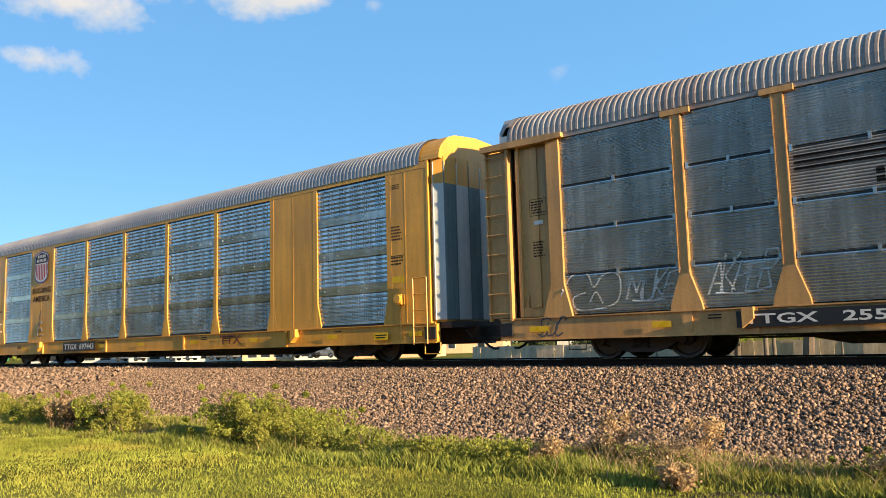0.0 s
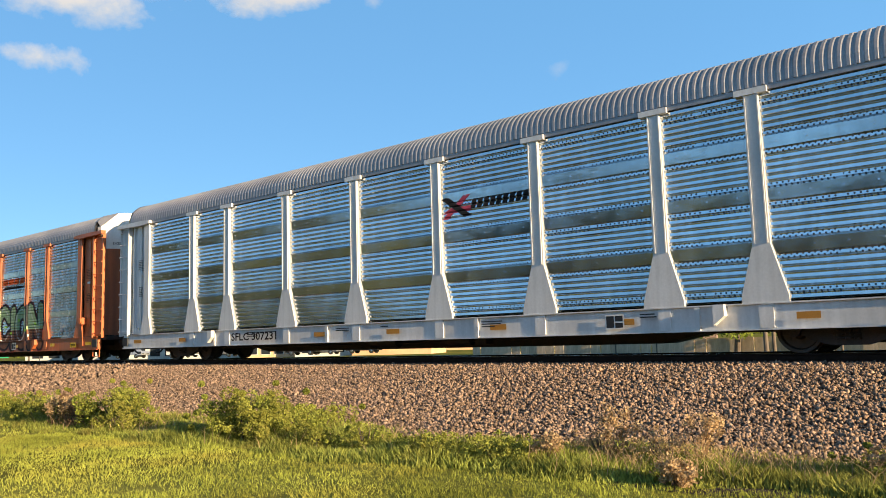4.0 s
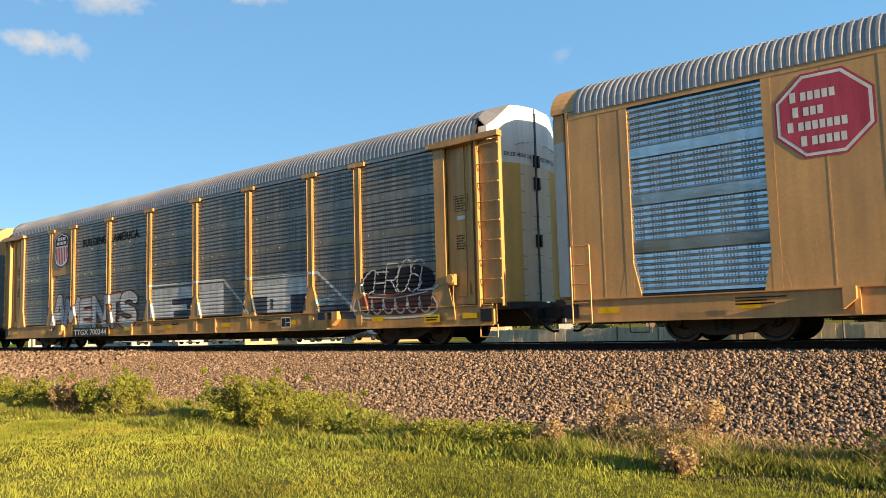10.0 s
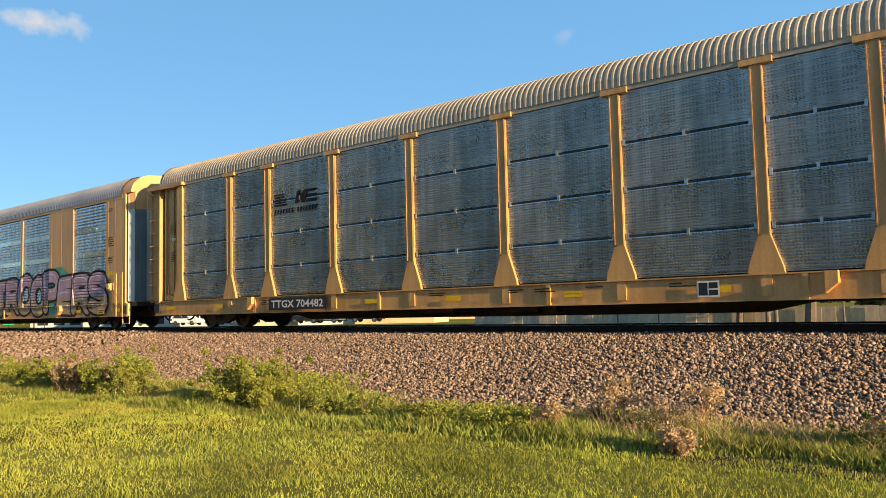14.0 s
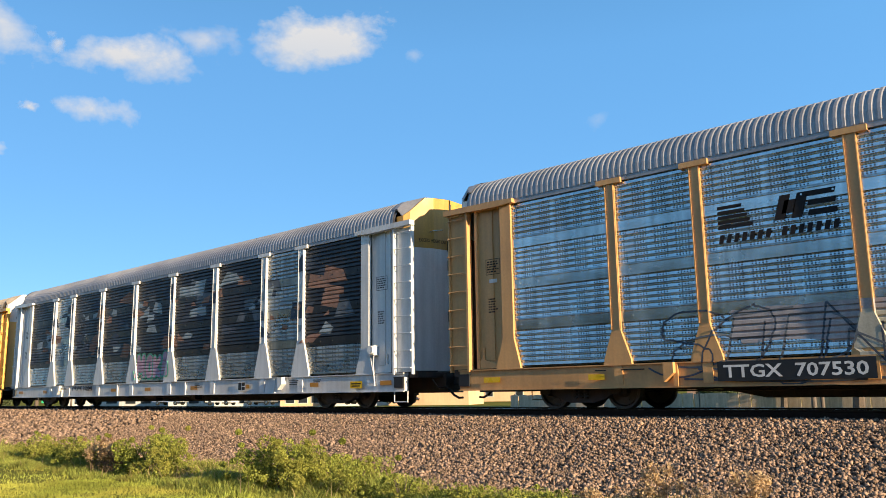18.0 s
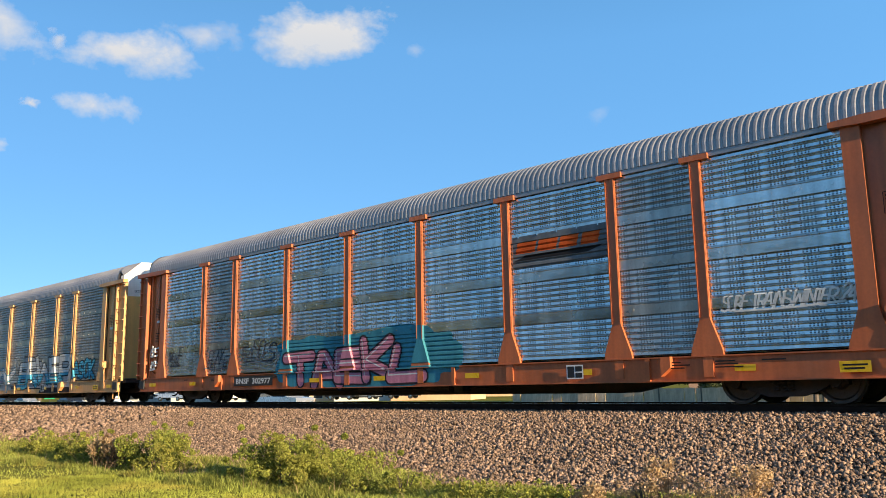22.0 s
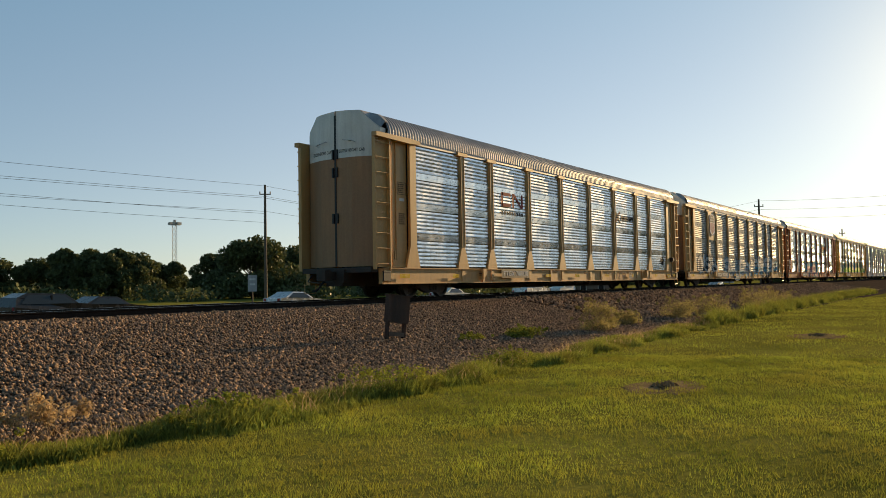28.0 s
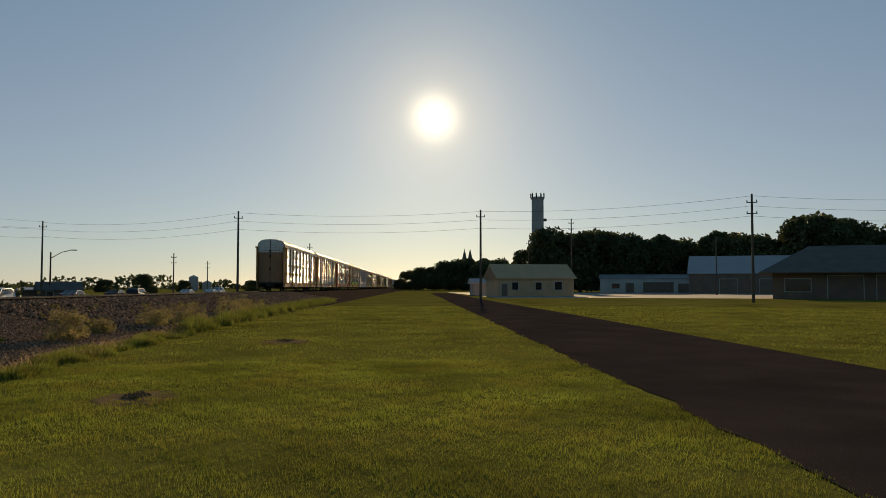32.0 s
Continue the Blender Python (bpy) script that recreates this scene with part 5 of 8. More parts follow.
    for m in ((Matrix(), mirror) if not slim else (mirror,)):
        for side in (Matrix(), TURN):
            if slim:
                ep = part("end_plate", END_PLATE, body, car, "", side @ m)
                part("end_post", END_POST, body, ep)
                part("end_header", END_HEADER, body, ep)
                part("ladder", LADDER_SHORT, body, car, "short painted ladder", side @ m)
                continue
            cp = part("corner_plate", CORNER_PLATE, body, car, "", side @ m)
            part("corner_rib", CORNER_RIB, body, cp)
            part("corner_edge", CORNER_EDGE, body, cp)
            part("kick_plate", KICK_PLATE, body, cp)
            part("ladder", LADDER, body, car, "painted end ladder with steel rungs", side @ m)
            part("top_beam", TOP_BEAM, body, car, "", side @ m)
    part("hand_brake", BRAKE, BLACK if seed == 17 else body, car, "hand brake box with chain")
    for x in (-8.05, 8.3):
        part("pull_lug", JACK, body, car, "", Matrix.Translation((x, 0, 0)))
    for x in (-10.4, 10.4):
        truck(car, x)
    # reflector plates and small stencils on the sill
    rects = [(-12.8, -12.3), (-9.9, -9.5), (-3.1, -2.65), (-0.3, 0.15), (3.0, 3.45), (6.2, 6.6), (9.7, 10.1), (12.72, 13.16)]
    for a, c in rects:
        shape_on(car, posts, [(a, 0.62), (c, 0.62), (c, 0.74), (a, 0.74)], REFLECT if paint != "white" else REFLECT_OLD, "reflector", 0.004, False)
    shape_on(car, posts, [(11.55, 0.55), (12.05, 0.55), (12.05, 0.74), (11.55, 0.74)], REFLECT, "notice_plate", 0.046, False, "small yellow notice plate")
    bars_on(car, posts, [(11.6, 12.0, 0.66, 0.69), (11.62, 11.95, 0.60, 0.63)], DARK_INK, "notice_lettering", 0.049, False)
    for m in (Matrix(), mirror):
        part("sill_pocket", Build().box(13.26, 13.585, FACE - 0.052, FACE - 0.003, 0.54, 0.80).box(13.24, 13.595, FACE - 0.058, FACE - 0.003, 0.80, 0.83), BLACK, car, "dark jacking pocket in the sill", m)
    if not slim:
        shape_on(car, posts, [(5.95, 0.54), (6.38, 0.54), (6.38, 0.84), (5.95, 0.84)], WHITE_INK, "data_plate", 0.006, False, "black and white data plate")
        bars_on(car, posts, [(5.98, 6.15, 0.57, 0.81), (6.18, 6.35, 0.70, 0.81), (6.18, 6.35, 0.57, 0.67)], BLACK, "data_field", 0.009, False)
    rows = []
    for i in range(7):
        x = r.uniform(-11, 11)
        for j in range(r.randint(1, 3)):
            rows.append((x, x + r.uniform(0.25, 0.6), 0.80 - j * 0.055, 0.825 - j * 0.055))
    bars_on(car, posts, rows, DARK_INK if paint != "white" else BLACK, "stencil", 0.047, False)
    if not slim:
        for e in (0, 1):
            x0 = 12.30 if e == 0 else -12.9
            bars_on(car, [], boxed(x0 + 0.16, x0 + 0.60, 3.18, 3.56) + small_print(x0 + 0.20, x0 + 0.56, 3.22, 3.52, 5, seed) + small_print(x0 + 0.22, x0 + 0.52, 2.25, 2.62, 6, seed + 40), DARK_INK, "stencil", -0.104, False)
            shape_on(car, [], [(x0 + 0.26, 2.98), (x0 + 0.50, 2.98), (x0 + 0.50, 3.07), (x0 + 0.26, 3.07)], WHITE_INK, "label_plate", -0.104, False, "small white label plate")
        for s in (1, -1):
            v, f = glyph_mesh("EXCESS HEIGHT CAR", 0.01)
            lo, hi = v.min(0), v.max(0)
            for e in (0, 180):
                me = bpy.data.meshes.new("crown_lettering")
                pts = []
                for p in v:
                    u, q = (p[0] - lo[0]) / (hi[0] - lo[0]), (p[1] - lo[1]) / (hi[1] - lo[1])
                    y = (-1.05 + 0.88 * u) if s == 1 else (0.15 + 0.88 * u)
                    x = float(np.interp(abs(y), [0.03, 0.62, 1.30, 1.43], [13.89, 13.86, 13.62, 13.50])) + 0.008
                    pts.append((x, y, 4.44 + 0.10 * q))
                me.from_pydata(pts, [], f)
                part("crown_lettering", me, DARK_INK, car, "", pose(0, 0, 0, 0, 0, e))
    else:
        bars_on(car, [], small_print(12.15, 12.58, 3.05, 3.45, 5, seed) + small_print(12.13, 12.6, 2.42, 2.66, 3, seed + 9) + [(12.13, 12.6, 2.66, 2.675)] + small_print(12.2, 12.5, 4.38, 4.52, 3, seed + 5), DARK_INK, "stencil", -0.038, False)
        shape_on(car, [], [(12.15, 1.98), (12.58, 1.98), (12.58, 2.14), (12.15, 2.14)], REFLECT, "notice_plate", -0.038, False, "small yellow notice plate")
    return car, posts


def up_panel(car, posts):
    """Painted plate with a shield in the second bay from the rear."""
    shape_on(car, [], [(-9.05, 2.95), (-7.37, 2.95), (-7.37, 4.78), (-9.05, 4.78)], PAINT["yellow"], "emblem_plate", -0.028, False, "flat yellow emblem plate")
    shield(car, [], -8.85, -7.57, 3.25, 4.7, False)


train = []


def add_car(made):
    train.append(made[0])
    return made


A = "ribbed"
# 0
c, p = add_car(autorack("grimy yellow autorack with dark ribbed sides and rusting roof", A, "yellow", "fine", "rusty", seed=1, style="fine"))
number(c, p, "TTGX   255518", -8.1, -5.0, 0.62, 0.80)
shape_on(c, p, [(-7.12, 2.84), (-4.47, 2.84), (-4.47, 3.70), (-7.12, 3.70)], SPRAY["worn"], "logo_field", 0.004, True, "greyed plain panel behind the emblem")
bars_on(c, p, [(-7.05, -5.55 + 0.1 * i, 3.30 + 0.11 * i, 3.355 + 0.11 * i) for i in range(3)], DARK_INK, "logo_mark", 0.008)
shape_on(c, p, [(-5.6, 3.2), (-4.9, 3.2), (-5.1, 3.68), (-5.4, 3.68)], DARK_INK, "logo_block", 0.009)
bars_on(c, p, [(-5.75 + i * 0.2, -5.62 + i * 0.2, z, z + 0.11) for i in range(6) for z in (2.9, 3.05)], DARK_INK, "logo_lettering", 0.008)
spray(c, p, [bent(q) for q in ([(-11.95, 1.35), (-11.75, 1.75), (-11.35, 1.8), (-11.2, 1.5), (-10.95, 1.75), (-10.6, 1.7), (-10.65, 1.2), (-11.1, 1.05), (-11.6, 1.05), (-11.7, 1.3), (-11.4, 1.4)], [(-11.3, 1.2), (-11.15, 1.4), (-11.0, 1.15)])], 0.016, "white", 0.0095, "graffiti", "thin white sprayed bubble tag")
graffiti(c, p, "MUKF", -10.45, -9.32, 1.2, 1.7, [(0.0, "white")], 3)
graffiti(c, p, "AKHER", -8.75, -7.45, 1.25, 1.85, [(0.0, "white")], 4)
graffiti(c, p, "SUC", -12.6, -11.9, 0.5, 0.85, [(0.0, "slate")], 5)
# 1
c, p = add_car(autorack("bright yellow flush-sided autorack with galvanised panels and shield emblem", "flush", "bright", "galv", "galv", seed=2, style="flat"))
shield(c, [], -8.85, -7.5, 3.38, 4.78, False)
text_on(c, [], "BUILDING", -9.05, -7.35, 2.98, 3.22, DARK_INK, "slogan", 0.02, 0, False, -0.03)
text_on(c, [], "AMERICA", -9.0, -7.4, 2.62, 2.86, DARK_INK, "slogan", 0.02, 0, False, -0.03)
graffiti(c, [-8.21], "JWMSO", -8.9, -7.4, 1.3, 2.5, [(-0.004, "slate")], 7, 1.4)
number(c, p, "TTGX  697443", -5.8, -3.4, 0.58, 0.80)
sill_mark(c, p, 4.7)
text_on(c, [], "UP", -12.62, -12.44, 2.46, 2.56, DARK_INK, "stencil", 0.02, 0, False, -0.038)
text_on(c, [], "697443", -12.62, -12.16, 2.32, 2.42, DARK_INK, "stencil", 0.02, 0, False, -0.038)
graffiti(c, [-12.3], "EIO", -12.7, -12.0, 1.45, 1.85, [(0.0, "white")], 8)
# 2
c, p = add_car(autorack("yellow autorack with dulled ribbed sides and white sprayed outlines", A, "yellow", "mid", "galv", seed=3, style="flat"))
sill_mark(c, p, 4.6)
number(c, p, "TTGX 704868", -7.0, -4.6, 0.62, 0.82)
for pts, k in (([(5.05, 3.72), (6.15, 3.80), (5.75, 3.1), (5.7, 2.4), (5.15, 2.4), (5.2, 3.0)], "faded"), ([(2.6, 1.35), (3.35, 1.35), (3.3, 3.05), (2.55, 3.0)], "faded"), ([(3.4, 2.1), (4.15, 2.1), (4.15, 3.3), (3.4, 3.2)], "worn"),
               ([(7.4, 1.6), (8.95, 1.6), (8.95, 2.9), (7.9, 2.85), (7.45, 2.4)], "faded"), ([(7.45, 2.85), (7.95, 2.9), (7.9, 3.6), (7.5, 3.5)], "worn"), ([(-1.2, 1.5), (1.1, 1.5), (1.1, 2.85), (0.3, 2.75), (0.3, 2.2), (-1.2, 2.3)], "worn"), ([(0.1, 2.4), (1.15, 2.4), (1.15, 1.95), (0.1, 1.95)], "faded"),
               ([(-3.9, 1.3), (-1.7, 1.3), (-1.9, 2.5), (-3.6, 2.6)], "worn"), ([(9.4, 1.95), (10.2, 1.95), (10.2, 2.85), (9.4, 2.9)], "worn"), ([(4.55, 1.2), (5.3, 1.2), (5.2, 1.9), (4.55, 1.8)], "faded")):
    shape_on(c, p, pts, SPRAY[k], "graffiti_ghost", 0.0042, True, "large ghost of painted-over pale graffiti")
graffiti(c, p, "SKARSE", 2.0, 6.3, 0.95, 1.75, [(0.0, "rose")], 11, 1.4)
spray(c, p, [bent(q) for q in [[(7.13, 0.79), (7.19, 1.33), (7.4, 1.44), (7.57, 1.78), (7.89, 1.74), (8, 1.43), (8.24, 1.49), (8.3, 1.7), (8.98, 1.67), (9.15, 1.41), (9.24, 1.74), (9.37, 1.63), (9.43, 1.39), (9.51, 1.61), (9.64, 1.48), (9.68, 1.21), (9.91, 1.04), (10.12, 1.08), (9.92, 1.45), (9.98, 1.65), (10.24, 1.61), (10.31, 1.23), (10.61, 1.35), (10.97, 1.28), (11.19, 1.02), (11.14, 0.8)], [(7.13, 0.88), (7.89, 0.58), (8.44, 0.64), (8.57, 0.93), (8.33, 1.19), (7.98, 1.18), (7.89, 0.88), (8.22, 0.64)], [(8.93, 0.78), (9.2, 0.52), (9.46, 0.6), (9.77, 0.53), (10.08, 0.72), (10.04, 1.03), (9.66, 1.13), (9.73, 0.82)], [(10.3, 0.64), (10.61, 0.48), (10.94, 0.64)], [(8.33, 1.65), (8.33, 1.22), (8.79, 1.02), (8.96, 1.43), (8.68, 1.62), (8.68, 1.21)], [(9.26, 1.4), (9.3, 0.69), (9.57, 0.75), (9.46, 1.3)], [(11.23, 0.95), (11.32, 1.26), (11.59, 1.27), (11.82, 1.08), (11.8, 0.91), (11.25, 0.92)]]], 0.033, "white", 0.0095, "graffiti", "white sprayed bubble letter outlines")
# 3
c, p = add_car(autorack("clean white autorack with bright perforated galvanised panels", A, "white", "round", "galv", "yellow", seed=4))
number(c, p, "SFLC 307231", -6.9, -4.7, 0.58, 0.82, False)
bars_on(c, p, [(1.62, 2.42, 3.45, 3.58)], SPRAY["rose"], "cross_emblem", 0.006, True, 2.0)
shape_on(c, p, [(1.6, 3.32), (1.8, 3.32), (2.5, 3.85), (2.3, 3.85)], SPRAY["rose"], "cross_emblem", 0.007, True, "red crossed emblem")
shape_on(c, p, [(1.6, 3.82), (1.8, 3.86), (2.5, 3.36), (2.3, 3.32)], DARK_INK, "cross_emblem", 0.009)
bars_on(c, p, [(2.5 + i * 0.185, 2.63 + i * 0.185, 3.5, 3.72) for i in range(9)], DARK_INK, "lettering", 0.008, True, 0.25)
# 4
c, p = add_car(autorack("faded orange autorack with dark ribbed sides covered in graffiti", A, "orange", "galv", "galv", seed=5))
number(c, p, "TTGX 952134", -7.0, -4.6, 0.60, 0.80, False, WHITE_INK)
shape_on(c, p, blob_outline(-10.6, -1.5, 0.75, 1.95, 12, 80, 0.14), SPRAY["teal"], "graffiti_cloud", 0.003)
graffiti(c, p, "DRMPR2SK", -10.1, -3.1, 0.55, 1.75, [(0.055, "black"), (0.0, "pale")], 12, 0.9, label="silver and teal sprayed letters with black outlines", weight=0.105, overlap=1.3)
for r, k, z in ((0.24, "black", 0.0085), (0.17, "pale", 0.0107)):
    spray(c, p, [bent([(-4.3, 0.72), (-3.4, 0.72), (-2.6, 1.1), (-1.85, 1.75)])], r, k, z, "graffiti", thin=0.75)
graffiti(c, p, "CPUM", -11.6, -10.5, 1.0, 1.5, [(0.07, "teal"), (0.0, "pale")], 70, 0.8, weight=0.06)
graffiti(c, p, "KROPE 19", -3.6, -2.2, 1.85, 2.1, [(0.0, "black")], 71)
graffiti(c, p, "LOS", -2.3, -1.7, 0.68, 0.85, [(0.0, "slate")], 72)
for lo, hi, word, sd in ((0.46, 1.25, "OOOO", 13), (1.0, 1.98, "IMEKR", 14)):
    graffiti(c, p, word, -1.75 if sd == 13 else -1.6, 2.9 if sd == 13 else 3.3, lo, hi, [(0.035, "white"), (0.0, "slate")], sd, 0.6, weight=0.24, overlap=1.35, label="dark bubble letters with thin white outlines")
shape_on(c, p, blob_outline(2.0, 3.15, 1.15, 1.85, 17, 36, 0.1), SPRAY["blue"], "graffiti_cloud", 0.030)
spray(c, p, [bent(q) for q in ([(1.95, 1.3), (2.05, 1.85), (2.6, 1.9), (3.2, 1.85), (3.25, 1.4), (2.9, 1.15)], [(2.5, 1.85), (2.45, 1.3), (2.2, 0.9)], [(-0.3, 1.6), (0.0, 1.3), (0.3, 1.55)], [(0.9, 1.7), (0.7, 1.45), (1.0, 1.25)])], 0.02, "white", 0.032)
spray(c, p, letter_paths("CION", 4.25, 8.75, 0.55, 2.4, 0.24, 14, 0.5, 1.2), 0.36, "maroon", 0.0065, "graffiti_cloud")
graffiti(c, p, "CION", 4.25, 8.75, 0.55, 2.4, [(0.055, "black"), (0.0, "moss")], 14, 0.5, label="rounded green and brown sprayed letters with black outline", fade=(0.45, "umber"), weight=0.13, overlap=1.2, shine="white")
bars_on(c, p, [(5.0, 5.2, 1.5, 1.6), (6.4, 6.6, 1.75, 1.85), (7.2, 7.4, 1.3, 1.4), (8.0, 8.2, 1.55, 1.65), (5.6, 5.8, 1.2, 1.3)], SPRAY["lime"], "graffiti_stroke", 0.026)
bars_on(c, p, [(4.6, 5.15, 3.4, 3.66), (5.22, 5.75, 3.4, 3.66), (5.82, 6.3, 3.4, 3.66), (6.4, 6.85, 3.4, 3.66)], SPRAY["flame"], "faded_logo", 0.007, True, 0.3)
shape_on(c, p, [(4.55, 3.2), (6.6, 3.22), (7.0, 3.3), (4.9, 3.34)], DARK_INK, "logo_swoosh", 0.007)
graffiti(c, [-12.5], "UCOS", -12.85, -12.3, 2.4, 2.75, [(0.01, "white")], 15)
graffiti(c, p, "CHOICA", 3.3, 4.3, 0.62, 0.82, [(0.01, "white")], 16, 0.2)
graffiti(c, p, "MESOTWL", 10.3, 11.9, 0.98, 1.4, [(0.0, "white")], 17)
# 5
c, p = add_car(autorack("yellow autorack with grey ribbed sides, shield emblem and blue graffiti", A, "yellow", "mid", "galv", seed=6))
up_panel(c, p)
text_on(c, p, "BUILDING", -6.5, -4.6, 3.98, 4.3, DARK_INK, "slogan", 0.03, 0, False, -0.058)
text_on(c, p, "AMERICA", -4.1, -2.2, 3.98, 4.3, DARK_INK, "slogan", 0.03, 0, False, -0.058)
shape_on(c, p, skyline(-8.3, -0.6, 0.7, 2.35, 81, 15, True), SPRAY["mauve"], "graffiti_cloud", 0.003)
shape_on(c, p, skyline(-7.7, -1.2, 0.66, 2.55, 18, 9, True, 0.05), SPRAY["pink"], "graffiti_cloud", 0.0045)
shape_on(c, p, skyline(-7.7, -1.2, 0.66, 2.55, 18, 9, True), SPRAY["sky"], "graffiti_cloud", 0.0065)
graffiti(c, p, "ARTK", -7.2, -1.5, 0.8, 2.3, [(0.065, "white"), (0.045, "pink"), (0.0, "pale")], 18, 0.9, fade=(0.5, "sky"), label="pale blue and pink sprayed letters", weight=0.12, overlap=1.25)
bars_on(c, p, [(-6.6, -6.3, 1.1, 1.2), (-5.2, -4.8, 1.9, 2.0), (-3.9, -3.6, 0.9, 1.0), (-2.6, -2.2, 1.4, 1.5), (-4.6, -4.3, 1.3, 1.38)], SPRAY["mint"], "graffiti_stroke", 0.026, True, 2.0)
graffiti(c, p, "BOAKS", 2.0, 9.6, 0.48, 2.85, [(0.035, "blue"), (0.0, "pale")], 19, 0.45, label="tall silver sprayed letters with blue outline", weight=0.125, overlap=1.16)
number(c, p, "TTGX 700383", -6.8, -4.4, 0.52, 0.70)
graffiti(c, p, "PSKE", -0.9, 0.35, 1.55, 1.95, [(-0.012, "black")], 61, 1.4)
graffiti(c, p, "IWICK", 0.2, 1.35, 1.75, 2.25, [(-0.012, "silver")], 62, 1.4)
graffiti(c, p, "SOREUS", 10.0, 11.7, 1.55, 1.8, [(0.0, "silver")], 20)
graffiti(c, p, "MONSTER", 9.8, 11.75, 1.3, 1.55, [(0.0, "silver")], 60)
sill_mark(c, p, 5.0)
# 6
c, p = add_car(autorack("browned yellow flush-sided autorack with crimson octagon emblems", "flush", "brown", "clean", "galv", seed=7, style="flat"))
sill_mark(c, p, 4.7)
OCT = []
for row, (start, letters, z) in enumerate(((0.17, 6, 0.68), (0.19, 4, 0.50), (0.13, 8, 0.33), (0.26, 6, 0.15))):
    OCT.append((start, start + 0.06, z - 0.005, z + 0.115))
    OCT += [(start + 0.11 + i * 0.072, start + 0.165 + i * 0.072, z, z + 0.10) for i in range(letters - 1)]
octagon(c, [], -9.05, -7.4, 3.2, 4.72, OCT)
octagon(c, [], 7.45, 9.0, 3.2, 4.76, OCT)
number(c, p, "TTGX  692931", -6.0, -3.6, 0.57, 0.80)
shape_on(c, p, blob_outline(8.45, 11.5, 0.50, 0.86, 211, 50, 0.12), SPRAY["white"], "graffiti_cloud", 0.004, True, "pale sprayed smear running over the sill")
shape_on(c, p, blob_outline(9.3, 10.3, 0.95, 1.42, 212, 40, 0.12), SPRAY["pale_blue"], "graffiti_cloud", 0.004)
graffiti(c, p, "MOR", 8.75, 11.6, 0.62, 1.68, [(0.0, "slate")], 21, 0.8, weight=0.05, label="thin dark sprayed bubble outlines over a pale smear")
spray(c, p, [[(1.3, 1.95), (1.75, 1.98), (1.6, 1.5), (1.75, 0.7), (1.3, 0.62)], [(1.35, 1.75), (1.4, 1.0), (1.75, 0.9)], [(1.75, 1.7), (2.5, 1.6), (2.4, 1.35), (1.3, 0.5)], [(1.5, 0.75), (2.2, 0.9), (1.8, 0.5)], [(1.7, 1.35), (2.2, 1.3), (1.9, 1.05)], [(1.6, 0.45), (2.2, 0.62), (2.7, 0.42), (2.9, 0.55), (2.5, 0.95), (2.1, 0.9)]], 0.022, "black", 0.0095, "graffiti", "thin angular black sprayed tag")
# 7
c, p = add_car(autorack("yellow autorack with sooty ribbed sides, shield emblem and sprayed blocks", A, "yellow", "dark", "galv", seed=8))
up_panel(c, p)
text_on(c, p, "BUILDING", -6.5, -4.6, 3.93, 4.25, DARK_INK, "slogan", 0.03, 0, False, -0.058)
text_on(c, p, "AMERICA", -4.1, -2.2, 3.93, 4.25, DARK_INK, "slogan", 0.03, 0, False, -0.058)
graffiti(c, p, "AMENTS", -9.0, -2.4, 0.7, 2.0, [(0.045, "brick"), (0.0, "pale")], 23, 0.6, label="silver sprayed letters with brown outline", weight=0.12, overlap=1.2, shine="white")
number(c, p, "TTGX 700344", -6.9, -4.3, 0.50, 0.72)
for a, d, e, f in ((-1.3, 1.25, 1.03, 2.0), (1.62, 3.0, 1.03, 2.02), (4.52, 7.05, 1.0, 1.96)):
    shape_on(c, p, [(a, e), (d, e), (d, f), (a, f)], SPRAY["white"], "graffiti_block", 0.006, True, "pale sprayed block")
for q in ((0.0, 1.25, 1.42, 1.62), (0.9, 1.25, 1.25, 1.42), (0.1, 1.25, 1.03, 1.22), (4.52, 5.2, 1.0, 1.48), (6.3, 7.05, 1.0, 1.48), (5.35, 5.5, 1.1, 1.4)):
    bars_on(c, p, [q], SPRAY["slate"], "graffiti_stroke", 0.009)
shape_on(c, p, [(7.5, 0.72), (9.2, 0.72), (8.6, 1.12), (7.5, 1.12)], SPRAY["slate"], "graffiti_block", 0.006)
for line in (((-1.45, 0.75), (-1.45, 2.14), (3.0, 2.10), (4.4, 1.0)), ((4.2, 1.0), (4.1, 1.5), (4.15, 2.06), (7.5, 2.04), (9.3, 0.75))):
    for (x0, z0), (x1, z1) in zip(line, line[1:]):
        d = Vector((x1 - x0, z1 - z0)).normalized() * 0.038
        shape_on(c, p, [(x0 - d.y, z0 + d.x), (x0 + d.y, z0 - d.x), (x1 + d.y, z1 - d.x), (x1 - d.y, z1 + d.x)], SPRAY["white"], "graffiti_frame", 0.011)
graffiti(c, p, "WHO", 7.45, 8.2, 1.14, 1.38, [(-0.01, "sky")], 64, 0.8)
shape_on(c, p, blob_outline(9.25, 11.8, 1.30, 1.98, 47, 36, 0.10), SPRAY["black"], "graffiti_cloud", 0.004)
shape_on(c, p, blob_outline(9.2, 11.9, 0.78, 1.36, 48, 44, 0.07), SPRAY["brick"], "graffiti_cloud", 0.005)
graffiti(c, p, "CEROSL", 9.25, 11.85, 1.28, 1.98, [(0.0, "white")], 24, 0.7, weight=0.024, overlap=1.15, label="white sprayed bubble outlines over black and dark red")
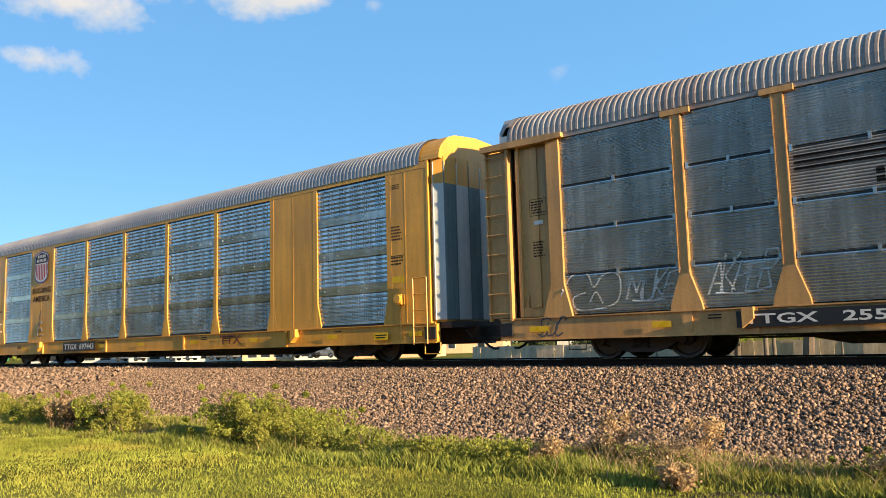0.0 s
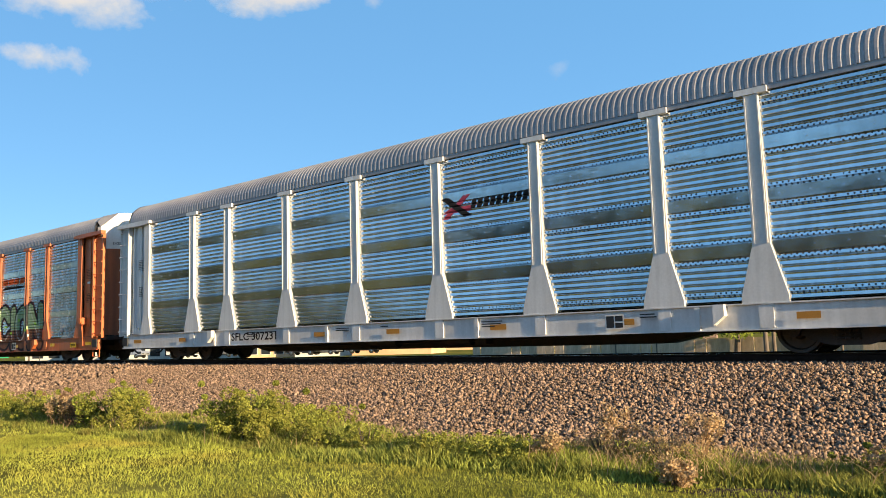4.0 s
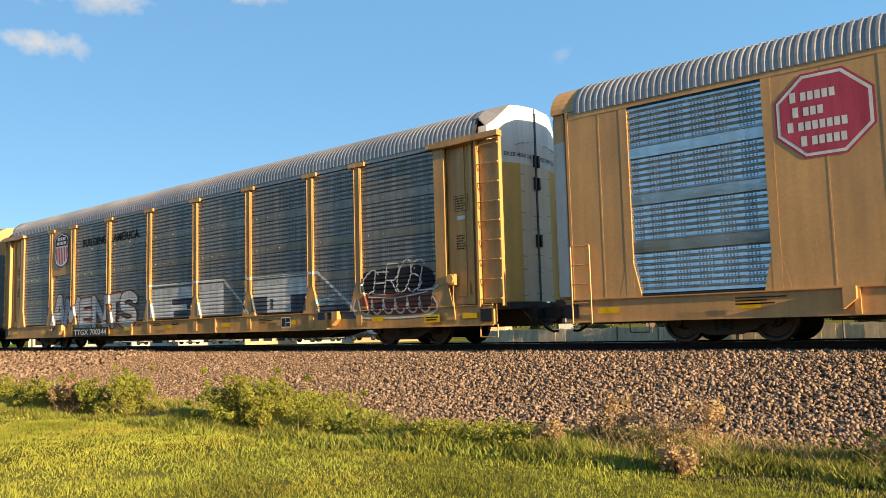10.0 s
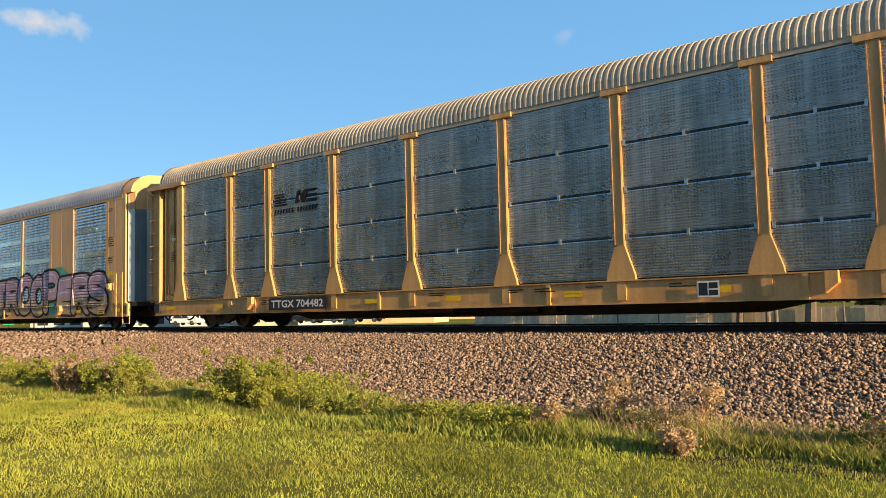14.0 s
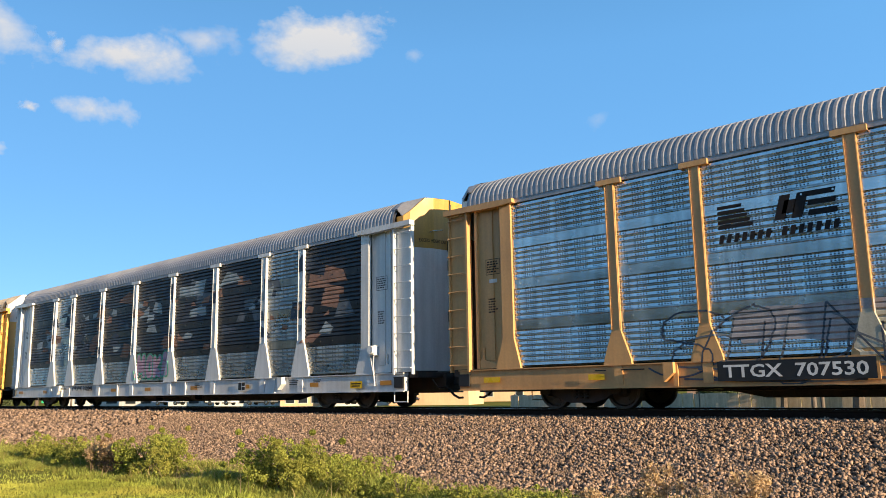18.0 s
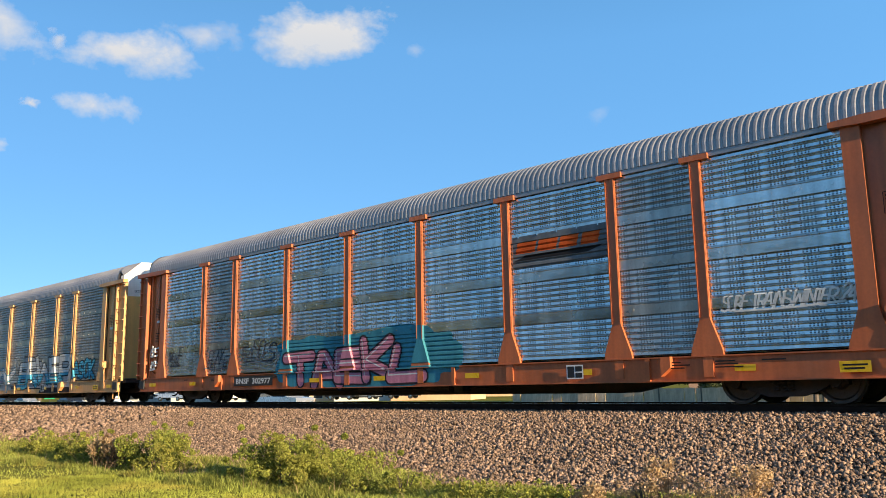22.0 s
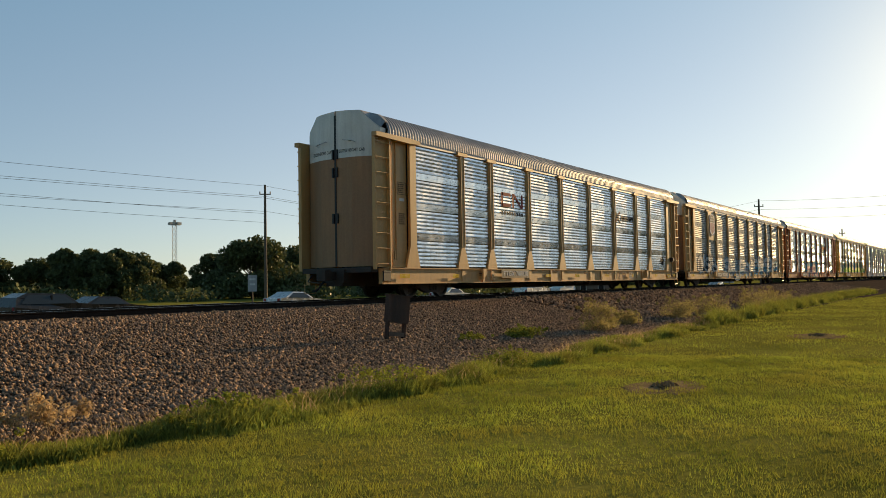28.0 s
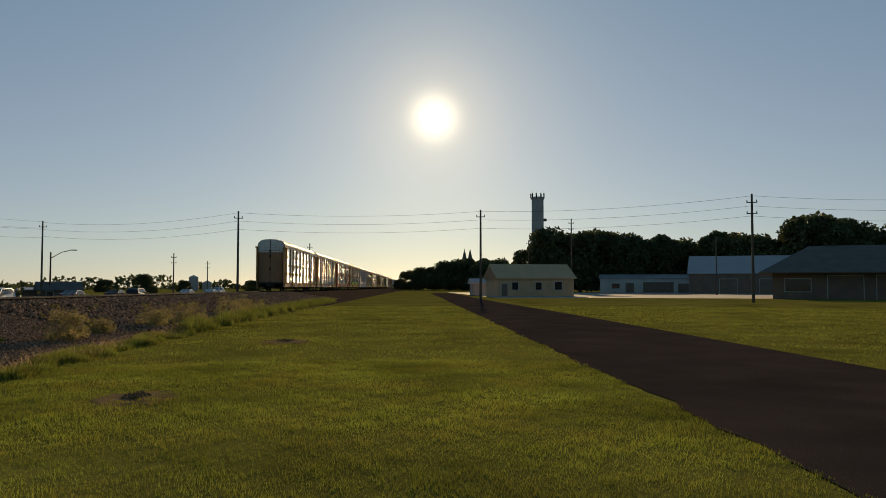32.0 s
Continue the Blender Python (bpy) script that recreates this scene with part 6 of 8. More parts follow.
spray(c, p, [bent([(9.2 + 0.42 * i, 1.2), (9.28 + 0.42 * i, 0.9), (9.45 + 0.42 * i, 0.82), (9.6 + 0.42 * i, 0.95), (9.62 + 0.42 * i, 1.22)]) for i in range(6)] + [bent([(9.1, 1.25), (9.0, 0.95), (9.2, 0.74), (10.4, 0.70), (11.6, 0.74), (11.95, 0.95), (11.75, 1.3), (12.0, 1.45)])], 0.024, "white", 0.0105, "graffiti_stroke")
# 8
c, p = add_car(autorack("browned yellow flush-sided autorack with galvanised panels and dark graffiti", "flush", "brown", "galv", "galv", seed=9, style="flat"))
sill_mark(c, p, 5.3)
speed_logo(c, p, -6.85, -4.6, 3.0, 3.9)
number(c, p, "TTGX  698132", -5.8, -3.5, 0.58, 0.80, False)
shape_on(c, p, blob_outline(7.0, 10.6, 0.58, 2.3, 8, 60, 0.08), SPRAY["navy"], "graffiti_cloud", 0.006)
graffiti(c, p, "ONB", 6.95, 10.7, 0.55, 2.38, [(0.03, "white"), (0.0, "navy")], 25, 0.4, label="rounded navy sprayed letters", weight=0.17, overlap=1.12)
graffiti(c, p, "CURES", -6.0, -3.0, 0.95, 1.9, [(0.0, "salmon")], 26, 0.6, weight=0.055)
graffiti(c, p, "FELTOW", -1.1, 5.3, 1.05, 2.2, [(0.02, "faint_green"), (0.0, "faint_green")], 27, 0.9, weight=0.05)
graffiti(c, [-8.2], "AKP", -9.0, -7.5, 0.95, 2.1, [(0.02, "sky")], 28, 0.9)
text_on(c, [], "FB-661", 12.15, 12.62, 1.72, 1.86, DARK_INK, "stencil", 0.02, 0, False, -0.03)
graffiti(c, p, "SOPTE", 5.6, 6.7, 1.55, 1.80, [(0.0, "slate")], 91, 1.0)
graffiti(c, p, "GNF", 10.7, 11.4, 1.85, 2.1, [(0.0, "slate")], 29)
# 9
c, p = add_car(autorack("yellow autorack with grey ribbed sides and pale roof", A, "yellow", "plain", "beige", seed=10, style="fine"))
speed_logo(c, p, -7.0, -4.9, 3.3, 3.95)
number(c, p, "TTGX 704482", -7.0, -4.7, 0.58, 0.80)
# 10
c, p = add_car(autorack("browned yellow flush-sided autorack with long pink and green graffiti", "flush", "brown", "galv", "galv", seed=11, style="flat"))
speed_logo(c, p, -6.8, -4.5, 2.95, 3.85)
for x0, x1, z1 in ((-12.0, -11.2, 1.3), (-9.0, -7.8, 2.0), (-6.6, -5.2, 2.0), (0.6, 2.4, 2.3), (7.0, 9.0, 2.45), (10.8, 12.2, 2.1)):
    shape_on(c, p, blob_outline(x0, x1, 0.56, z1, int(x1 * 7) + 90, 40, 0.12), SPRAY["mint"], "graffiti_cloud", 0.004)
for word, a, d, lo, hi, sd in (("FUCK", -11.5, -6.3, 0.6, 2.1, 30), ("STATE", -5.7, 1.35, 0.6, 2.2, 31), ("TROOPERS", 1.5, 12.0, 0.6, 2.25, 32)):
    graffiti(c, p, word, a, d, lo, hi, [(0.065, "black"), (0.0, "mauve")], sd, 0.5, label="rounded pink sprayed letters with black outline", fade=(0.40, "tan"), weight=0.145, overlap=1.25, shine="white")
number(c, p, "CTTX 691208", -5.9, -3.7, 0.62, 0.80, False)
# 11
c, p = add_car(autorack("yellow autorack with galvanised ribbed sides and teal graffiti", A, "brown", "galv", "galv", seed=12, style="flat"))
sill_mark(c, p, 5.0)
speed_logo(c, p, -6.9, -4.5, 3.1, 3.9)
for x0, x1, z1, k in ((2.7, 3.6, 1.85, 3), (3.3, 4.4, 2.1, 4), (6.2, 7.3, 2.25, 5), (9.15, 9.75, 2.2, 6), (5.0, 5.9, 1.95, 7)):
    shape_on(c, p, blob_outline(x0, x1, 1.15, z1, 300 + k, 40, 0.22), SPRAY["pale_blue"], "graffiti_cloud", 0.003)
graffiti(c, p, "RANGO", 3.75, 9.2, 0.6, 2.12, [(0.085, "white"), (0.07, "black"), (0.0, "teal")], 33, 0.5, label="rounded teal sprayed letters with black outline", fade=(0.38, "deep_teal"), weight=0.135, overlap=1.2)
graffiti(c, p, "PAISTER", 9.35, 10.9, 0.97, 1.3, [(0.0, "slate")], 66, 1.3)
text_on(c, [], "FB 659", 12.32, 12.8, 1.22, 1.36, DARK_INK, "stencil", 0.02, 0, False, -0.112)
shape_on(c, p, blob_outline(-4.6, -1.7, 0.75, 1.75, 71, 36, 0.16), SPRAY["cream"], "graffiti_cloud", 0.004)
shape_on(c, p, blob_outline(-6.8, -2.0, 1.2, 1.9, 73, 50, 0.22), SPRAY["faded"], "graffiti_cloud", 0.003)
graffiti(c, p, "SOUNHO", -8.4, -1.8, 0.62, 1.7, [(0.0, "slate")], 34, 1.2)
graffiti(c, p, "CEDNA", -8.0, -2.4, 0.8, 1.55, [(0.0, "smoke")], 74, 1.4)
graffiti(c, p, "Hunt", 10.7, 11.8, 1.3, 1.75, [(-0.005, "slate")], 35, 1.3)
graffiti(c, p, "CHEYO", 2.75, 3.6, 1.25, 1.7, [(0.0, "slate")], 36, 0.4)
number(c, p, "TTGX  707530", -6.9, -4.4, 0.60, 0.84)
text_on(c, [], "FB 659", 12.25, 12.62, 1.0, 1.1, DARK_INK, "stencil", 0.02, 0, False, -0.03)
# 12
odd = {}
c, p = add_car(autorack("white autorack with black and grey patchwork ribbed panels", A, "white", "black", "galv", "yellow", seed=13, odd={(i, 0): "mid" for i in range(9)} | {(1, 3): "mid", (1, 2): "mid", (1, 1): "mid", (7, 1): "mid", (7, 2): "mid", (7, 3): "mid"}))
number(c, p, "WRWK 300046", -6.7, -4.7, 0.70, 0.88, False)
r12 = random.Random(12)
for i in range(120):
    x, z, s = r12.uniform(-11.8, 11.6), r12.uniform(2.0, 4.4), r12.uniform(0.15, 0.62)
    k = r12.choice(["terra", "ash", "smoke", "terra", "slate", "ash", "slate"])
    pts = [(x + s * 1.3 * r12.uniform(-1, -0.4), z - s * 0.4 * r12.uniform(0.2, 1)), (x + s * r12.uniform(0.1, 1.2), z - s * 0.5 * r12.uniform(0.2, 1)), (x + s * r12.uniform(0.3, 1.2), z + s * 0.6 * r12.uniform(0.1, 1)), (x - s * r12.uniform(0.0, 1.0), z + s * 0.7 * r12.uniform(0.2, 1))]
    shape_on(c, p, [(min(max(a, -11.85), 11.85), min(b, 4.75)) for a, b in pts], SPRAY[k], "painted_patch", 0.004 + 0.0006 * (i % 7), True, "" if i else "rust and grey angular painted patches")
graffiti(c, p, "MOKA", -1.2, 1.35, 1.1, 1.95, [(0.09, "mint"), (0.0, "mauve")], 38, 0.8, weight=0.14)
graffiti(c, p, "WI", -9.0, -7.9, 2.1, 2.75, [(0.02, "white")], 39, 1.0)
# 13
c, p = add_car(autorack("yellow autorack with grey sides, beige roof and long green graffiti", A, "bright", "mid", "beige", seed=14, odd={(i, s): "galv" for i in (1, 7) for s in range(4)}))
sill_mark(c, p, 4.9)
bars_on(c, p, [(-6.55, -6.47, 3.05, 3.8), (-6.47, -6.3, 3.05, 3.12), (-6.47, -6.3, 3.73, 3.8), (-5.0, -4.92, 3.05, 3.8), (-5.17, -5.0, 3.05, 3.12), (-5.17, -5.0, 3.73, 3.8), (-6.2, -5.9, 3.25, 3.6), (-5.85, -5.6, 3.25, 3.6), (-5.55, -5.28, 3.25, 3.6)], DARK_INK, "logo_mark", 0.007)
number(c, p, "TTGX 964058 R1", -6.8, -3.8, 0.56, 0.80)
# stepped and peaked green letters with a white edge over a blue cloud
EDGE = [(-8.5, 1.3), (-8.25, 2.25), (-6.75, 2.12), (-6.45, 2.42), (-5.25, 2.40), (-5.2, 2.08), (-4.65, 2.03), (-4.35, 2.55), (-3.85, 2.82), (-3.35, 1.72), (-2.95, 2.03), (-2.15, 2.0), (-2.1, 2.34), (-1.05, 2.32), (-0.75, 2.0), (0.15, 2.0), (0.6, 1.4), (1.2, 1.35)]


def swollen(line, g, base=1.0):
    """A letter block's outline under an upper edge, grown by g on every side."""
    pts = []
    for i, (x, z) in enumerate(line):
        px, nx = line[max(i - 1, 0)], line[min(i + 1, len(line) - 1)]
        d = Vector((nx[0] - px[0], nx[1] - px[1])).normalized()
        pts.append((x - d.y * g, z + d.x * g))
    return [(line[-1][0] + 0.2 + g, base - g * 0.4), (line[-1][0] + 0.2 + g, pts[-1][1])] + pts[::-1] + [(line[0][0] - 0.6 - g, base - g * 0.4)]


def stroke(car, posts, x0, z0, x1, z1, w0, w1, colour, lift):
    d = Vector((x1 - x0, z1 - z0)).normalized()
    n = Vector((-d.y, d.x))
    shape_on(car, posts, [(x0 + n.x * w0, z0 + n.y * w0), (x0 - n.x * w0, z0 - n.y * w0), (x1 - n.x * w1, z1 - n.y * w1), (x1 + n.x * w1, z1 + n.y * w1)], SPRAY[colour], "graffiti_stroke", lift)


for x0, x1, z1 in ((-9.15, -8.2, 2.0), (-8.2, -7.6, 2.65), (-5.35, -4.55, 2.5), (-3.75, -2.0, 2.25), (-0.95, 0.9, 2.35), (0.35, 1.6, 1.95)):
    shape_on(c, p, blob_outline(x0, x1, 1.2, z1, int(x1 * 10) + 200, 30, 0.1), SPRAY["cyan"], "graffiti_cloud", 0.003)
for g, lift, k in ((0.125, 0.005, "white"), (0.03, 0.007, "maroon"), (-0.045, 0.009, "forest")):
    shape_on(c, p, swollen(EDGE, g), SPRAY[k], "graffiti_block", lift, True, "blocky dark green sprayed letters with white outline" if k == "forest" else "")
for x0, x1, h0, h1 in ((-9.0, -7.9, 1.2, 1.4), (-7.75, -6.3, 1.62, 1.68), (-6.2, -5.3, 1.55, 1.72), (-5.2, -4.2, 1.5, 1.62), (-4.1, -2.75, 1.55, 1.75), (-2.6, -1.75, 1.68, 1.55), (-1.65, -0.3, 1.45, 1.66), (-0.2, 1.25, 1.3, 1.25)):
    m = (x0 + x1) / 2
    shape_on(c, p, [(x0, 1.02), (x1, 1.02), (x1 + 0.04, h1), (m + 0.2, h1 - 0.12), (m, (h0 + h1) / 2 + 0.08), (m - 0.25, h0 - 0.08), (x0 - 0.03, h0)], SPRAY["lime"], "graffiti_fade", 0.011)
for q in ((-8.45, 1.45, -8.1, 1.6, 0.16, 0.10), (-7.1, 1.3, -6.3, 1.3, 0.05, 0.04), (-6.5, 1.6, -6.15, 1.03, 0.07, 0.04), (-5.25, 2.2, -5.6, 1.55, 0.10, 0.05), (-5.6, 1.55, -4.95, 1.5, 0.05, 0.06), (-5.55, 1.5, -5.25, 1.02, 0.04, 0.06), (-4.15, 1.75, -4.05, 1.5, 0.09, 0.07), (-4.2, 1.1, -3.5, 1.22, 0.10, 0.03), (-3.15, 1.75, -2.8, 1.4, 0.03, 0.08), (-2.8, 1.4, -2.95, 1.03, 0.08, 0.05), (-2.2, 1.55, -1.7, 1.6, 0.05, 0.06), (-1.7, 1.6, -1.9, 1.1, 0.07, 0.05), (-2.0, 2.2, -1.0, 2.2, 0.10, 0.08), (-0.15, 1.5, 0.6, 1.48, 0.10, 0.12), (-0.9, 1.25, -0.2, 1.06, 0.07, 0.05), (-0.2, 1.06, 0.0, 1.4, 0.05, 0.07)):
    stroke(c, p, *q, "maroon", 0.013)
graffiti(c, p, "MYZ", -0.75, -0.2, 1.72, 1.9, [(0.0, "white")], 46, 0.6)
EDGE = [(1.6, 1.3), (1.75, 2.28), (2.85, 2.42), (2.95, 2.3), (4.2, 2.38), (4.5, 2.54), (4.75, 2.5), (5.0, 2.2), (5.4, 2.55), (5.95, 2.6), (6.15, 2.42), (7.2, 2.42), (7.45, 2.62), (8.6, 2.66), (8.9, 2.3), (9.6, 2.25), (10.0, 1.4)]
for x0, x1, z1 in ((1.0, 2.2, 2.3), (2.7, 4.4, 2.62), (4.6, 5.6, 2.7), (5.8, 7.4, 2.75), (8.6, 10.2, 2.6)):
    shape_on(c, p, blob_outline(x0, x1, 1.2, z1, int(x1 * 10) + 300, 30, 0.1), SPRAY["cyan"], "graffiti_cloud", 0.003)
for g, lift, k in ((0.125, 0.005, "white"), (0.03, 0.007, "maroon"), (-0.045, 0.009, "forest")):
    shape_on(c, p, swollen(EDGE, g), SPRAY[k], "graffiti_block", lift)
for x0, x1, h0, h1 in ((1.3, 2.3, 1.5, 1.25), (2.4, 3.9, 1.55, 1.7), (4.0, 5.0, 1.75, 1.5), (5.1, 6.2, 1.5, 1.8), (6.3, 7.3, 1.7, 1.45), (7.4, 8.9, 1.35, 1.6), (9.0, 10.1, 1.5, 1.25)):
    m = (x0 + x1) / 2
    shape_on(c, p, [(x0, 1.02), (x1, 1.02), (x1 + 0.04, h1), (m + 0.2, h1 - 0.12), (m, (h0 + h1) / 2 + 0.08), (m - 0.25, h0 - 0.08), (x0 - 0.03, h0)], SPRAY["lime"], "graffiti_fade", 0.011)
for q in ((2.1, 1.9, 1.7, 1.4, 0.12, 0.05), (2.6, 1.6, 3.1, 1.1, 0.08, 0.03), (3.7, 1.4, 3.8, 1.05, 0.12, 0.04), (4.4, 1.9, 4.7, 1.2, 0.06, 0.09), (5.3, 1.7, 5.6, 1.05, 0.13, 0.04), (6.2, 2.2, 6.35, 1.1, 0.05, 0.08), (6.9, 1.25, 7.7, 1.75, 0.14, 0.05), (7.9, 1.5, 8.7, 1.15, 0.06, 0.16), (8.9, 2.0, 9.3, 1.3, 0.06, 0.1)):
    stroke(c, p, *q, "maroon", 0.013)
graffiti(c, p, "SUJO", -11.8, -9.3, 1.05, 1.8, [(0.16, "cyan"), (0.06, "white"), (0.0, "forest")], 43, 0.3, weight=0.2, overlap=1.25)
graffiti(c, p, "CWOD", 10.3, 11.9, 1.05, 1.8, [(0.17, "cyan"), (0.12, "white"), (0.07, "forest"), (0.0, "lime")], 44, 0.3, weight=0.05)
# 14
c, p = add_car(autorack("orange autorack with galvanised ribbed sides and teal and pink graffiti", A, "orange", "galv", "galv", seed=15, style="flat", odd={(i, s): "mid" for i in (1, 7) for s in range(4)}))
number(c, p, "BNSF  302977", -6.9, -5.0, 0.62, 0.80, True)
shape_on(c, p, blob_outline(-4.9, 2.75, 0.47, 2.0, 45, 70, 0.16), SPRAY["teal"], "graffiti_cloud", 0.0045)
graffiti(c, p, "TAEKL", -4.2, 1.6, 0.5, 1.68, [(0.05, "black"), (0.0, "pink")], 45, 1.0, label="pink sprayed letters on a teal cloud", weight=0.125, overlap=1.3, shine="white")
shape_on(c, p, [(4.52, 3.12), (7.08, 3.12), (7.08, 3.86), (4.52, 3.86)], SPRAY["smoke"], "logo_field", 0.004, True, "dark grey repainted patch behind the faded emblem")
bars_on(c, p, [(4.6, 5.15, 3.45, 3.72), (5.22, 5.75, 3.45, 3.72), (5.82, 6.3, 3.45, 3.72), (6.4, 6.85, 3.45, 3.72)], SPRAY["flame"], "faded_logo", 0.007, True, 0.3)
shape_on(c, p, [(4.55, 3.28), (6.6, 3.28), (7.0, 3.4), (4.9, 3.4)], DARK_INK, "logo_swoosh", 0.007)
graffiti(c, p, "SURF TRAINS WINTER 24", 9.5, 11.95, 1.75, 2.05, [(0.01, "white")], 46, 0.3)
graffiti(c, p, "MUKE", -11.6, -10.6, 1.35, 1.85, [(-0.014, "slate")], 47, 1.6)
graffiti(c, p, "RUNKE", -8.9, -7.5, 1.2, 1.75, [(-0.016, "slate")], 48, 1.6)
graffiti(c, p, "FASOES", -6.8, -4.9, 1.35, 1.95, [(-0.014, "slate")], 49, 1.6)
graffiti(c, [-12.6], "HIDE", -12.95, -12.35, 1.75, 2.1, [(0.02, "white")], 50, 0.8)
graffiti(c, [-12.6], "YOTSE", -12.95, -12.35, 1.25, 1.5, [(0.02, "white")], 51, 0.6)
# 15
c, p = add_car(autorack("yellow autorack with blackened ribbed sides and white and blue graffiti", A, "brown", "dark", "galv", seed=16))
up_panel(c, p)
number(c, p, "TTGX 987345", -7.4, -5.1, 0.60, 0.80, True)
shape_on(c, p, blob_outline(-11.4, -7.4, 0.9, 1.95, 52, 50, 0.12), SPRAY["slate"], "graffiti_cloud", 0.004)
graffiti(c, p, "OASTB", -11.3, -7.4, 0.85, 1.95, [(0.05, "black"), (0.0, "pale")], 52, 0.9, weight=0.10, overlap=1.2)
shape_on(c, p, skyline(-5.5, 2.3, 0.62, 1.95, 77, 14, True), SPRAY["ash"], "graffiti_cloud", 0.0035)
graffiti(c, p, "SMUPTY", -5.3, 2.2, 0.5, 1.75, [(0.075, "pale"), (0.05, "deep_teal"), (0.0, "white")], 53, 1.3, weight=0.11, overlap=1.45, fade=(0.42, "pale_blue"), shine="white", label="white and pale teal sprayed letters with ragged ends")
bars_on(c, p, [(-4.4, -4.1, 1.2, 1.3), (-2.9, -2.5, 0.8, 0.9), (-1.3, -1.0, 1.35, 1.45), (0.3, 0.6, 1.0, 1.1)], SPRAY["mauve"], "graffiti_stroke", 0.026, True, 2.0)
shape_on(c, p, skyline(2.9, 9.2, 0.7, 2.15, 54, 9, False, 0.05, 0.55), SPRAY["black"], "graffiti_cloud", 0.0045)
shape_on(c, p, skyline(2.9, 9.2, 0.7, 2.15, 54, 9, False, 0.0, 0.55), SPRAY["silver"], "graffiti_cloud", 0.0065)
graffiti(c, p, "BRWEP", 3.1, 9.0, 0.74, 1.95, [(0.04, "black"), (0.0, "white")], 54, 1.1, label="pale blue and white sprayed letters with black outlines", weight=0.13, overlap=1.3, fade=(0.5, "cyan"), shine="white")
shape_on(c, p, [(5.6, 0.46), (9.0, 0.46), (9.0, 0.80), (5.9, 0.80)], SPRAY["black"], "graffiti_block", 0.006, True, "blackened stretch of sill under the letters")
graffiti(c, p, "ASOK", 9.3, 11.4, 1.0, 1.8, [(0.06, "black"), (0.0, "cyan")], 55, 0.9)
graffiti(c, p, "RMS", 2.3, 2.95, 1.8, 2.2, [(0.0, "white")], 56, 0.6)
# 16
c, p = add_car(autorack("last car, yellow autorack with bright galvanised ribbed sides", A, "brown", "bright", "galv", seed=17, style="flat"))
sill_mark(c, p, 4.6)
RED = SPRAY["red"]
bars_on(c, p, [(-6.45, -6.33, 3.25, 3.78), (-6.40, -5.75, 3.25, 3.37), (-6.40, -5.75, 3.66, 3.78), (-5.62, -5.50, 3.25, 3.78), (-4.92, -4.80, 3.25, 3.78)], RED, "red_logo_stroke", -0.058, False)
shape_on(c, p, [(-5.6, 3.78), (-5.45, 3.78), (-4.82, 3.25), (-4.97, 3.25)], RED, "red_logo_slash", -0.056, False)
bars_on(c, p, [(-6.45 + i * 0.19, -6.33 + i * 0.19, 2.95, 3.08) for i in range(9)], DARK_INK, "lettering", -0.058, False)
shape_on(c, p, [(4.5, 3.22), (4.68, 3.22), (5.25, 3.8), (5.07, 3.8)], SPRAY["brick"], "cross_emblem", 0.007)
shape_on(c, p, [(4.5, 3.75), (4.68, 3.8), (5.25, 3.27), (5.07, 3.22)], DARK_INK, "cross_emblem", 0.009)
bars_on(c, p, [(5.25 + i * 0.185, 5.38 + i * 0.185, 3.38, 3.6) for i in range(9)], DARK_INK, "lettering", 0.008, True, 0.25)
number(c, p, "TTGX 708838", -6.6, -4.7, 0.66, 0.86)
graffiti(c, p, "MXW", 10.9, 11.5, 1.3, 1.7, [(0.02, "black")], 57, 1.2)


# ---- grass, weeds and bushes on the camera's side ----
def blades(name, x, y, z, tall, wide, material, label, category="grass", bend=0.35, lean=None, simple=False):
    """Thin bent blades, one triangle pair each."""
    n = len(x)
    a = rng.uniform(0, 6.283, n)
    h = tall * rng.uniform(0.6, 1.2, n)
    w = wide * rng.uniform(0.7, 1.3, n)
    b = bend * h * rng.uniform(0.2, 1.6, n)
    d = rng.uniform(0, 6.283, n) if lean is None else lean + rng.normal(0, 0.5, n)
    root = np.stack([x, y, z], -1)
    side = np.stack([np.cos(a), np.sin(a), 0 * a], -1) * w[:, None]
    tip = root + np.stack([np.cos(d) * b, np.sin(d) * b, h], -1)
    if simple:
        v = np.stack([root - side, root + side, tip], 1).reshape(-1, 3)
        return bulk(name, v, np.arange(3 * n).reshape(-1, 3), material, label, category)
    mid = root + np.stack([np.cos(d) * b * 0.35, np.sin(d) * b * 0.35, h * 0.55], -1)
    v = np.stack([root - side, root + side, mid + side * 0.7, mid - side * 0.7, tip], 1).reshape(-1, 3)
    k = (np.arange(n) * 5)[:, None]
    f = np.concatenate([k + np.array([[0, 1, 2]]), k + np.array([[0, 2, 3]]), k + np.array([[3, 2, 4]])])
    return bulk(name, v, f, material, label, category)


def patchy(x, y, s=0.6):
    return np.sin(x * s + 1.3 * np.sin(y * s * 0.8)) * np.sin(y * s * 1.3 + np.sin(x * s * 0.7))


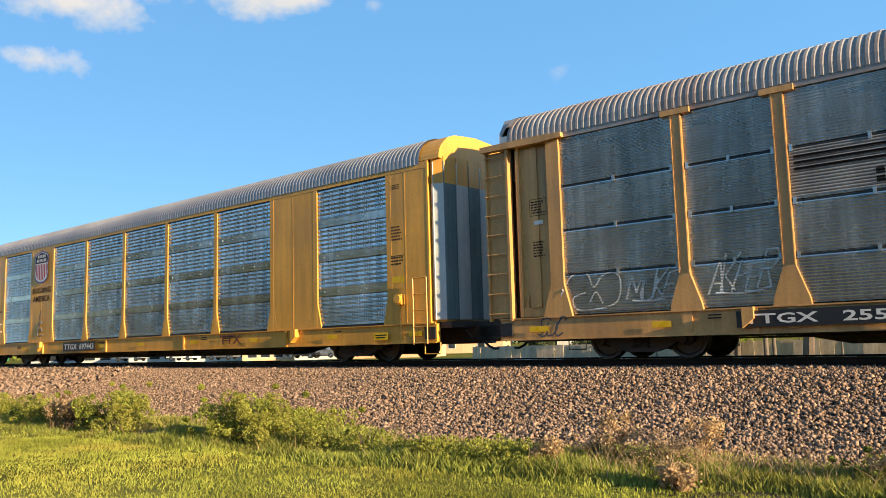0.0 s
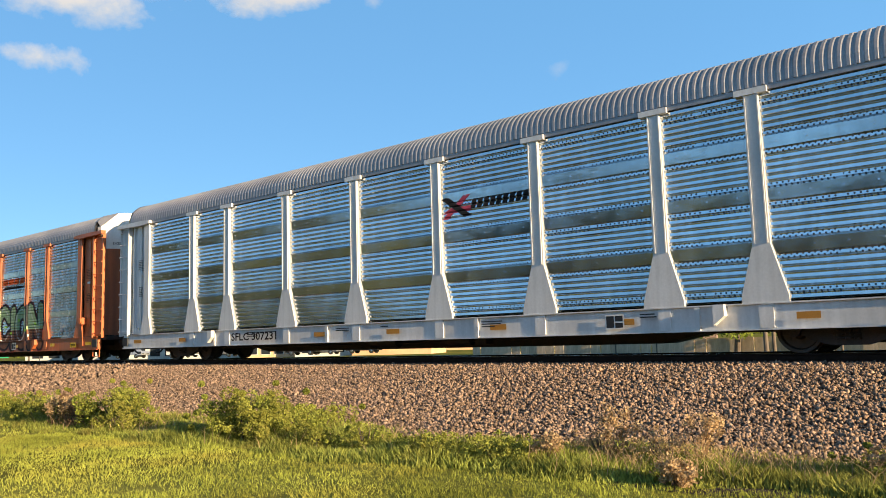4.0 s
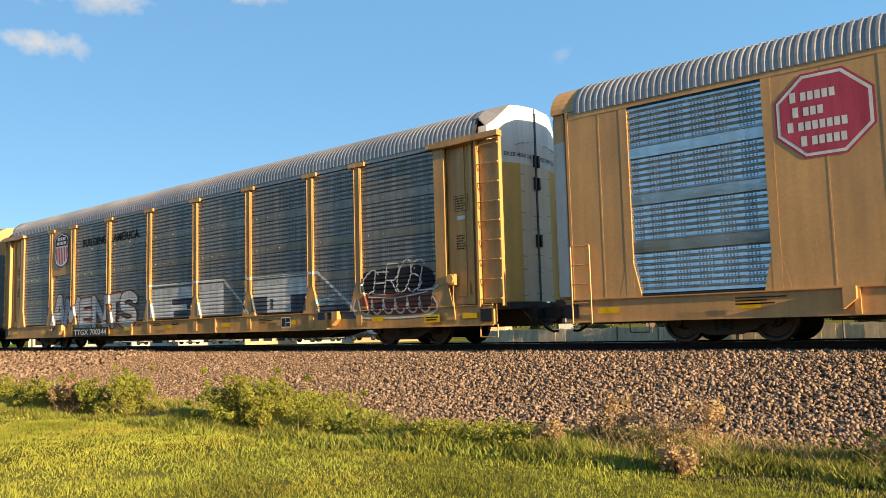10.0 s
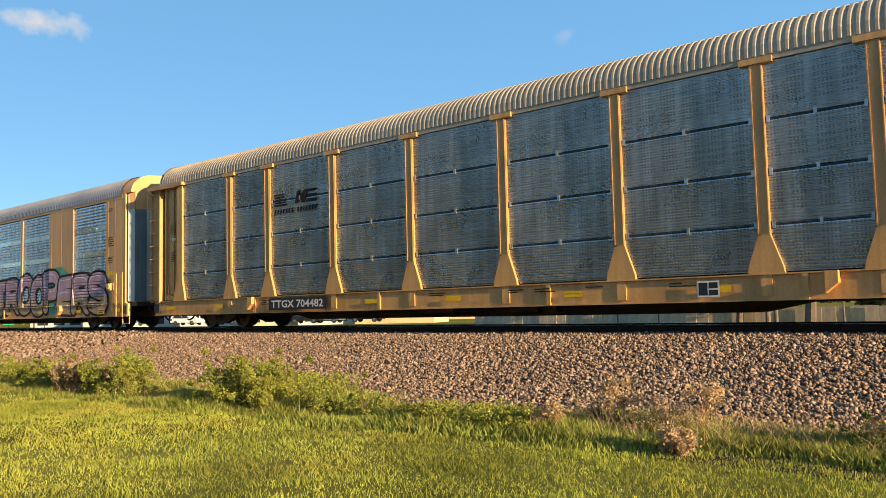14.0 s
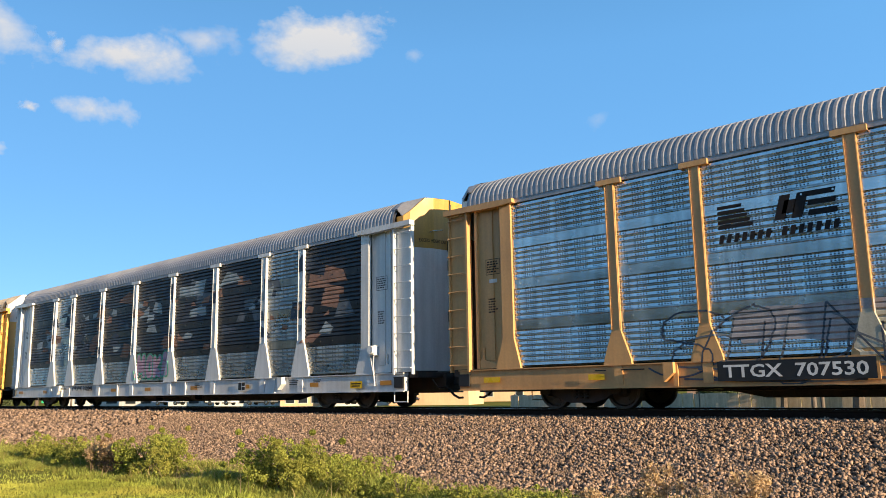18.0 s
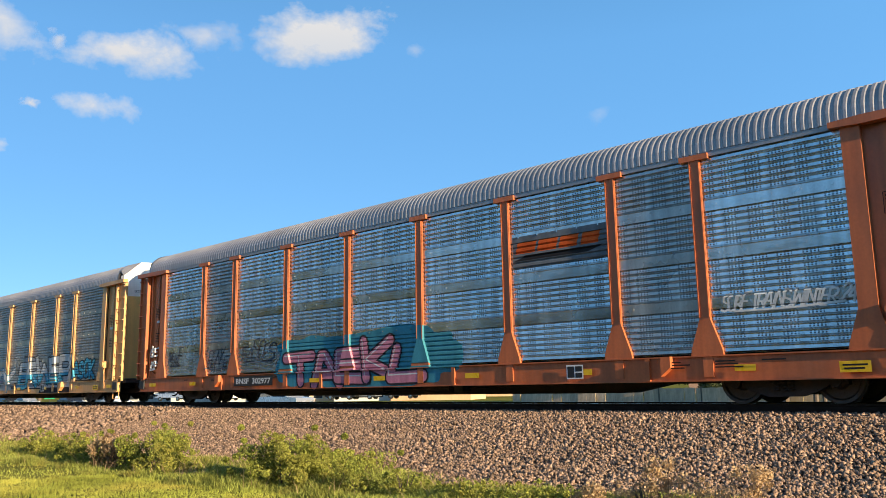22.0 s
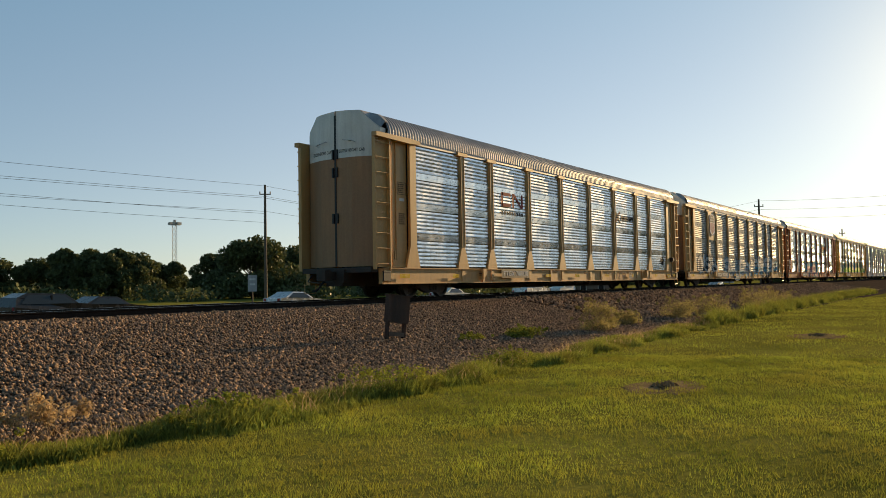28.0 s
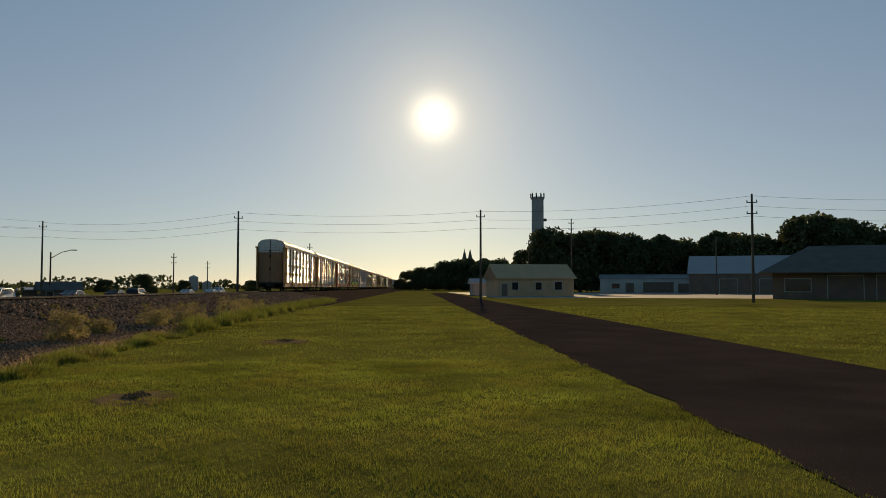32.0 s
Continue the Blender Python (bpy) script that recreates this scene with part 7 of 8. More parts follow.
n = 1250000
ang = rng.uniform(-2.15, 1.35, n)
dist = np.where(rng.uniform(0, 1, n) < 0.55, 3.6 + 13 * rng.uniform(0, 1, n) ** 0.8, 14 + 50 * rng.uniform(0, 1, n) ** 1.3)
gx, gy = -np.sin(ang) * dist, np.cos(ang) * dist
ok = (gy < 8.3 + 0.2 * np.sin(gx)) & ((gy > -3.24) | (gy < -8.5)) & (rng.uniform(0, 1, n) > 0.08 + 0.25 * (patchy(gx, gy) < -0.3) + 0.45 * (patchy(gx + 5, gy, 4.3) * patchy(gx, gy + 2, 1.9) > 0.32))
gx, gy = gx[ok], gy[ok]
tx, ty = rng.uniform(-32, 40, 90000), rng.uniform(-3.0, 8.2, 90000)
ok2 = (patchy(tx * 1.7, ty * 2.3) + 0.5 * patchy(tx * 5.1 + 2, ty * 6.3) > 0.35) & (np.hypot(tx, ty) > 3.5)
blades("grass_tufts", tx[ok2], ty[ok2], np.full(int(ok2.sum()), LAWN_Z), 0.058, 0.004, BLADE, "slightly longer grass tufts scattered over the lawn", bend=0.6, simple=True)
blades("lawn_grass", gx, gy, np.full(len(gx), LAWN_Z), (0.034 + 0.00045 * np.hypot(gx, gy)) * (0.9 + 0.55 * np.clip(patchy(gx, gy, 7.0) + 0.7 * patchy(gx + 3, gy, 2.6), -0.6, 1.1)), 0.0016 + 0.00028 * np.hypot(gx, gy), BLADE, "short mown lawn grass, green with yellowed patches", bend=0.55, simple=True)


n = 160000
ang, dist = rng.uniform(0, 6.2832, n), 20 * rng.uniform(0, 1, n) ** 0.6
gx, gy = -np.sin(ang) * dist, np.cos(ang) * dist
ok = (gy < 8.3) & ((gy > -3.0) | (gy < -8.7)) & ((dist < 3.8) | (gx < -0.83 * gy * 4) & (gy < -0.5) | (gx < 0) & (gy < 0))
blades("lawn_grass", gx[ok], gy[ok], np.full(int(ok.sum()), LAWN_Z), 0.034, 0.003, BLADE, "short mown lawn grass round the viewpoint", bend=0.5, simple=True)


def weed_edge(x):
    """Where the mown lawn gives way to the weeds."""
    return np.interp(x, [-30, -15, -7, -4, -1.8, 1, 4, 7, 10, 28, 60], [6.8, 6.8, 7.1, 7.5, 7.8, 7.2, 6.7, 6.4, 6.4, 7.2, 8.0]) + 0.12 * np.sin(x * 1.7) + 0.07 * np.sin(x * 4.1)


def weed_band(x0, x1, count, tall):
    x = rng.uniform(x0, x1, count)
    edge = weed_edge(x)
    u = rng.beta(1.3, 1.9, count)
    y = edge + u * (weed_end(x) + 0.2 * np.sin(x * 1.1) - edge)
    lump = 0.5 + 0.5 * np.sin(x * 1.9 + 1.2 * np.sin(y * 2.3)) * np.sin(y * 2.9 + x * 0.6)
    h = tall * (0.45 + 0.75 * lump) * np.interp(u, [0, 0.12, 0.5, 1], [0.35, 0.8, 1.0, 0.55])
    blades("weed_strip", x, y, np.maximum(LAWN_Z, bed_z(y)) - 0.01, h, 0.009, WEED_DARK, "strip of rough weeds and tall grass at the foot of the bed", "weeds", 0.55)


weed_band(-26, 6, 90000, 0.22)
weed_band(6, 26, 38000, 0.22)
weed_band(26, 80, 22000, 0.55)
weed_band(-70, -26, 18000, 0.5)
x = np.concatenate([rng.uniform(-25, 30, 1500), rng.uniform(2, 32, 1000)])
x = np.concatenate([x, rng.normal(-3.6, 0.8, 450), rng.normal(-1.2, 0.8, 250), rng.normal(-13.5, 1.5, 300)])
blades("dry_grass_stalks", x, weed_edge(x) + 0.2 + rng.uniform(0, 1, len(x)) * (weed_end(x) - weed_edge(x) - 0.3), np.full(len(x), LAWN_Z), np.where(x > 1, 0.26, 0.32), 0.004, STRAW, "thin straw-coloured dry grass stalks among the weeds", "dry grass", 0.8)


def bush(name, x, y, w, h, count, material, label, leaf=0.035, seed=1, stalks=8, category="bush", z=LAWN_Z, deep=0.22):
    """Low plant: stems and a ragged heap of small leaves."""
    r = np.random.default_rng(seed)
    ob = thing(name, label, category, "", pose(x, y, z))
    for i in range(stalks):
        a, k = r.uniform(0, 6.28), r.uniform(0.2, 0.8)
        part("stem", Build().rod((0, 0, -0.05), (math.cos(a) * w * 0.4 * k, math.sin(a) * w * 0.25 * k, h * r.uniform(0.5, 0.95)), 0.012, 0.004, 5), BARK, ob)
    lobes = [(r.uniform(-0.4, 0.4) * w, r.uniform(-deep, deep) * w, r.uniform(0.05, 0.85), r.uniform(0.06, 0.13) * w) for _ in range(44)]
    lobes = [(x, y, h * (0.1 + 0.85 * z * (1 - (1.8 * x / w) ** 2 * 0.75)), k) for x, y, z, k in lobes]
    # loose shoots that stand out of the heap
    lobes += [(r.uniform(-0.55, 0.55) * w, r.uniform(-deep, deep) * 1.2 * w, r.uniform(0.1, 1.0) * h, 0.03 * w) for _ in range(26)]
    count, leaf = int(count * 2.8), leaf * 0.52
    pick = r.integers(0, len(lobes), count)
    c = np.array(lobes)[pick]
    d = r.normal(0, 1, (count, 3))
    d /= np.linalg.norm(d, axis=1)[:, None]
    pos = c[:, :3] + d * (c[:, 3] * r.uniform(0.6, 1.05, count) ** 0.6)[:, None] * np.array([1, 0.8, 0.75])
    pos[:, 2] = np.maximum(pos[:, 2], 0.02)
    leaf_cloud("leaves", pos, leaf, material, ob, r)
    return ob


def leaf_cloud(name, pos, size, material, parent, r, label=""):
    n = len(pos)
    u, w = r.normal(0, 1, (n, 3)), r.normal(0, 1, (n, 3))
    u /= np.linalg.norm(u, axis=1)[:, None]
    w -= u * (u * w).sum(1)[:, None]
    w /= np.linalg.norm(w, axis=1)[:, None]
    s = (size * r.uniform(0.6, 1.4, n))[:, None]
    v = np.stack([pos - u * s, pos - w * s * 0.55, pos + u * s, pos + w * s * 0.55], 1).reshape(-1, 3)
    me = bpy.data.meshes.new(name)
    f = (np.arange(n) * 4)[:, None] + np.arange(4)[None]
    me.vertices.add(len(v))
    me.vertices.foreach_set("co", v.astype(np.float32).ravel())
    me.loops.add(4 * n)
    me.loops.foreach_set("vertex_index", f.astype(np.int32).ravel())
    me.polygons.add(n)
    me.polygons.foreach_set("loop_start", np.arange(0, 4 * n, 4, dtype=np.int32))
    me.polygons.foreach_set("loop_total", np.full(n, 4, dtype=np.int32))
    me.update(calc_edges=True)
    return part(name, me, material, parent, label)


bush("creeping_bush", -11.1, 8.9, 2.0, 0.42, 5200, WEED, "leafy creeper spreading up the ballast slope", 0.04, 7, 5, z=float(bed_z(9.0)) - 0.05, deep=0.5)
bush("leafy_bush", -10.7, 7.7, 1.9, 0.95, 7500, WEED, "bright green leafy bush growing over the ballast edge", 0.036, 1)
bush("leafy_bush", -14.4, 7.6, 1.9, 0.92, 6200, WEED, "rounded green bush beside the ballast", 0.036, 2)
bush("dried_bush", -15.9, 7.4, 1.2, 0.78, 2600, BROWN_WEED, "brown dried weeds with pale seed heads", 0.03, 3)
bush("leafy_bush", -17.6, 7.5, 1.6, 0.72, 3200, WEED, "green bush at the lawn's edge", 0.036, 4)
bush("leafy_bush", -20.4, 7.8, 1.8, 0.72, 3200, WEED, "green bush at the lawn's edge", 0.036, 5)
for i, (bx, by, w, h) in enumerate(((-9.2, 7.8, 1.0, 0.5), (-8.2, 7.9, 1.0, 0.42), (-6.9, 7.8, 1.1, 0.38), (-5.9, 7.9, 1.2, 0.36), (-1.6, 8.7, 1.3, 0.38), (0.3, 8.2, 1.5, 0.36), (3.0, 7.4, 1.6, 0.34), (6.0, 7.0, 1.5, 0.30), (9.0, 7.0, 1.8, 0.30), (12.5, 7.1, 1.6, 0.30))):
    bush("weed_clump", bx, by, w, h, 1500, WEED, "low clump of green weeds", 0.03, 20 + i, 5, "weeds")
for i, (bx, by, w, h) in enumerate(((-4.0, 8.5, 1.15, 0.45), (-4.9, 8.6, 0.8, 0.42), (-1.7, 8.6, 0.8, 0.42), (-5.3, 8.1, 0.35, 0.34), (-3.55, 7.6, 0.35, 0.22))):
    bush("dry_seed_clump", bx, by, w, h, 1500, STRAW, "clump of dried weeds with fluffy pale tan seed heads", 0.022, 80 + i, 12, "dry weed")
for i, (bx, by, w, h) in enumerate(((21.5, 9.2, 1.9, 1.05), (24.5, 9.6, 1.4, 0.6), (29.0, 9.3, 2.2, 0.9), (33.0, 9.2, 2.4, 0.9), (40.5, 9.4, 2.6, 1.1), (46, 9.5, 3.0, 1.0), (18, 9.8, 1.5, 0.4), (16.2, 10.2, 1.2, 0.3))):
    bush("tall_weed_bush", bx, by, w, h, 2400, WEED if i in (6, 7) else TAN_WEED, "tall feathery bush beside the track", 0.04, 50 + i)


def seed_head(x, y, h, seed):
    r = np.random.default_rng(seed)
    ob = thing("dry_thistle", "dried thistle with fluffy pale brown seed heads", "dry weed", "dry weeds by the lawn", pose(x, y, LAWN_Z))
    for i in range(7):
        tip = (r.uniform(-0.25, 0.25), r.uniform(-0.2, 0.2), h * r.uniform(0.55, 1.05))
        st = part("stem", Build().rod((r.uniform(-0.04, 0.04), 0, 0), tip, 0.006, 0.003, 5), BROWN_WEED, ob)
        tagged(leaf_cloud("seed_head", np.array(tip) + r.normal(0, 1, (110, 3)) * 0.038, 0.020, STRAW, st, r), "fluffy pale brown seed head", "", "", "stuff")


for i, (sx, sy, sh) in enumerate(((-4.6, 8.55, 0.6), (-3.7, 8.5, 0.55), (-3.5, 7.55, 0.22), (-5.3, 8.05, 0.34), (-1.5, 8.5, 0.5), (-15.6, 7.2, 0.7), (-16.2, 7.2, 0.6), (4.1, 7.6, 0.42), (4.5, 7.75, 0.40), (1.8, 8.6, 0.75), (2.3, 8.5, 0.6))):
    seed_head(sx, sy, sh, 100 + i)

for x, y, w in ((11.1, 3.8, 1.15), (22.4, 3.65, 1.5)):
    mound = thing("dirt_mound", "small bare patch of brown dug-up soil on the lawn", "soil", "", pose(x, y, LAWN_Z))
    b = Build()
    ringed = [[(0.8 * w * (k / 5) * math.cos(a * 0.3927) * (1 + 0.25 * math.sin(a * 2.7)), 0.55 * w * (k / 5) * math.sin(a * 0.3927), 0.012 + 0.025 * math.exp(-(k / 1.6) ** 2) * (1 + 0.4 * math.sin(a * 1.9 + k)) - 0.035 * (k == 5)) for a in range(16)] for k in range(6)]
    b.add([p for ring in ringed for p in ring], [(k * 16 + a, (k + 1) * 16 + a, (k + 1) * 16 + (a + 1) % 16, k * 16 + (a + 1) % 16) for k in range(5) for a in range(16)])
    part("soil_mound", b, SOIL, mound)
    clods = Build()
    for i in range(26):
        a, d = i * 2.4, 0.25 * w * math.sqrt(i / 26)
        clods.rod((d * math.cos(a), d * 0.6 * math.sin(a), 0.02), (d * math.cos(a) + 0.02, d * 0.6 * math.sin(a), 0.045 + 0.02 * math.sin(i)), 0.035, 0.015, 5)
    tagged(part("clod", clods, SOIL, mound), kind="stuff")

# dark equipment box on two legs at the foot of the ballast
eq = thing("trackside_box", "dark rusted trackside sign box leaning on two legs in the ballast", "equipment box", "", pose(14.3, 11.0, bed_z(11.0), 0, 7, -8))
part("panel", Build().box(-0.30, 0.30, -0.10, 0.08, 0.38, 0.98).box(-0.32, 0.32, -0.12, 0.10, 0.97, 1.0), BOX_RUST, eq)
for s in (-1, 1):
    part("leg", Build().slab([(s * 0.26 - 0.03, -0.1), (s * 0.26 + 0.03, -0.1), (s * 0.26 + 0.03, 0.4), (s * 0.26 - 0.03, 0.4)], -0.04, 0.04), BOX_RUST, eq)
part("cross_plate", Build().box(-0.24, 0.24, -0.05, 0.03, 0.08, 0.17), POLE_WOOD, eq, "weathered foot plank")


# ---- trees ----
def tree(name, at, h, w, seed, leaves, size, material, label, low=0.25, limbs=9):
    r = np.random.default_rng(seed)
    ob = thing(name, label, "tree", "trees", at)
    trunk = Build().rod((0, 0, -0.3), (0.03 * h, 0.01 * h, h * 0.42), h * 0.032, h * 0.02, 8)
    lobes = []
    for i in range(limbs):
        a, z0 = i * 2.399 + r.uniform(-0.4, 0.4), h * r.uniform(0.22, 0.42)
        z1 = h * r.uniform(low + 0.15, 0.9)
        reach = w * 0.5 * r.uniform(0.35, 0.8) * (1.0 - 0.55 * max(0, z1 / h - 0.55))
        tip = (math.cos(a) * reach, math.sin(a) * reach, z1)
        trunk.rod((0.03 * h, 0.01 * h, z0), tip, h * 0.013, h * 0.004, 6)
        lobes.append((*tip, w * r.uniform(0.13, 0.24)))
    lobes += [(r.uniform(-0.2, 0.2) * w, r.uniform(-0.2, 0.2) * w, h * r.uniform(0.72, 0.9), w * r.uniform(0.15, 0.22)) for _ in range(4)]
    lobes += [(math.cos(i * 1.7) * w * 0.33, math.sin(i * 1.7) * w * 0.33, h * r.uniform(low + 0.1, 0.5), w * 0.2) for i in range(5)]
    part("trunk", trunk, BARK, ob)
    c = np.array(lobes)[r.integers(0, len(lobes), leaves)]
    d = r.normal(0, 1, (leaves, 3))
    d /= np.linalg.norm(d, axis=1)[:, None]
    pos = c[:, :3] + d * (c[:, 3] * r.uniform(0.25, 1.08, leaves) ** 0.5)[:, None] * np.array([1, 1, 0.85])
    pos[:, 2] = np.maximum(pos[:, 2], h * low * r.uniform(0.8, 1.2, leaves))
    leaf_cloud("crown", pos, size, material, ob, r)
    return ob


def polar(az, d):
    return -math.sin(radians(az)) * d, math.cos(radians(az)) * d


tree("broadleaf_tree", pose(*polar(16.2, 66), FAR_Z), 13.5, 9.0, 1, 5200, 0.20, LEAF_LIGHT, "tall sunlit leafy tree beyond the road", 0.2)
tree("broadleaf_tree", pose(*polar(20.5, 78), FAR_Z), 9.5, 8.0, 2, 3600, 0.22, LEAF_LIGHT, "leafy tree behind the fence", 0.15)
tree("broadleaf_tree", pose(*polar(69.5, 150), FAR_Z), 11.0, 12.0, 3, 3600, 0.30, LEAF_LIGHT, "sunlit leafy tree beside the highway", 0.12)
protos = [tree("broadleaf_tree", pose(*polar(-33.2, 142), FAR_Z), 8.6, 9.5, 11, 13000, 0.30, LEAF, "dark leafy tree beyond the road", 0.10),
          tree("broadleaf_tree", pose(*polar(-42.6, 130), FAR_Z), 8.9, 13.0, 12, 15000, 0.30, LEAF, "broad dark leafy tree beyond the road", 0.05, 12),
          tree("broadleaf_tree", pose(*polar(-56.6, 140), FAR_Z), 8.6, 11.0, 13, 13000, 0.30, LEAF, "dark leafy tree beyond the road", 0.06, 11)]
TREES = [(-13.5, 160, 0, 0.5), (-15.5, 160, 1, 0.5), (-19.2, 145, 1, 0.8), (-21.8, 140, 2, 0.95), (-24.0, 145, 0, 0.8), (-26.5, 150, 1, 0.75), (-29.0, 150, 2, 0.8), (-31.4, 145, 0, 0.95), (-35.0, 145, 2, 0.85), (-36.9, 150, 0, 0.8),
         (-40.3, 138, 0, 0.95), (-44.8, 140, 2, 0.9), (-47.3, 150, 1, 0.62), (-49.5, 140, 0, 0.8), (-51.7, 138, 1, 0.85), (-54.0, 145, 0, 0.95), (-58.2, 150, 2, 0.75), (-60.0, 160, 1, 0.35), (-62, 200, 1, 0.45), (-71.5, 190, 2, 0.52), (-69, 300, 1, 0.5), (-74, 320, 1, 0.45), (-78.5, 340, 1, 0.5), (-66.5, 240, 0, 0.42),
         (-84, 400, 1, 0.6), (-86.5, 420, 1, 0.7),
         (-88.7, 400, 0, 0.7), (-89.5, 395, 1, 0.95), (-90.4, 385, 2, 1.15), (-91.3, 380, 0, 1.35), (-92.3, 375, 1, 1.55), (-93.3, 370, 2, 1.5), (-94.3, 365, 0, 1.75), (-95.4, 340, 1, 1.5), (-96.5, 320, 2, 1.2), (-97.6, 300, 0, 1.2),
         (-98.8, 285, 1, 1.7), (-100.0, 270, 2, 2.1), (-101.5, 265, 0, 2.2), (-103.0, 262, 1, 2.15), (-104.6, 260, 2, 2.2), (-106.2, 260, 0, 2.05), (-107.8, 262, 1, 1.75), (-109.4, 270, 2, 1.9), (-111.0, 250, 0, 2.0), (-112.6, 240, 1, 1.7), (-114.0, 235, 2, 1.75), (-115.6, 230, 0, 1.8), (-117.2, 225, 1, 2.1), (-118.9, 225, 2, 2.0), (-120.6, 225, 0, 1.9), (-122.5, 225, 1, 1.9), (-124.5, 225, 2, 1.9),
         (30, 130, 1, 0.5), (33.5, 150, 0, 0.5), (24.5, 120, 2, 0.5), (12.0, 110, 0, 0.6), (8.0, 120, 1, 0.7), (66.0, 220, 0, 0.7), (72, 230, 1, 0.8), (75.5, 240, 2, 0.8)]
for i, (az, d, k, s) in enumerate(TREES):
    x, y = polar(az, d)
    copy_thing(protos[k], Matrix.Translation((x, y, FAR_Z if y > 20 else LAWN_Z)) @ pose(0, 0, 0, 0, 0, i * 77) @ Matrix.Diagonal((s, s, s * (0.92 + 0.16 * ((i * 37) % 10) / 10), 1)))
# far tree line, too distant to tell apart
r_far = np.random.default_rng(77)
far = []
for az in np.arange(-130, 90, 0.35):
    if -98 < az < -84:
        continue
    d = 620 + 60 * math.sin(az * 0.3)
    x, y = polar(az, d)
    h = 6 + 3 * math.sin(az * 0.9) * math.sin(az * 0.37) + 2 * math.sin(az * 3.1)
    k = 34
    far.append(np.stack([x + r_far.normal(0, 3, k), y + r_far.normal(0, 3, k), FAR_Z + h * r_far.uniform(0.0, 1.0, k) ** 0.8], -1))
# unseen trees added behind the viewpoint to darken reflections in the car panels
for az in np.arange(96, 232, 0.5):
    d = 75 + 10 * math.sin(az * 0.21)
    x, y = polar(az, d)
    h = 12 + 2 * math.sin(az * 0.7) * math.sin(az * 0.29) + 1.5 * math.sin(az * 2.3)
    far.append(np.stack([x + r_far.normal(0, 1.5, 60), y + r_far.normal(0, 1.5, 60), LAWN_Z + h * r_far.uniform(0.0, 1.0, 60)], -1))
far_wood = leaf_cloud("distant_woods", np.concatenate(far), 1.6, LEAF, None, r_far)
tagged(far_wood, "dark line of distant woods, with an added unseen tree ring behind the viewpoint", "woods", "", "stuff")


# rough undergrowth along the far side of the road, under the trees
under = []
for az in np.arange(-64, -10, 0.22):
    d = 128 + 14 * math.sin(az * 0.7)
    x, y = polar(az, d)
    h = 1.9 + 0.9 * math.sin(az * 1.9) * math.sin(az * 0.83)
    under.append(np.stack([x + r_far.normal(0, 1.2, 26), y + r_far.normal(0, 1.2, 26), FAR_Z + h * r_far.uniform(0, 1, 26)], -1))
tagged(leaf_cloud("roadside_undergrowth", np.concatenate(under), 0.34, LEAF, None, r_far), "dark unkempt undergrowth below the roadside trees", "undergrowth", "", "stuff")


# ---- poles and wires ----
def pole(az, d, top, arms=2, r0=0.16, name="utility_pole", label="tall wooden utility pole with crossarm and insulators", z=None):
    x, y = polar(az, d)
    z0 = (FAR_Z if y > 20 else LAWN_Z) if z is None else z
    ob = thing(name, label, "pole", "utility poles", pose(x, y, z0, 0, 0, az))
    part("shaft", Build().rod((0, 0, -0.5), (0, 0, top - z0), r0, r0 * 0.62, 10), POLE_WOOD, ob)
    for i in range(arms):
        h = top - z0 - 0.9 - i * 1.1
        part("insulator_bracket", Build().box(-0.5, 0.5, -0.05, 0.05, h, h + 0.09).rod((-0.45, 0, h), (-0.45, 0, h + 0.3), 0.06, 0.04, 6).rod((0.45, 0, h), (0.45, 0, h + 0.3), 0.06, 0.04, 6), POLE_WOOD, ob)
    return Vector((x, y, top))


P1 = pole(-43.5, 74, 9.6, 1)
P0 = Vector((-60, 58, 10.2))
PL = pole(-65.3, 129, 9.9, 1)
PM = pole(-77.5, 100, 9.6, 1)
PA = pole(-94.5, 95, 9.6, 1)
PR = pole(-112.9, 85, 9.7)
PZ = pole(-135, 95, 9.8)
PG = pole(18.2, 70, 12.6)
pole(18.7, 62, 1.6, 0, 0.2)
pole(-46.1, 170, 9.0)
pole(-31.9, 170, 7.1)
pole(-73.3, 170, 7.2)
pole(-75.5, 230, 7.6)
pole(-79.2, 180, 8.2, 1)
pole(-82.4, 160, 9.0, 1)
pole(-100.9, 150, 13.1)
pole(-97.9, 190, 11.5, 1)
pole(-96.2, 230, 9.0, 1)
pole(-110.6, 170, 10.5, 1)
pole(67.5, 150, 9.4)
pole(14.2, 66, 0.5, 0, 0.09, "yellow_post", "thin post beside the road")
pole(-22.5, 150, 4.5, 1)


def wires(a, b, drops, sag, name="power_line"):
    ob = thing(name, "dark overhead power lines between utility poles", "power line", "power lines", None)
    for off in drops:
        pts = []
        for i in range(25):
            u = i / 24
            q = a.lerp(b, u)
            pts.append((q.x, q.y, q.z - off - sag * 4 * u * (1 - u)))
        part("wire", Build().tube(pts, 0.012, 4), CABLE, ob)


wires(P0, P1, (0.1, 1.05, 1.2, 2.4), 0.8)
wires(P1, PL, (0.1, 1.05, 1.2, 2.4), 0.9)
wires(PL, PM, (0.2, 1.2, 2.2), 0.8)
wires(PM, PA, (0.2, 1.2, 2.2), 0.5)
wires(PA, PR, (0.2, 1.2, 2.2), 0.5)
wires(PR, PZ, (0.2, 1.2, 2.2), 0.9)
wires(P0, PG, (0.4, 1.4), 0.7)
wires(PG, P1, (2.6, 3.4), 0.7)


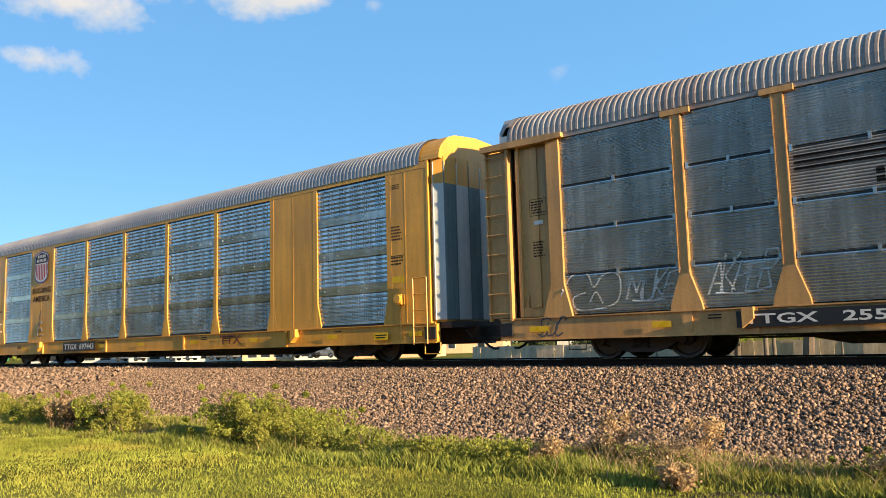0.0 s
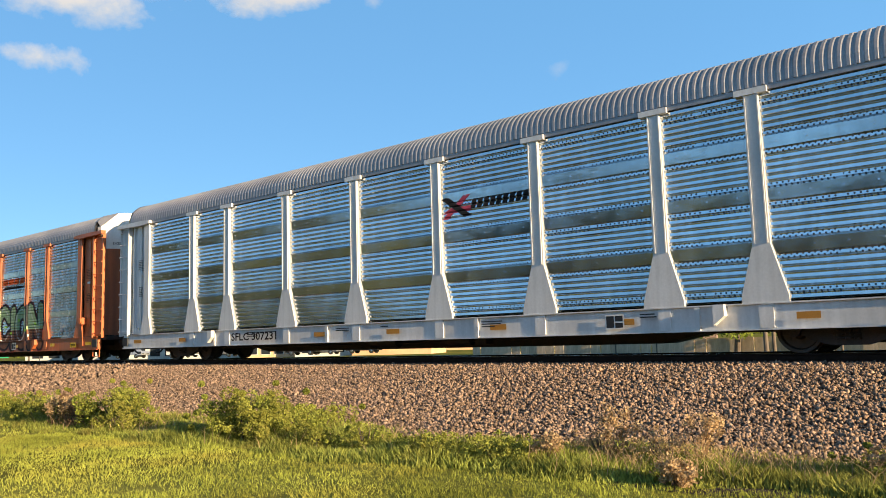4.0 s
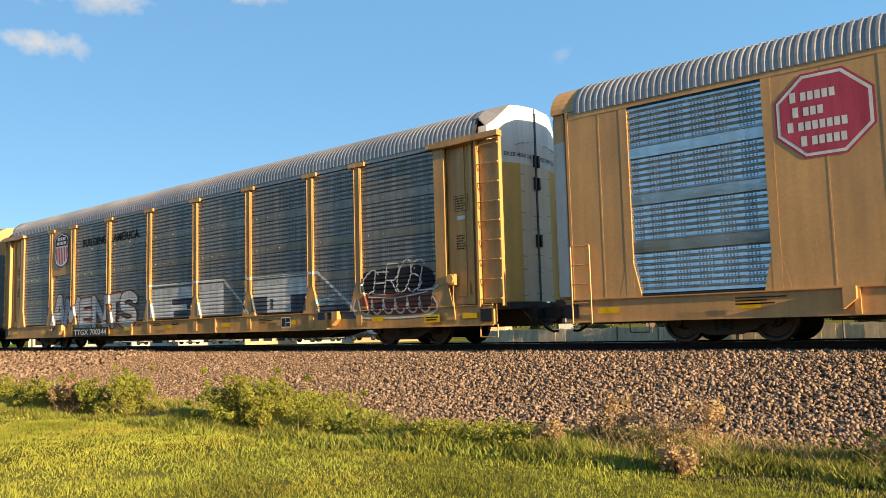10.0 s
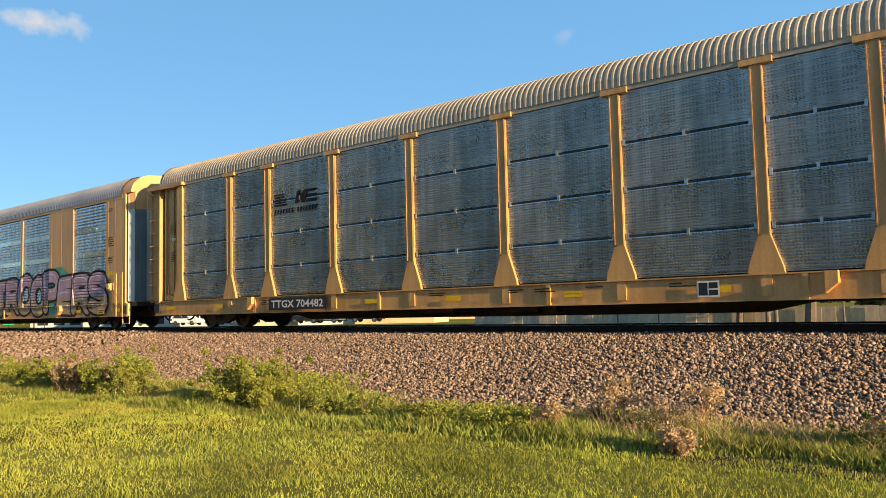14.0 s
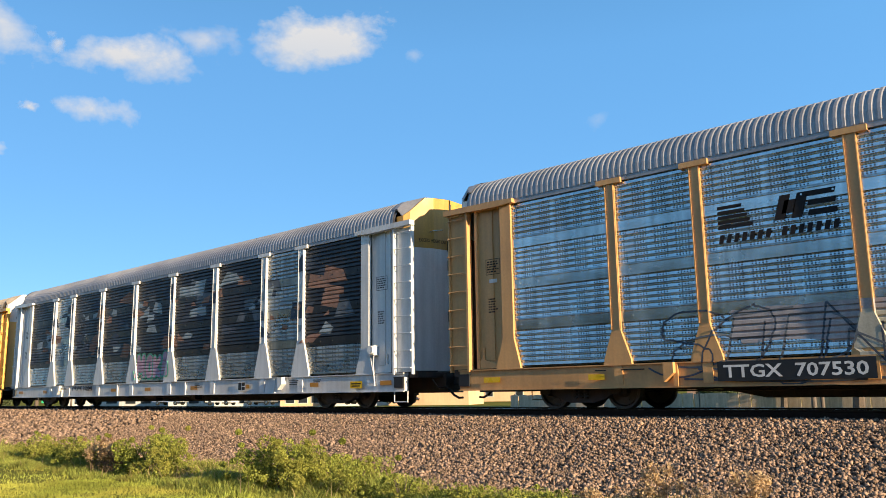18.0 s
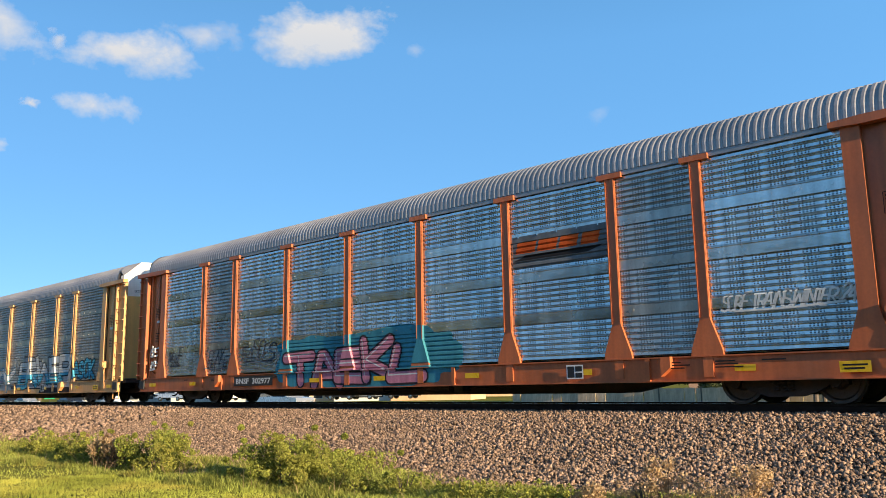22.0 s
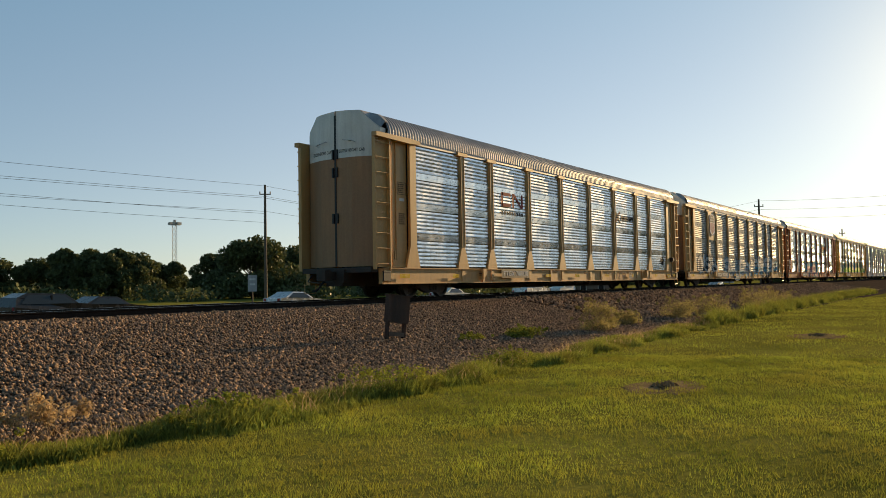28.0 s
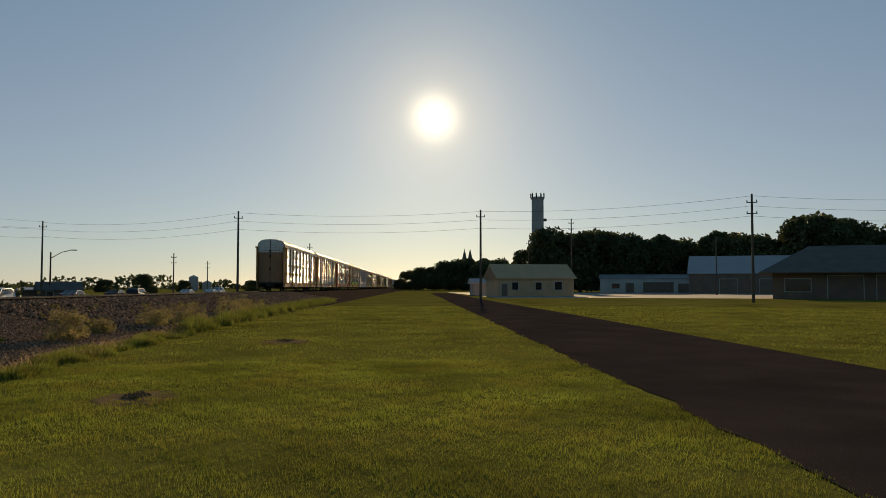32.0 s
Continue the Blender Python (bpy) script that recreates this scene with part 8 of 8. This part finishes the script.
def lamp(az, d, top, arm):
    x, y = polar(az, d)
    ob = thing("street_lamp", "tall dark street lamp with a long curved arm", "street lamp", "street lamps", pose(x, y, FAR_Z, 0, 0, az))
    part("shaft", Build().rod((0, 0, 0), (0, 0, top - FAR_Z - 0.5), 0.16, 0.1, 8), STEEL_DARK, ob)
    part("arm", Build().tube([(0, 0, top - FAR_Z - 1.4), (arm * 0.5, 0, top - FAR_Z - 0.5), (arm, 0, top - FAR_Z - 0.1)], 0.06), STEEL_DARK, ob)
    part("lamp_head", Build().box(arm - 0.1, arm + 0.7, -0.15, 0.15, top - FAR_Z - 0.2, top - FAR_Z - 0.05), CONCRETE, ob)


lamp(-65.8, 131, 6.0, 2.8)
lamp(-79.7, 170, 7.0, -2.6)
# lattice floodlight mast
x, y = polar(-37.5, 230)
mast = thing("floodlight_mast", "slender lattice mast with a ring of floodlights on top", "mast", "", pose(x, y, FAR_Z))
b = Build()
for i in range(14):
    z0, z1 = i * 1.42, i * 1.42 + 1.42
    for k in range(3):
        a0, a1 = k * 2.094, (k + 1) * 2.094
        b.rod((0.7 * math.cos(a0), 0.7 * math.sin(a0), z0), (0.7 * math.cos(a0), 0.7 * math.sin(a0), z1), 0.08, 0.08, 4)
        b.rod((0.7 * math.cos(a0), 0.7 * math.sin(a0), z0), (0.7 * math.cos(a1), 0.7 * math.sin(a1), z1), 0.05, 0.05, 4)
part("lattice", b, CONCRETE, mast)
b = Build()
for k in range(8):
    a = k * 0.785
    b.box(1.3 * math.cos(a) - 0.35, 1.3 * math.cos(a) + 0.35, 1.3 * math.sin(a) - 0.35, 1.3 * math.sin(a) + 0.35, 19.0, 19.7)
part("floodlights", b.rod((0, 0, 19.0), (0, 0, 19.15), 1.5, 1.5, 12).rod((0, 0, 19.7), (0, 0, 20.4), 0.4, 0.4, 6), CONCRETE, mast)


# ---- buildings ----
def house(name, label, x, y, turn, length, depth, wall_h, roof_h, wall, roof, hip=0.0, windows=(), doors=(), z=LAWN_Z, over=0.4, chimney=False):
    """Gabled or hipped house; its long front faces -y before turning. windows, doors: (x, z, width, height) on the front; with a fifth value "end" on the +x gable."""
    ob = thing(name, label, "building", "buildings", pose(x, y, z, 0, 0, turn))
    l, d = length / 2, depth / 2
    b = Build()
    b.add([(-l, -d, 0), (l, -d, 0), (l, d, 0), (-l, d, 0), (-l, -d, wall_h), (l, -d, wall_h), (l, d, wall_h), (-l, d, wall_h)], [(0, 1, 5, 4), (1, 2, 6, 5), (2, 3, 7, 6), (3, 0, 4, 7)])
    if not hip:
        b.add([(-l, -d, wall_h), (-l, d, wall_h), (-l, 0, wall_h + roof_h), (l, -d, wall_h), (l, d, wall_h), (l, 0, wall_h + roof_h)], [(0, 2, 1), (3, 4, 5)])
    part("wall", b, wall, ob)
    ro = Build()
    lo, do, zt = l + over, d + over, wall_h + roof_h
    ze = wall_h - over * roof_h / d
    rx = l + over - hip
    for t in (0.0, 0.14):
        ro.add([(-lo, -do, ze + t), (lo, -do, ze + t), (lo, do, ze + t), (-lo, do, ze + t), (-rx, 0, zt + t), (rx, 0, zt + t)], [(0, 1, 5, 4), (2, 3, 4, 5), (1, 2, 5), (3, 0, 4)])
    for i in range(4):
        j = (i + 1) % 4
        ro.f.append((i, j, 6 + j, 6 + i))
    part("roof", ro, roof, ob)
    for kind, rows in (("window", windows), ("door", doors)):
        for q in rows:
            wx, wz, ww, wh = q[:4]
            fr, pa = Build(), Build()
            if len(q) > 4:
                fr.box(l, l + 0.06, wx - ww / 2 - 0.1, wx + ww / 2 + 0.1, wz - 0.1, wz + wh + 0.1)
                pa.box(l + 0.03, l + 0.075, wx - ww / 2, wx + ww / 2, wz, wz + wh)
            else:
                fr.box(wx - ww / 2 - 0.1, wx + ww / 2 + 0.1, -d - 0.06, -d, wz - 0.1, wz + wh + 0.1)
                pa.box(wx - ww / 2, wx + ww / 2, -d - 0.075, -d - 0.03, wz, wz + wh)
            w = part(kind, fr, WALL_WHITE, ob)
            part("pane" if kind == "window" else "leaf", pa, GLASS_DARK if kind == "window" else WALL_BRICK, w)
    if chimney:
        part("chimney", Build().box(-1.0, -0.3, -0.3, 0.4, zt - 0.6, zt + 0.7), WALL_BRICK, ob)
    return ob


# the far end of the lawn: fronts face back along the track
house("cream_house", "small cream-sided house with a low gabled roof", 137, -19.0, -90 + 8, 13.0, 9.0, 3.1, 2.2, SIDING, SIDING, 0, [(-3.6, 1.1, 1.0, 1.2), (0.4, 1.1, 1.0, 1.2), (3.8, 1.1, 1.2, 1.3)], [(-5.4, 0, 1.0, 2.1)])
house("white_workshop", "long low white workshop with a shaded open front", 236, -68, -90 - 16, 27, 10, 4.2, 1.0, WALL_WHITE, ROOF_METAL, 0, [(-9, 1.2, 2.2, 1.4)], [(-5, 0, 2.4, 2.8), (3, 0, 8.5, 3.0), (10, 0, 3, 2.6)])
house("metal_barn", "large building with a pale sheet metal roof", 196, -81, -90 - 22, 26, 16, 5.0, 4.2, WALL_BRICK, ROOF_METAL, 0, [], [(-4, 0, 4, 3.5), (5, 0, 4, 3.5)])
house("hip_roofed_hall", "low brick hall with a broad hipped roof", 104, -61, -90 - 26, 26, 14, 4.0, 3.0, WALL_BRICK, ROOF_SHINGLE, 6.0, [(-10, 1.0, 3.0, 1.6)], [(-4.5, 0, 4.0, 3.0), (1.5, 0, 5.0, 3.0), (8.5, 0, 4.5, 3.0)], over=1.6)
house("small_shed", "little grey shed beside the cream house", 150, -12.0, -84, 4.0, 3.0, 2.3, 0.7, CONCRETE, ROOF_METAL)
house("roadside_house", "dark roadside house with a porch", *polar(-66.3, 132), -60, 5.5, 4.5, 1.5, 1.0, WALL_BRICK, ROOF_SHINGLE, 0, [(-1.4, 0.5, 0.8, 0.7), (1.4, 0.5, 0.8, 0.7)], z=FAR_Z)
house("roadside_shed", "long low shed beside the road", *polar(-63.9, 136), -60, 5.5, 4.5, 1.4, 0.25, WALL_BRICK, ROOF_METAL, z=FAR_Z)
house("white_gabled_house", "white house with a steep pale gable behind the fence", *polar(31.4, 155), 20, 9, 8, 2.3, 2.2, WALL_WHITE, WALL_WHITE, 0, [(-2.5, 0.9, 1.2, 1.0), (2.5, 0.9, 1.2, 1.0)], z=FAR_Z)
house("brick_house", "reddish house with a grey roof behind the fence", *polar(24, 150), 20, 12, 8, 2.2, 1.0, WALL_BRICK, ROOF_SHINGLE, 0, [(-2.5, 0.9, 1.2, 1.0)], z=FAR_Z)
house("brick_house", "tan house with a grey roof behind the fence", *polar(38.5, 150), 25, 14, 8, 2.2, 1.1, SIDING, ROOF_SHINGLE, 0, [(-2.5, 0.9, 1.2, 1.0), (3, 0.9, 1.2, 1.0)], z=FAR_Z)
house("brick_house", "tan roadside building with a low roof", *polar(43.5, 120), 25, 12, 8, 2.3, 0.8, SIDING, WALL_BRICK, 0, [(-2.5, 0.9, 1.2, 1.0)], z=FAR_Z)
for i, (az, d, l, m) in enumerate(((47.5, 125, 13, WALL_WHITE), (51.5, 130, 11, SIDING), (55.0, 140, 16, WALL_WHITE), (58.5, 150, 14, WALL_WHITE), (61.5, 165, 16, CONCRETE), (64.5, 180, 18, WALL_WHITE))):
    house("storefront", "pale low storefront with dark windows along the highway", *polar(az, d), 40, l, 9, 3.0, 0.5, m, ROOF_METAL, 0, [(-l * 0.36 + k * l * 0.18, 0.5, l * 0.12, 1.7) for k in range(5)], [(l * 0.42, 0, 1.0, 2.1)], z=FAR_Z)

# concrete standpipe tower with aerials
x, y = polar(-98.55, 300)
tower = thing("standpipe_tower", "tall round concrete standpipe with aerials round its top", "tower", "", pose(x, y, LAWN_Z))
part("shaft", Build().rod((0, 0, 0), (0, 0, 35.0), 2.3, 2.2, 28).rod((0, 0, 34.2), (0, 0, 34.8), 2.5, 2.5, 28), CONCRETE, tower)
for k in range(9):
    a = k * 0.698
    part("aerial", Build().box(2.5 * math.cos(a) - 0.2, 2.5 * math.cos(a) + 0.2, 2.5 * math.sin(a) - 0.2, 2.5 * math.sin(a) + 0.2, 34.6, 36.3).rod((2.5 * math.cos(a), 2.5 * math.sin(a), 34.0), (2.5 * math.cos(a), 2.5 * math.sin(a), 37.0 - 0.5 * (k % 3)), 0.07, 0.05, 5), STEEL_DARK, tower)
part("side_aerial", Build().box(-0.3, 0.3, -3.3, -2.3, 26.0, 27.0), STEEL_DARK, tower)
for az in (-93.35, -93.75):
    x, y = polar(az, 420)
    st = thing("church_steeple", "slender pointed church steeple above the trees", "steeple", "steeples", pose(x, y, LAWN_Z))
    part("belfry", Build().box(-1.3, 1.3, -1.3, 1.3, 0, 15.0), WALL_BRICK, st)
    part("spire", Build().rod((0, 0, 15.0), (0, 0, 21.5), 1.5, 0.06, 8), ROOF_SHINGLE, st)
for az, h in ((-74.6, 6.5), (-75.5, 4.0)):
    x, y = polar(az, 400)
    si = thing("grain_silo", "pale round grain silo far across the fields", "silo", "silos", pose(x, y, FAR_Z))
    part("shell", Build().rod((0, 0, 0), (0, 0, h), 2.2, 2.2, 16), CONCRETE, si)
    part("cone", Build().rod((0, 0, h), (0, 0, h + 1.0), 2.3, 0.2, 16), ROOF_METAL, si)

# board fence behind the road, each board a piece
fence = thing("board_fence", "long tan wooden board fence", "fence", "", None)
board = Build().slab([(-0.55, -0.02), (0.55, -0.02), (0.55, 1.32), (0.0, 1.36), (-0.55, 1.32)], -0.02, 0.02).mesh("board")
for i in range(68):
    part("board", board, FENCE_WOOD, fence, "", pose(-58 + i * 1.12, 74 + 0.1 * math.sin(i * 1.3), FAR_Z + 0.03 * math.sin(i * 2.1)))
for i in range(17):
    part("fence_post", Build().box(-0.06, 0.06, 0.03, 0.15, 0, 1.45), POLE_WOOD, fence, "", pose(-58 + i * 4.48, 74, FAR_Z))

# road signs
for az, d, h, w, m, lab in ((66.9, 120, 2.9, 1.8, SIGN_BLUE, "blue roadside sign on a post"), (68.9, 130, 2.2, 1.4, SIGN_GREEN, "small green roadside sign"), (-42.6, 66, 2.6, 0.7, CONCRETE, "back of a narrow roadside sign")):
    x, y = polar(az, d)
    s = thing("road_sign", lab, "sign", "", pose(x, y, FAR_Z, 0, 0, az))
    part("sign_post", Build().rod((0, 0.05, 0), (0, 0.05, h), 0.05, 0.05, 6), STEEL_DARK, s)
    part("sign_face", Build().box(-w / 2, w / 2, -0.03, 0.03, h - 1.1, h + 0.2), m, s)
    part("sign_bars", Build().box(-w * 0.35, w * 0.35, -0.045, -0.032, h - 0.2, h - 0.05).box(-w * 0.3, w * 0.3, -0.045, -0.032, h - 0.6, h - 0.45), WHITE_INK, s)


# ---- road vehicles ----
SIDES = {
    "suv": (4.8, 1.9, [(-2.4, 0.45), (2.35, 0.40), (2.4, 0.75), (2.3, 0.98), (1.15, 1.08), (0.45, 1.62), (-1.7, 1.68), (-2.25, 1.45), (-2.4, 0.95)], [(0.95, 1.08), (0.40, 1.53), (-1.65, 1.58), (-2.1, 1.10)]),
    "sedan": (4.7, 1.8, [(-2.35, 0.42), (2.3, 0.38), (2.35, 0.62), (2.2, 0.80), (1.05, 0.92), (0.25, 1.38), (-0.95, 1.42), (-1.75, 1.02), (-2.3, 0.95)], [(0.85, 0.94), (0.20, 1.30), (-0.92, 1.33), (-1.5, 1.0)]),
    "pickup": (5.8, 1.95, [(-2.9, 0.55), (2.85, 0.50), (2.9, 0.85), (2.75, 1.10), (1.45, 1.18), (0.75, 1.78), (-0.55, 1.82), (-0.80, 1.20), (-2.85, 1.20)], [(1.25, 1.20), (0.72, 1.68), (-0.48, 1.72), (-0.65, 1.22)]),
}
TYRE = Build().lathe([(-0.11, 0.0), (-0.11, 0.22), (-0.12, 0.24), (-0.11, 0.35), (0.11, 0.35), (0.12, 0.24), (0.11, 0.0)], 0, 18).mesh("tyre")
RIM = Build().lathe([(-0.125, 0.0), (-0.125, 0.19), (-0.115, 0.21)], 0, 14).mesh("rim")


def vehicle(name, kind, paint, label, at):
    length, width, outline, glass = SIDES[kind]
    ob = thing(name, label, "car", "road vehicles", at)
    hw = width / 2
    b = Build()
    n = len(outline)
    def inset(z):
        return hw - 0.22 * max(0.0, (z - 1.0) / 0.7)
    b.add([(x, -inset(z), z) for x, z in outline] + [(x, inset(z), z) for x, z in outline],
          [tuple(range(n)), tuple(range(2 * n - 1, n - 1, -1))] + [(i, n + i, n + (i + 1) % n, (i + 1) % n) for i in range(n)])
    part("body", b, paint, ob)
    m = len(glass)
    for s in (-1, 1):
        g = Build().add([(x, s * (inset(z) + 0.012), z) for x, z in glass], [tuple(range(m)) if s < 0 else tuple(range(m - 1, -1, -1))])
        part("side_window", g, GLASS_DARK, ob)
    g = Build().add([(glass[0][0] + 0.12, -hw + 0.15, glass[0][1] + 0.02), (glass[0][0] + 0.12, hw - 0.15, glass[0][1] + 0.02), (glass[1][0] + 0.12, hw - 0.3, glass[1][1]), (glass[1][0] + 0.12, -hw + 0.3, glass[1][1])], [(0, 1, 2, 3)])
    part("windshield", g, GLASS_DARK, ob)
    part("window_pillar", Build().box(-0.42, -0.34, -inset(1.3) - 0.016, inset(1.3) + 0.016, glass[0][1], glass[1][1]), paint, ob)
    for x in (-length * 0.31, length * 0.31):
        for s in (-1, 1):
            w = part("wheel", TYRE, RUBBER, ob, "", pose(x, s * (hw - 0.10), 0.35, 0, 0, 0 if s < 0 else 180))
            part("rim", RIM, CHROME, w)
    for s in (-1, 1):
        part("headlight", Build().box(length / 2 - 0.12, length / 2 - 0.01, s * (hw - 0.35) - 0.18, s * (hw - 0.35) + 0.18, 0.68, 0.80), CHROME, ob)
        part("tail_light", Build().box(-length / 2 - 0.01, -length / 2 + 0.08, s * (hw - 0.2) - 0.1, s * (hw - 0.2) + 0.1, 0.75, 0.95), SPRAY["red"], ob)
    return ob


ROAD_Z = FAR_Z + 0.06
CAR_WHITE, CAR_SILVER, CAR_DARK, CAR_BLUE, CAR_GREY = car_paint("white_car_paint", (0.65, 0.65, 0.63), 0), car_paint("silver_car_paint", (0.45, 0.46, 0.47), 0.6), car_paint("black_car_paint", (0.02, 0.02, 0.022)), car_paint("blue_car_paint", (0.02, 0.10, 0.42)), car_paint("grey_car_paint", (0.16, 0.17, 0.18))
movers = []


def mover(name, kind, paint, label, t0, x0, v, y):
    ob = vehicle(name, kind, paint, label, pose(x0, y, ROAD_Z, 0, 0, 0 if v > 0 else 180))
    movers.append((ob, t0, x0, v, y))


NEAR_LANE, FAR_LANE = 42.8, 47.2
mover("pickup_truck", "pickup", CAR_BLUE, "bright blue pickup truck driving on the highway", 25.0, -22.9, -21.5, FAR_LANE)
mover("pickup_truck", "pickup", CAR_SILVER, "silver pickup truck driving on the highway", 23.0, -35.8, 23.4, NEAR_LANE)
mover("suv", "suv", CAR_DARK, "dark sport utility vehicle driving on the highway", 28.0, 24.6, 25.0, NEAR_LANE)
mover("sedan", "sedan", CAR_SILVER, "silver sedan driving on the highway", 28.0, 43.5, 27.0, NEAR_LANE)
mover("sedan", "sedan", CAR_WHITE, "white sedan driving on the highway", 27.5, 51.5, 26.0, NEAR_LANE)
mover("suv", "suv", CAR_WHITE, "white sport utility vehicle driving on the highway", 29.0, 76.0, -22.0, FAR_LANE)
mover("sedan", "sedan", CAR_GREY, "grey sedan driving on the highway", 30.5, 66.0, 24.0, NEAR_LANE)
mover("suv", "suv", CAR_SILVER, "silver sport utility vehicle driving on the highway", 32.0, 92.0, -20.0, FAR_LANE)
mover("sedan", "sedan", CAR_DARK, "dark sedan driving on the highway", 32.0, 116.0, 22.0, NEAR_LANE)
for az, d, kind, paint, lab in ((58.2, 128, "suv", CAR_WHITE, "white sport utility vehicle parked by the storefronts"), (55.6, 122, "sedan", CAR_GREY, "grey sedan parked by the storefronts"), (50.2, 112, "sedan", CAR_DARK, "dark sedan parked by the storefronts"), (48.8, 112, "suv", CAR_GREY, "grey sport utility vehicle parked by the storefronts"), (46.0, 112, "sedan", CAR_DARK, "dark car parked by the storefronts"), (61.5, 140, "pickup", CAR_SILVER, "silver pickup parked by the storefronts")):
    x, y = polar(az, d)
    vehicle("parked_car", kind, paint, lab, pose(x, y, FAR_Z + 0.35, 0, 0, 20))

# ---- clouds, far off ----
def cloud_material(name, seed, edge, strength, aspect):
    m = bpy.data.materials.new(name)
    m.use_nodes = True
    n, link = m.node_tree.nodes, m.node_tree.links.new
    n.clear()
    out, mixer, clear, glow = n.new("ShaderNodeOutputMaterial"), n.new("ShaderNodeMixShader"), n.new("ShaderNodeBsdfTransparent"), n.new("ShaderNodeEmission")
    tc, mp, nz = n.new("ShaderNodeTexCoord"), n.new("ShaderNodeMapping"), n.new("ShaderNodeTexNoise")
    mp.inputs["Location"].default_value = (seed * 3.1, seed * 1.7, seed)
    mp.inputs["Scale"].default_value = (aspect, 1, 1)
    link(tc.outputs["Object"], mp.inputs["Vector"])
    link(mp.outputs[0], nz.inputs["Vector"])
    nz.inputs["Scale"].default_value, nz.inputs["Detail"].default_value, nz.inputs["Roughness"].default_value = 1.4, 7.0, 0.58
    length = n.new("ShaderNodeVectorMath")
    length.operation = "LENGTH"
    link(tc.outputs["Object"], length.inputs[0])
    fall = n.new("ShaderNodeMapRange")
    fall.inputs["From Min"].default_value, fall.inputs["From Max"].default_value, fall.inputs["To Min"].default_value, fall.inputs["To Max"].default_value = 0.0, 1.0, 0.75, -1.0
    link(length.outputs["Value"], fall.inputs["Value"])
    add = n.new("ShaderNodeMath")
    add.operation = "MULTIPLY_ADD"
    link(nz.outputs["Fac"], add.inputs[0])
    add.inputs[1].default_value = 2.4
    link(fall.outputs[0], add.inputs[2])
    alpha = n.new("ShaderNodeMapRange")
    alpha.inputs["From Min"].default_value, alpha.inputs["From Max"].default_value, alpha.inputs["To Max"].default_value = 1.15, 1.15 + edge * 2.2, 0.92
    link(add.outputs[0], alpha.inputs["Value"])
    tone = n.new("ShaderNodeMix")
    tone.data_type = "RGBA"
    sep = n.new("ShaderNodeSeparateXYZ")
    link(tc.outputs["Object"], sep.inputs[0])
    up = n.new("ShaderNodeMapRange")
    up.inputs["From Min"].default_value, up.inputs["From Max"].default_value = -0.6, 0.5
    link(sep.outputs[2], up.inputs["Value"])
    link(up.outputs[0], tone.inputs["Factor"])
    tone.inputs[6].default_value, tone.inputs[7].default_value = (0.72, 0.76, 0.82, 1), (1.0, 0.93, 0.85, 1)
    link(tone.outputs[2], glow.inputs["Color"])
    glow.inputs["Strength"].default_value = strength
    link(alpha.outputs[0], mixer.inputs[0])
    link(clear.outputs[0], mixer.inputs[1])
    link(glow.outputs[0], mixer.inputs[2])
    link(mixer.outputs[0], out.inputs[0])
    return m


for i, (az, el, w, h, edge) in enumerate(((51.8, 24.5, 11.5, 6.8, 0.26), (65.2, 22.2, 16.0, 4.4, 0.38), (60.2, 23.8, 6.0, 3.8, 0.6), (72.9, 22.4, 4.6, 6.5, 0.45), (69.8, 22.4, 1.6, 1.8, 0.5), (67.6, 18.5, 7.0, 2.4, 0.6), (71.2, 18.3, 1.6, 0.9, 0.5), (73.3, 15.4, 2.4, 1.6, 0.55), (45.0, 23.6, 1.6, 1.4, 1.6), (31.5, 18.6, 2.4, 1.8, 2.0))):
    d = 2600
    x, y = polar(az, d * math.cos(radians(el)))
    me = Build().add([(a / 6 - 1, 0.06 * math.sin(a) * math.sin(c), c / 6 - 1) for c in range(13) for a in range(13)], [(c * 13 + a, c * 13 + a + 1, (c + 1) * 13 + a + 1, (c + 1) * 13 + a) for c in range(12) for a in range(12)])
    cl = part("cloud", me, cloud_material("cloud_vapour", i + 1, edge, 0.40, w / h), None, "", Matrix.Translation((x, y, CAM_Z + d * math.sin(radians(el)))) @ pose(0, 0, 0, -el, 0, az) @ Matrix.Diagonal((d * math.tan(radians(w / 2)) * 1.7, 1, d * math.tan(radians(h / 2)) * 1.9, 1)))
    tagged(cl, "small bright fair-weather cloud in a blue sky", "cloud", "clouds", "structure")
    cl.visible_shadow = False


# ---- what moves ----
def train_x(t):
    return -11.866 + 17.71 * t + 0.003 * (t - 16) ** 2 + 13.858


def motions():
    for k, car in enumerate(train):
        walk(car, [(t, pose(train_x(t) - k * PITCH, TRACK_Y, 0)) for t in (0, 4, 8, 12, 16, 20, 24, 28, 32)])
    for ob, t0, x0, v, y in movers:
        walk(ob, [(t, pose(x0 + v * (t - t0), y, ROAD_Z, 0, 0, 0 if v > 0 else 180)) for t in (0, 16, 32)])
    first = wheelsets[0]
    walk(first, [(i / FPS, pose(0, 0, 0, 0, math.degrees((train_x(i / FPS) - train_x(0)) / R_WHEEL), 0)) for i in range(32 * FPS + 1)])
    keys = first.animation_data
    for w in wheelsets[1:]:
        w.rotation_mode = "QUATERNION"
        own = w.animation_data_create()
        own.action = keys.action
        own.action_slot = keys.action_slot


motions()
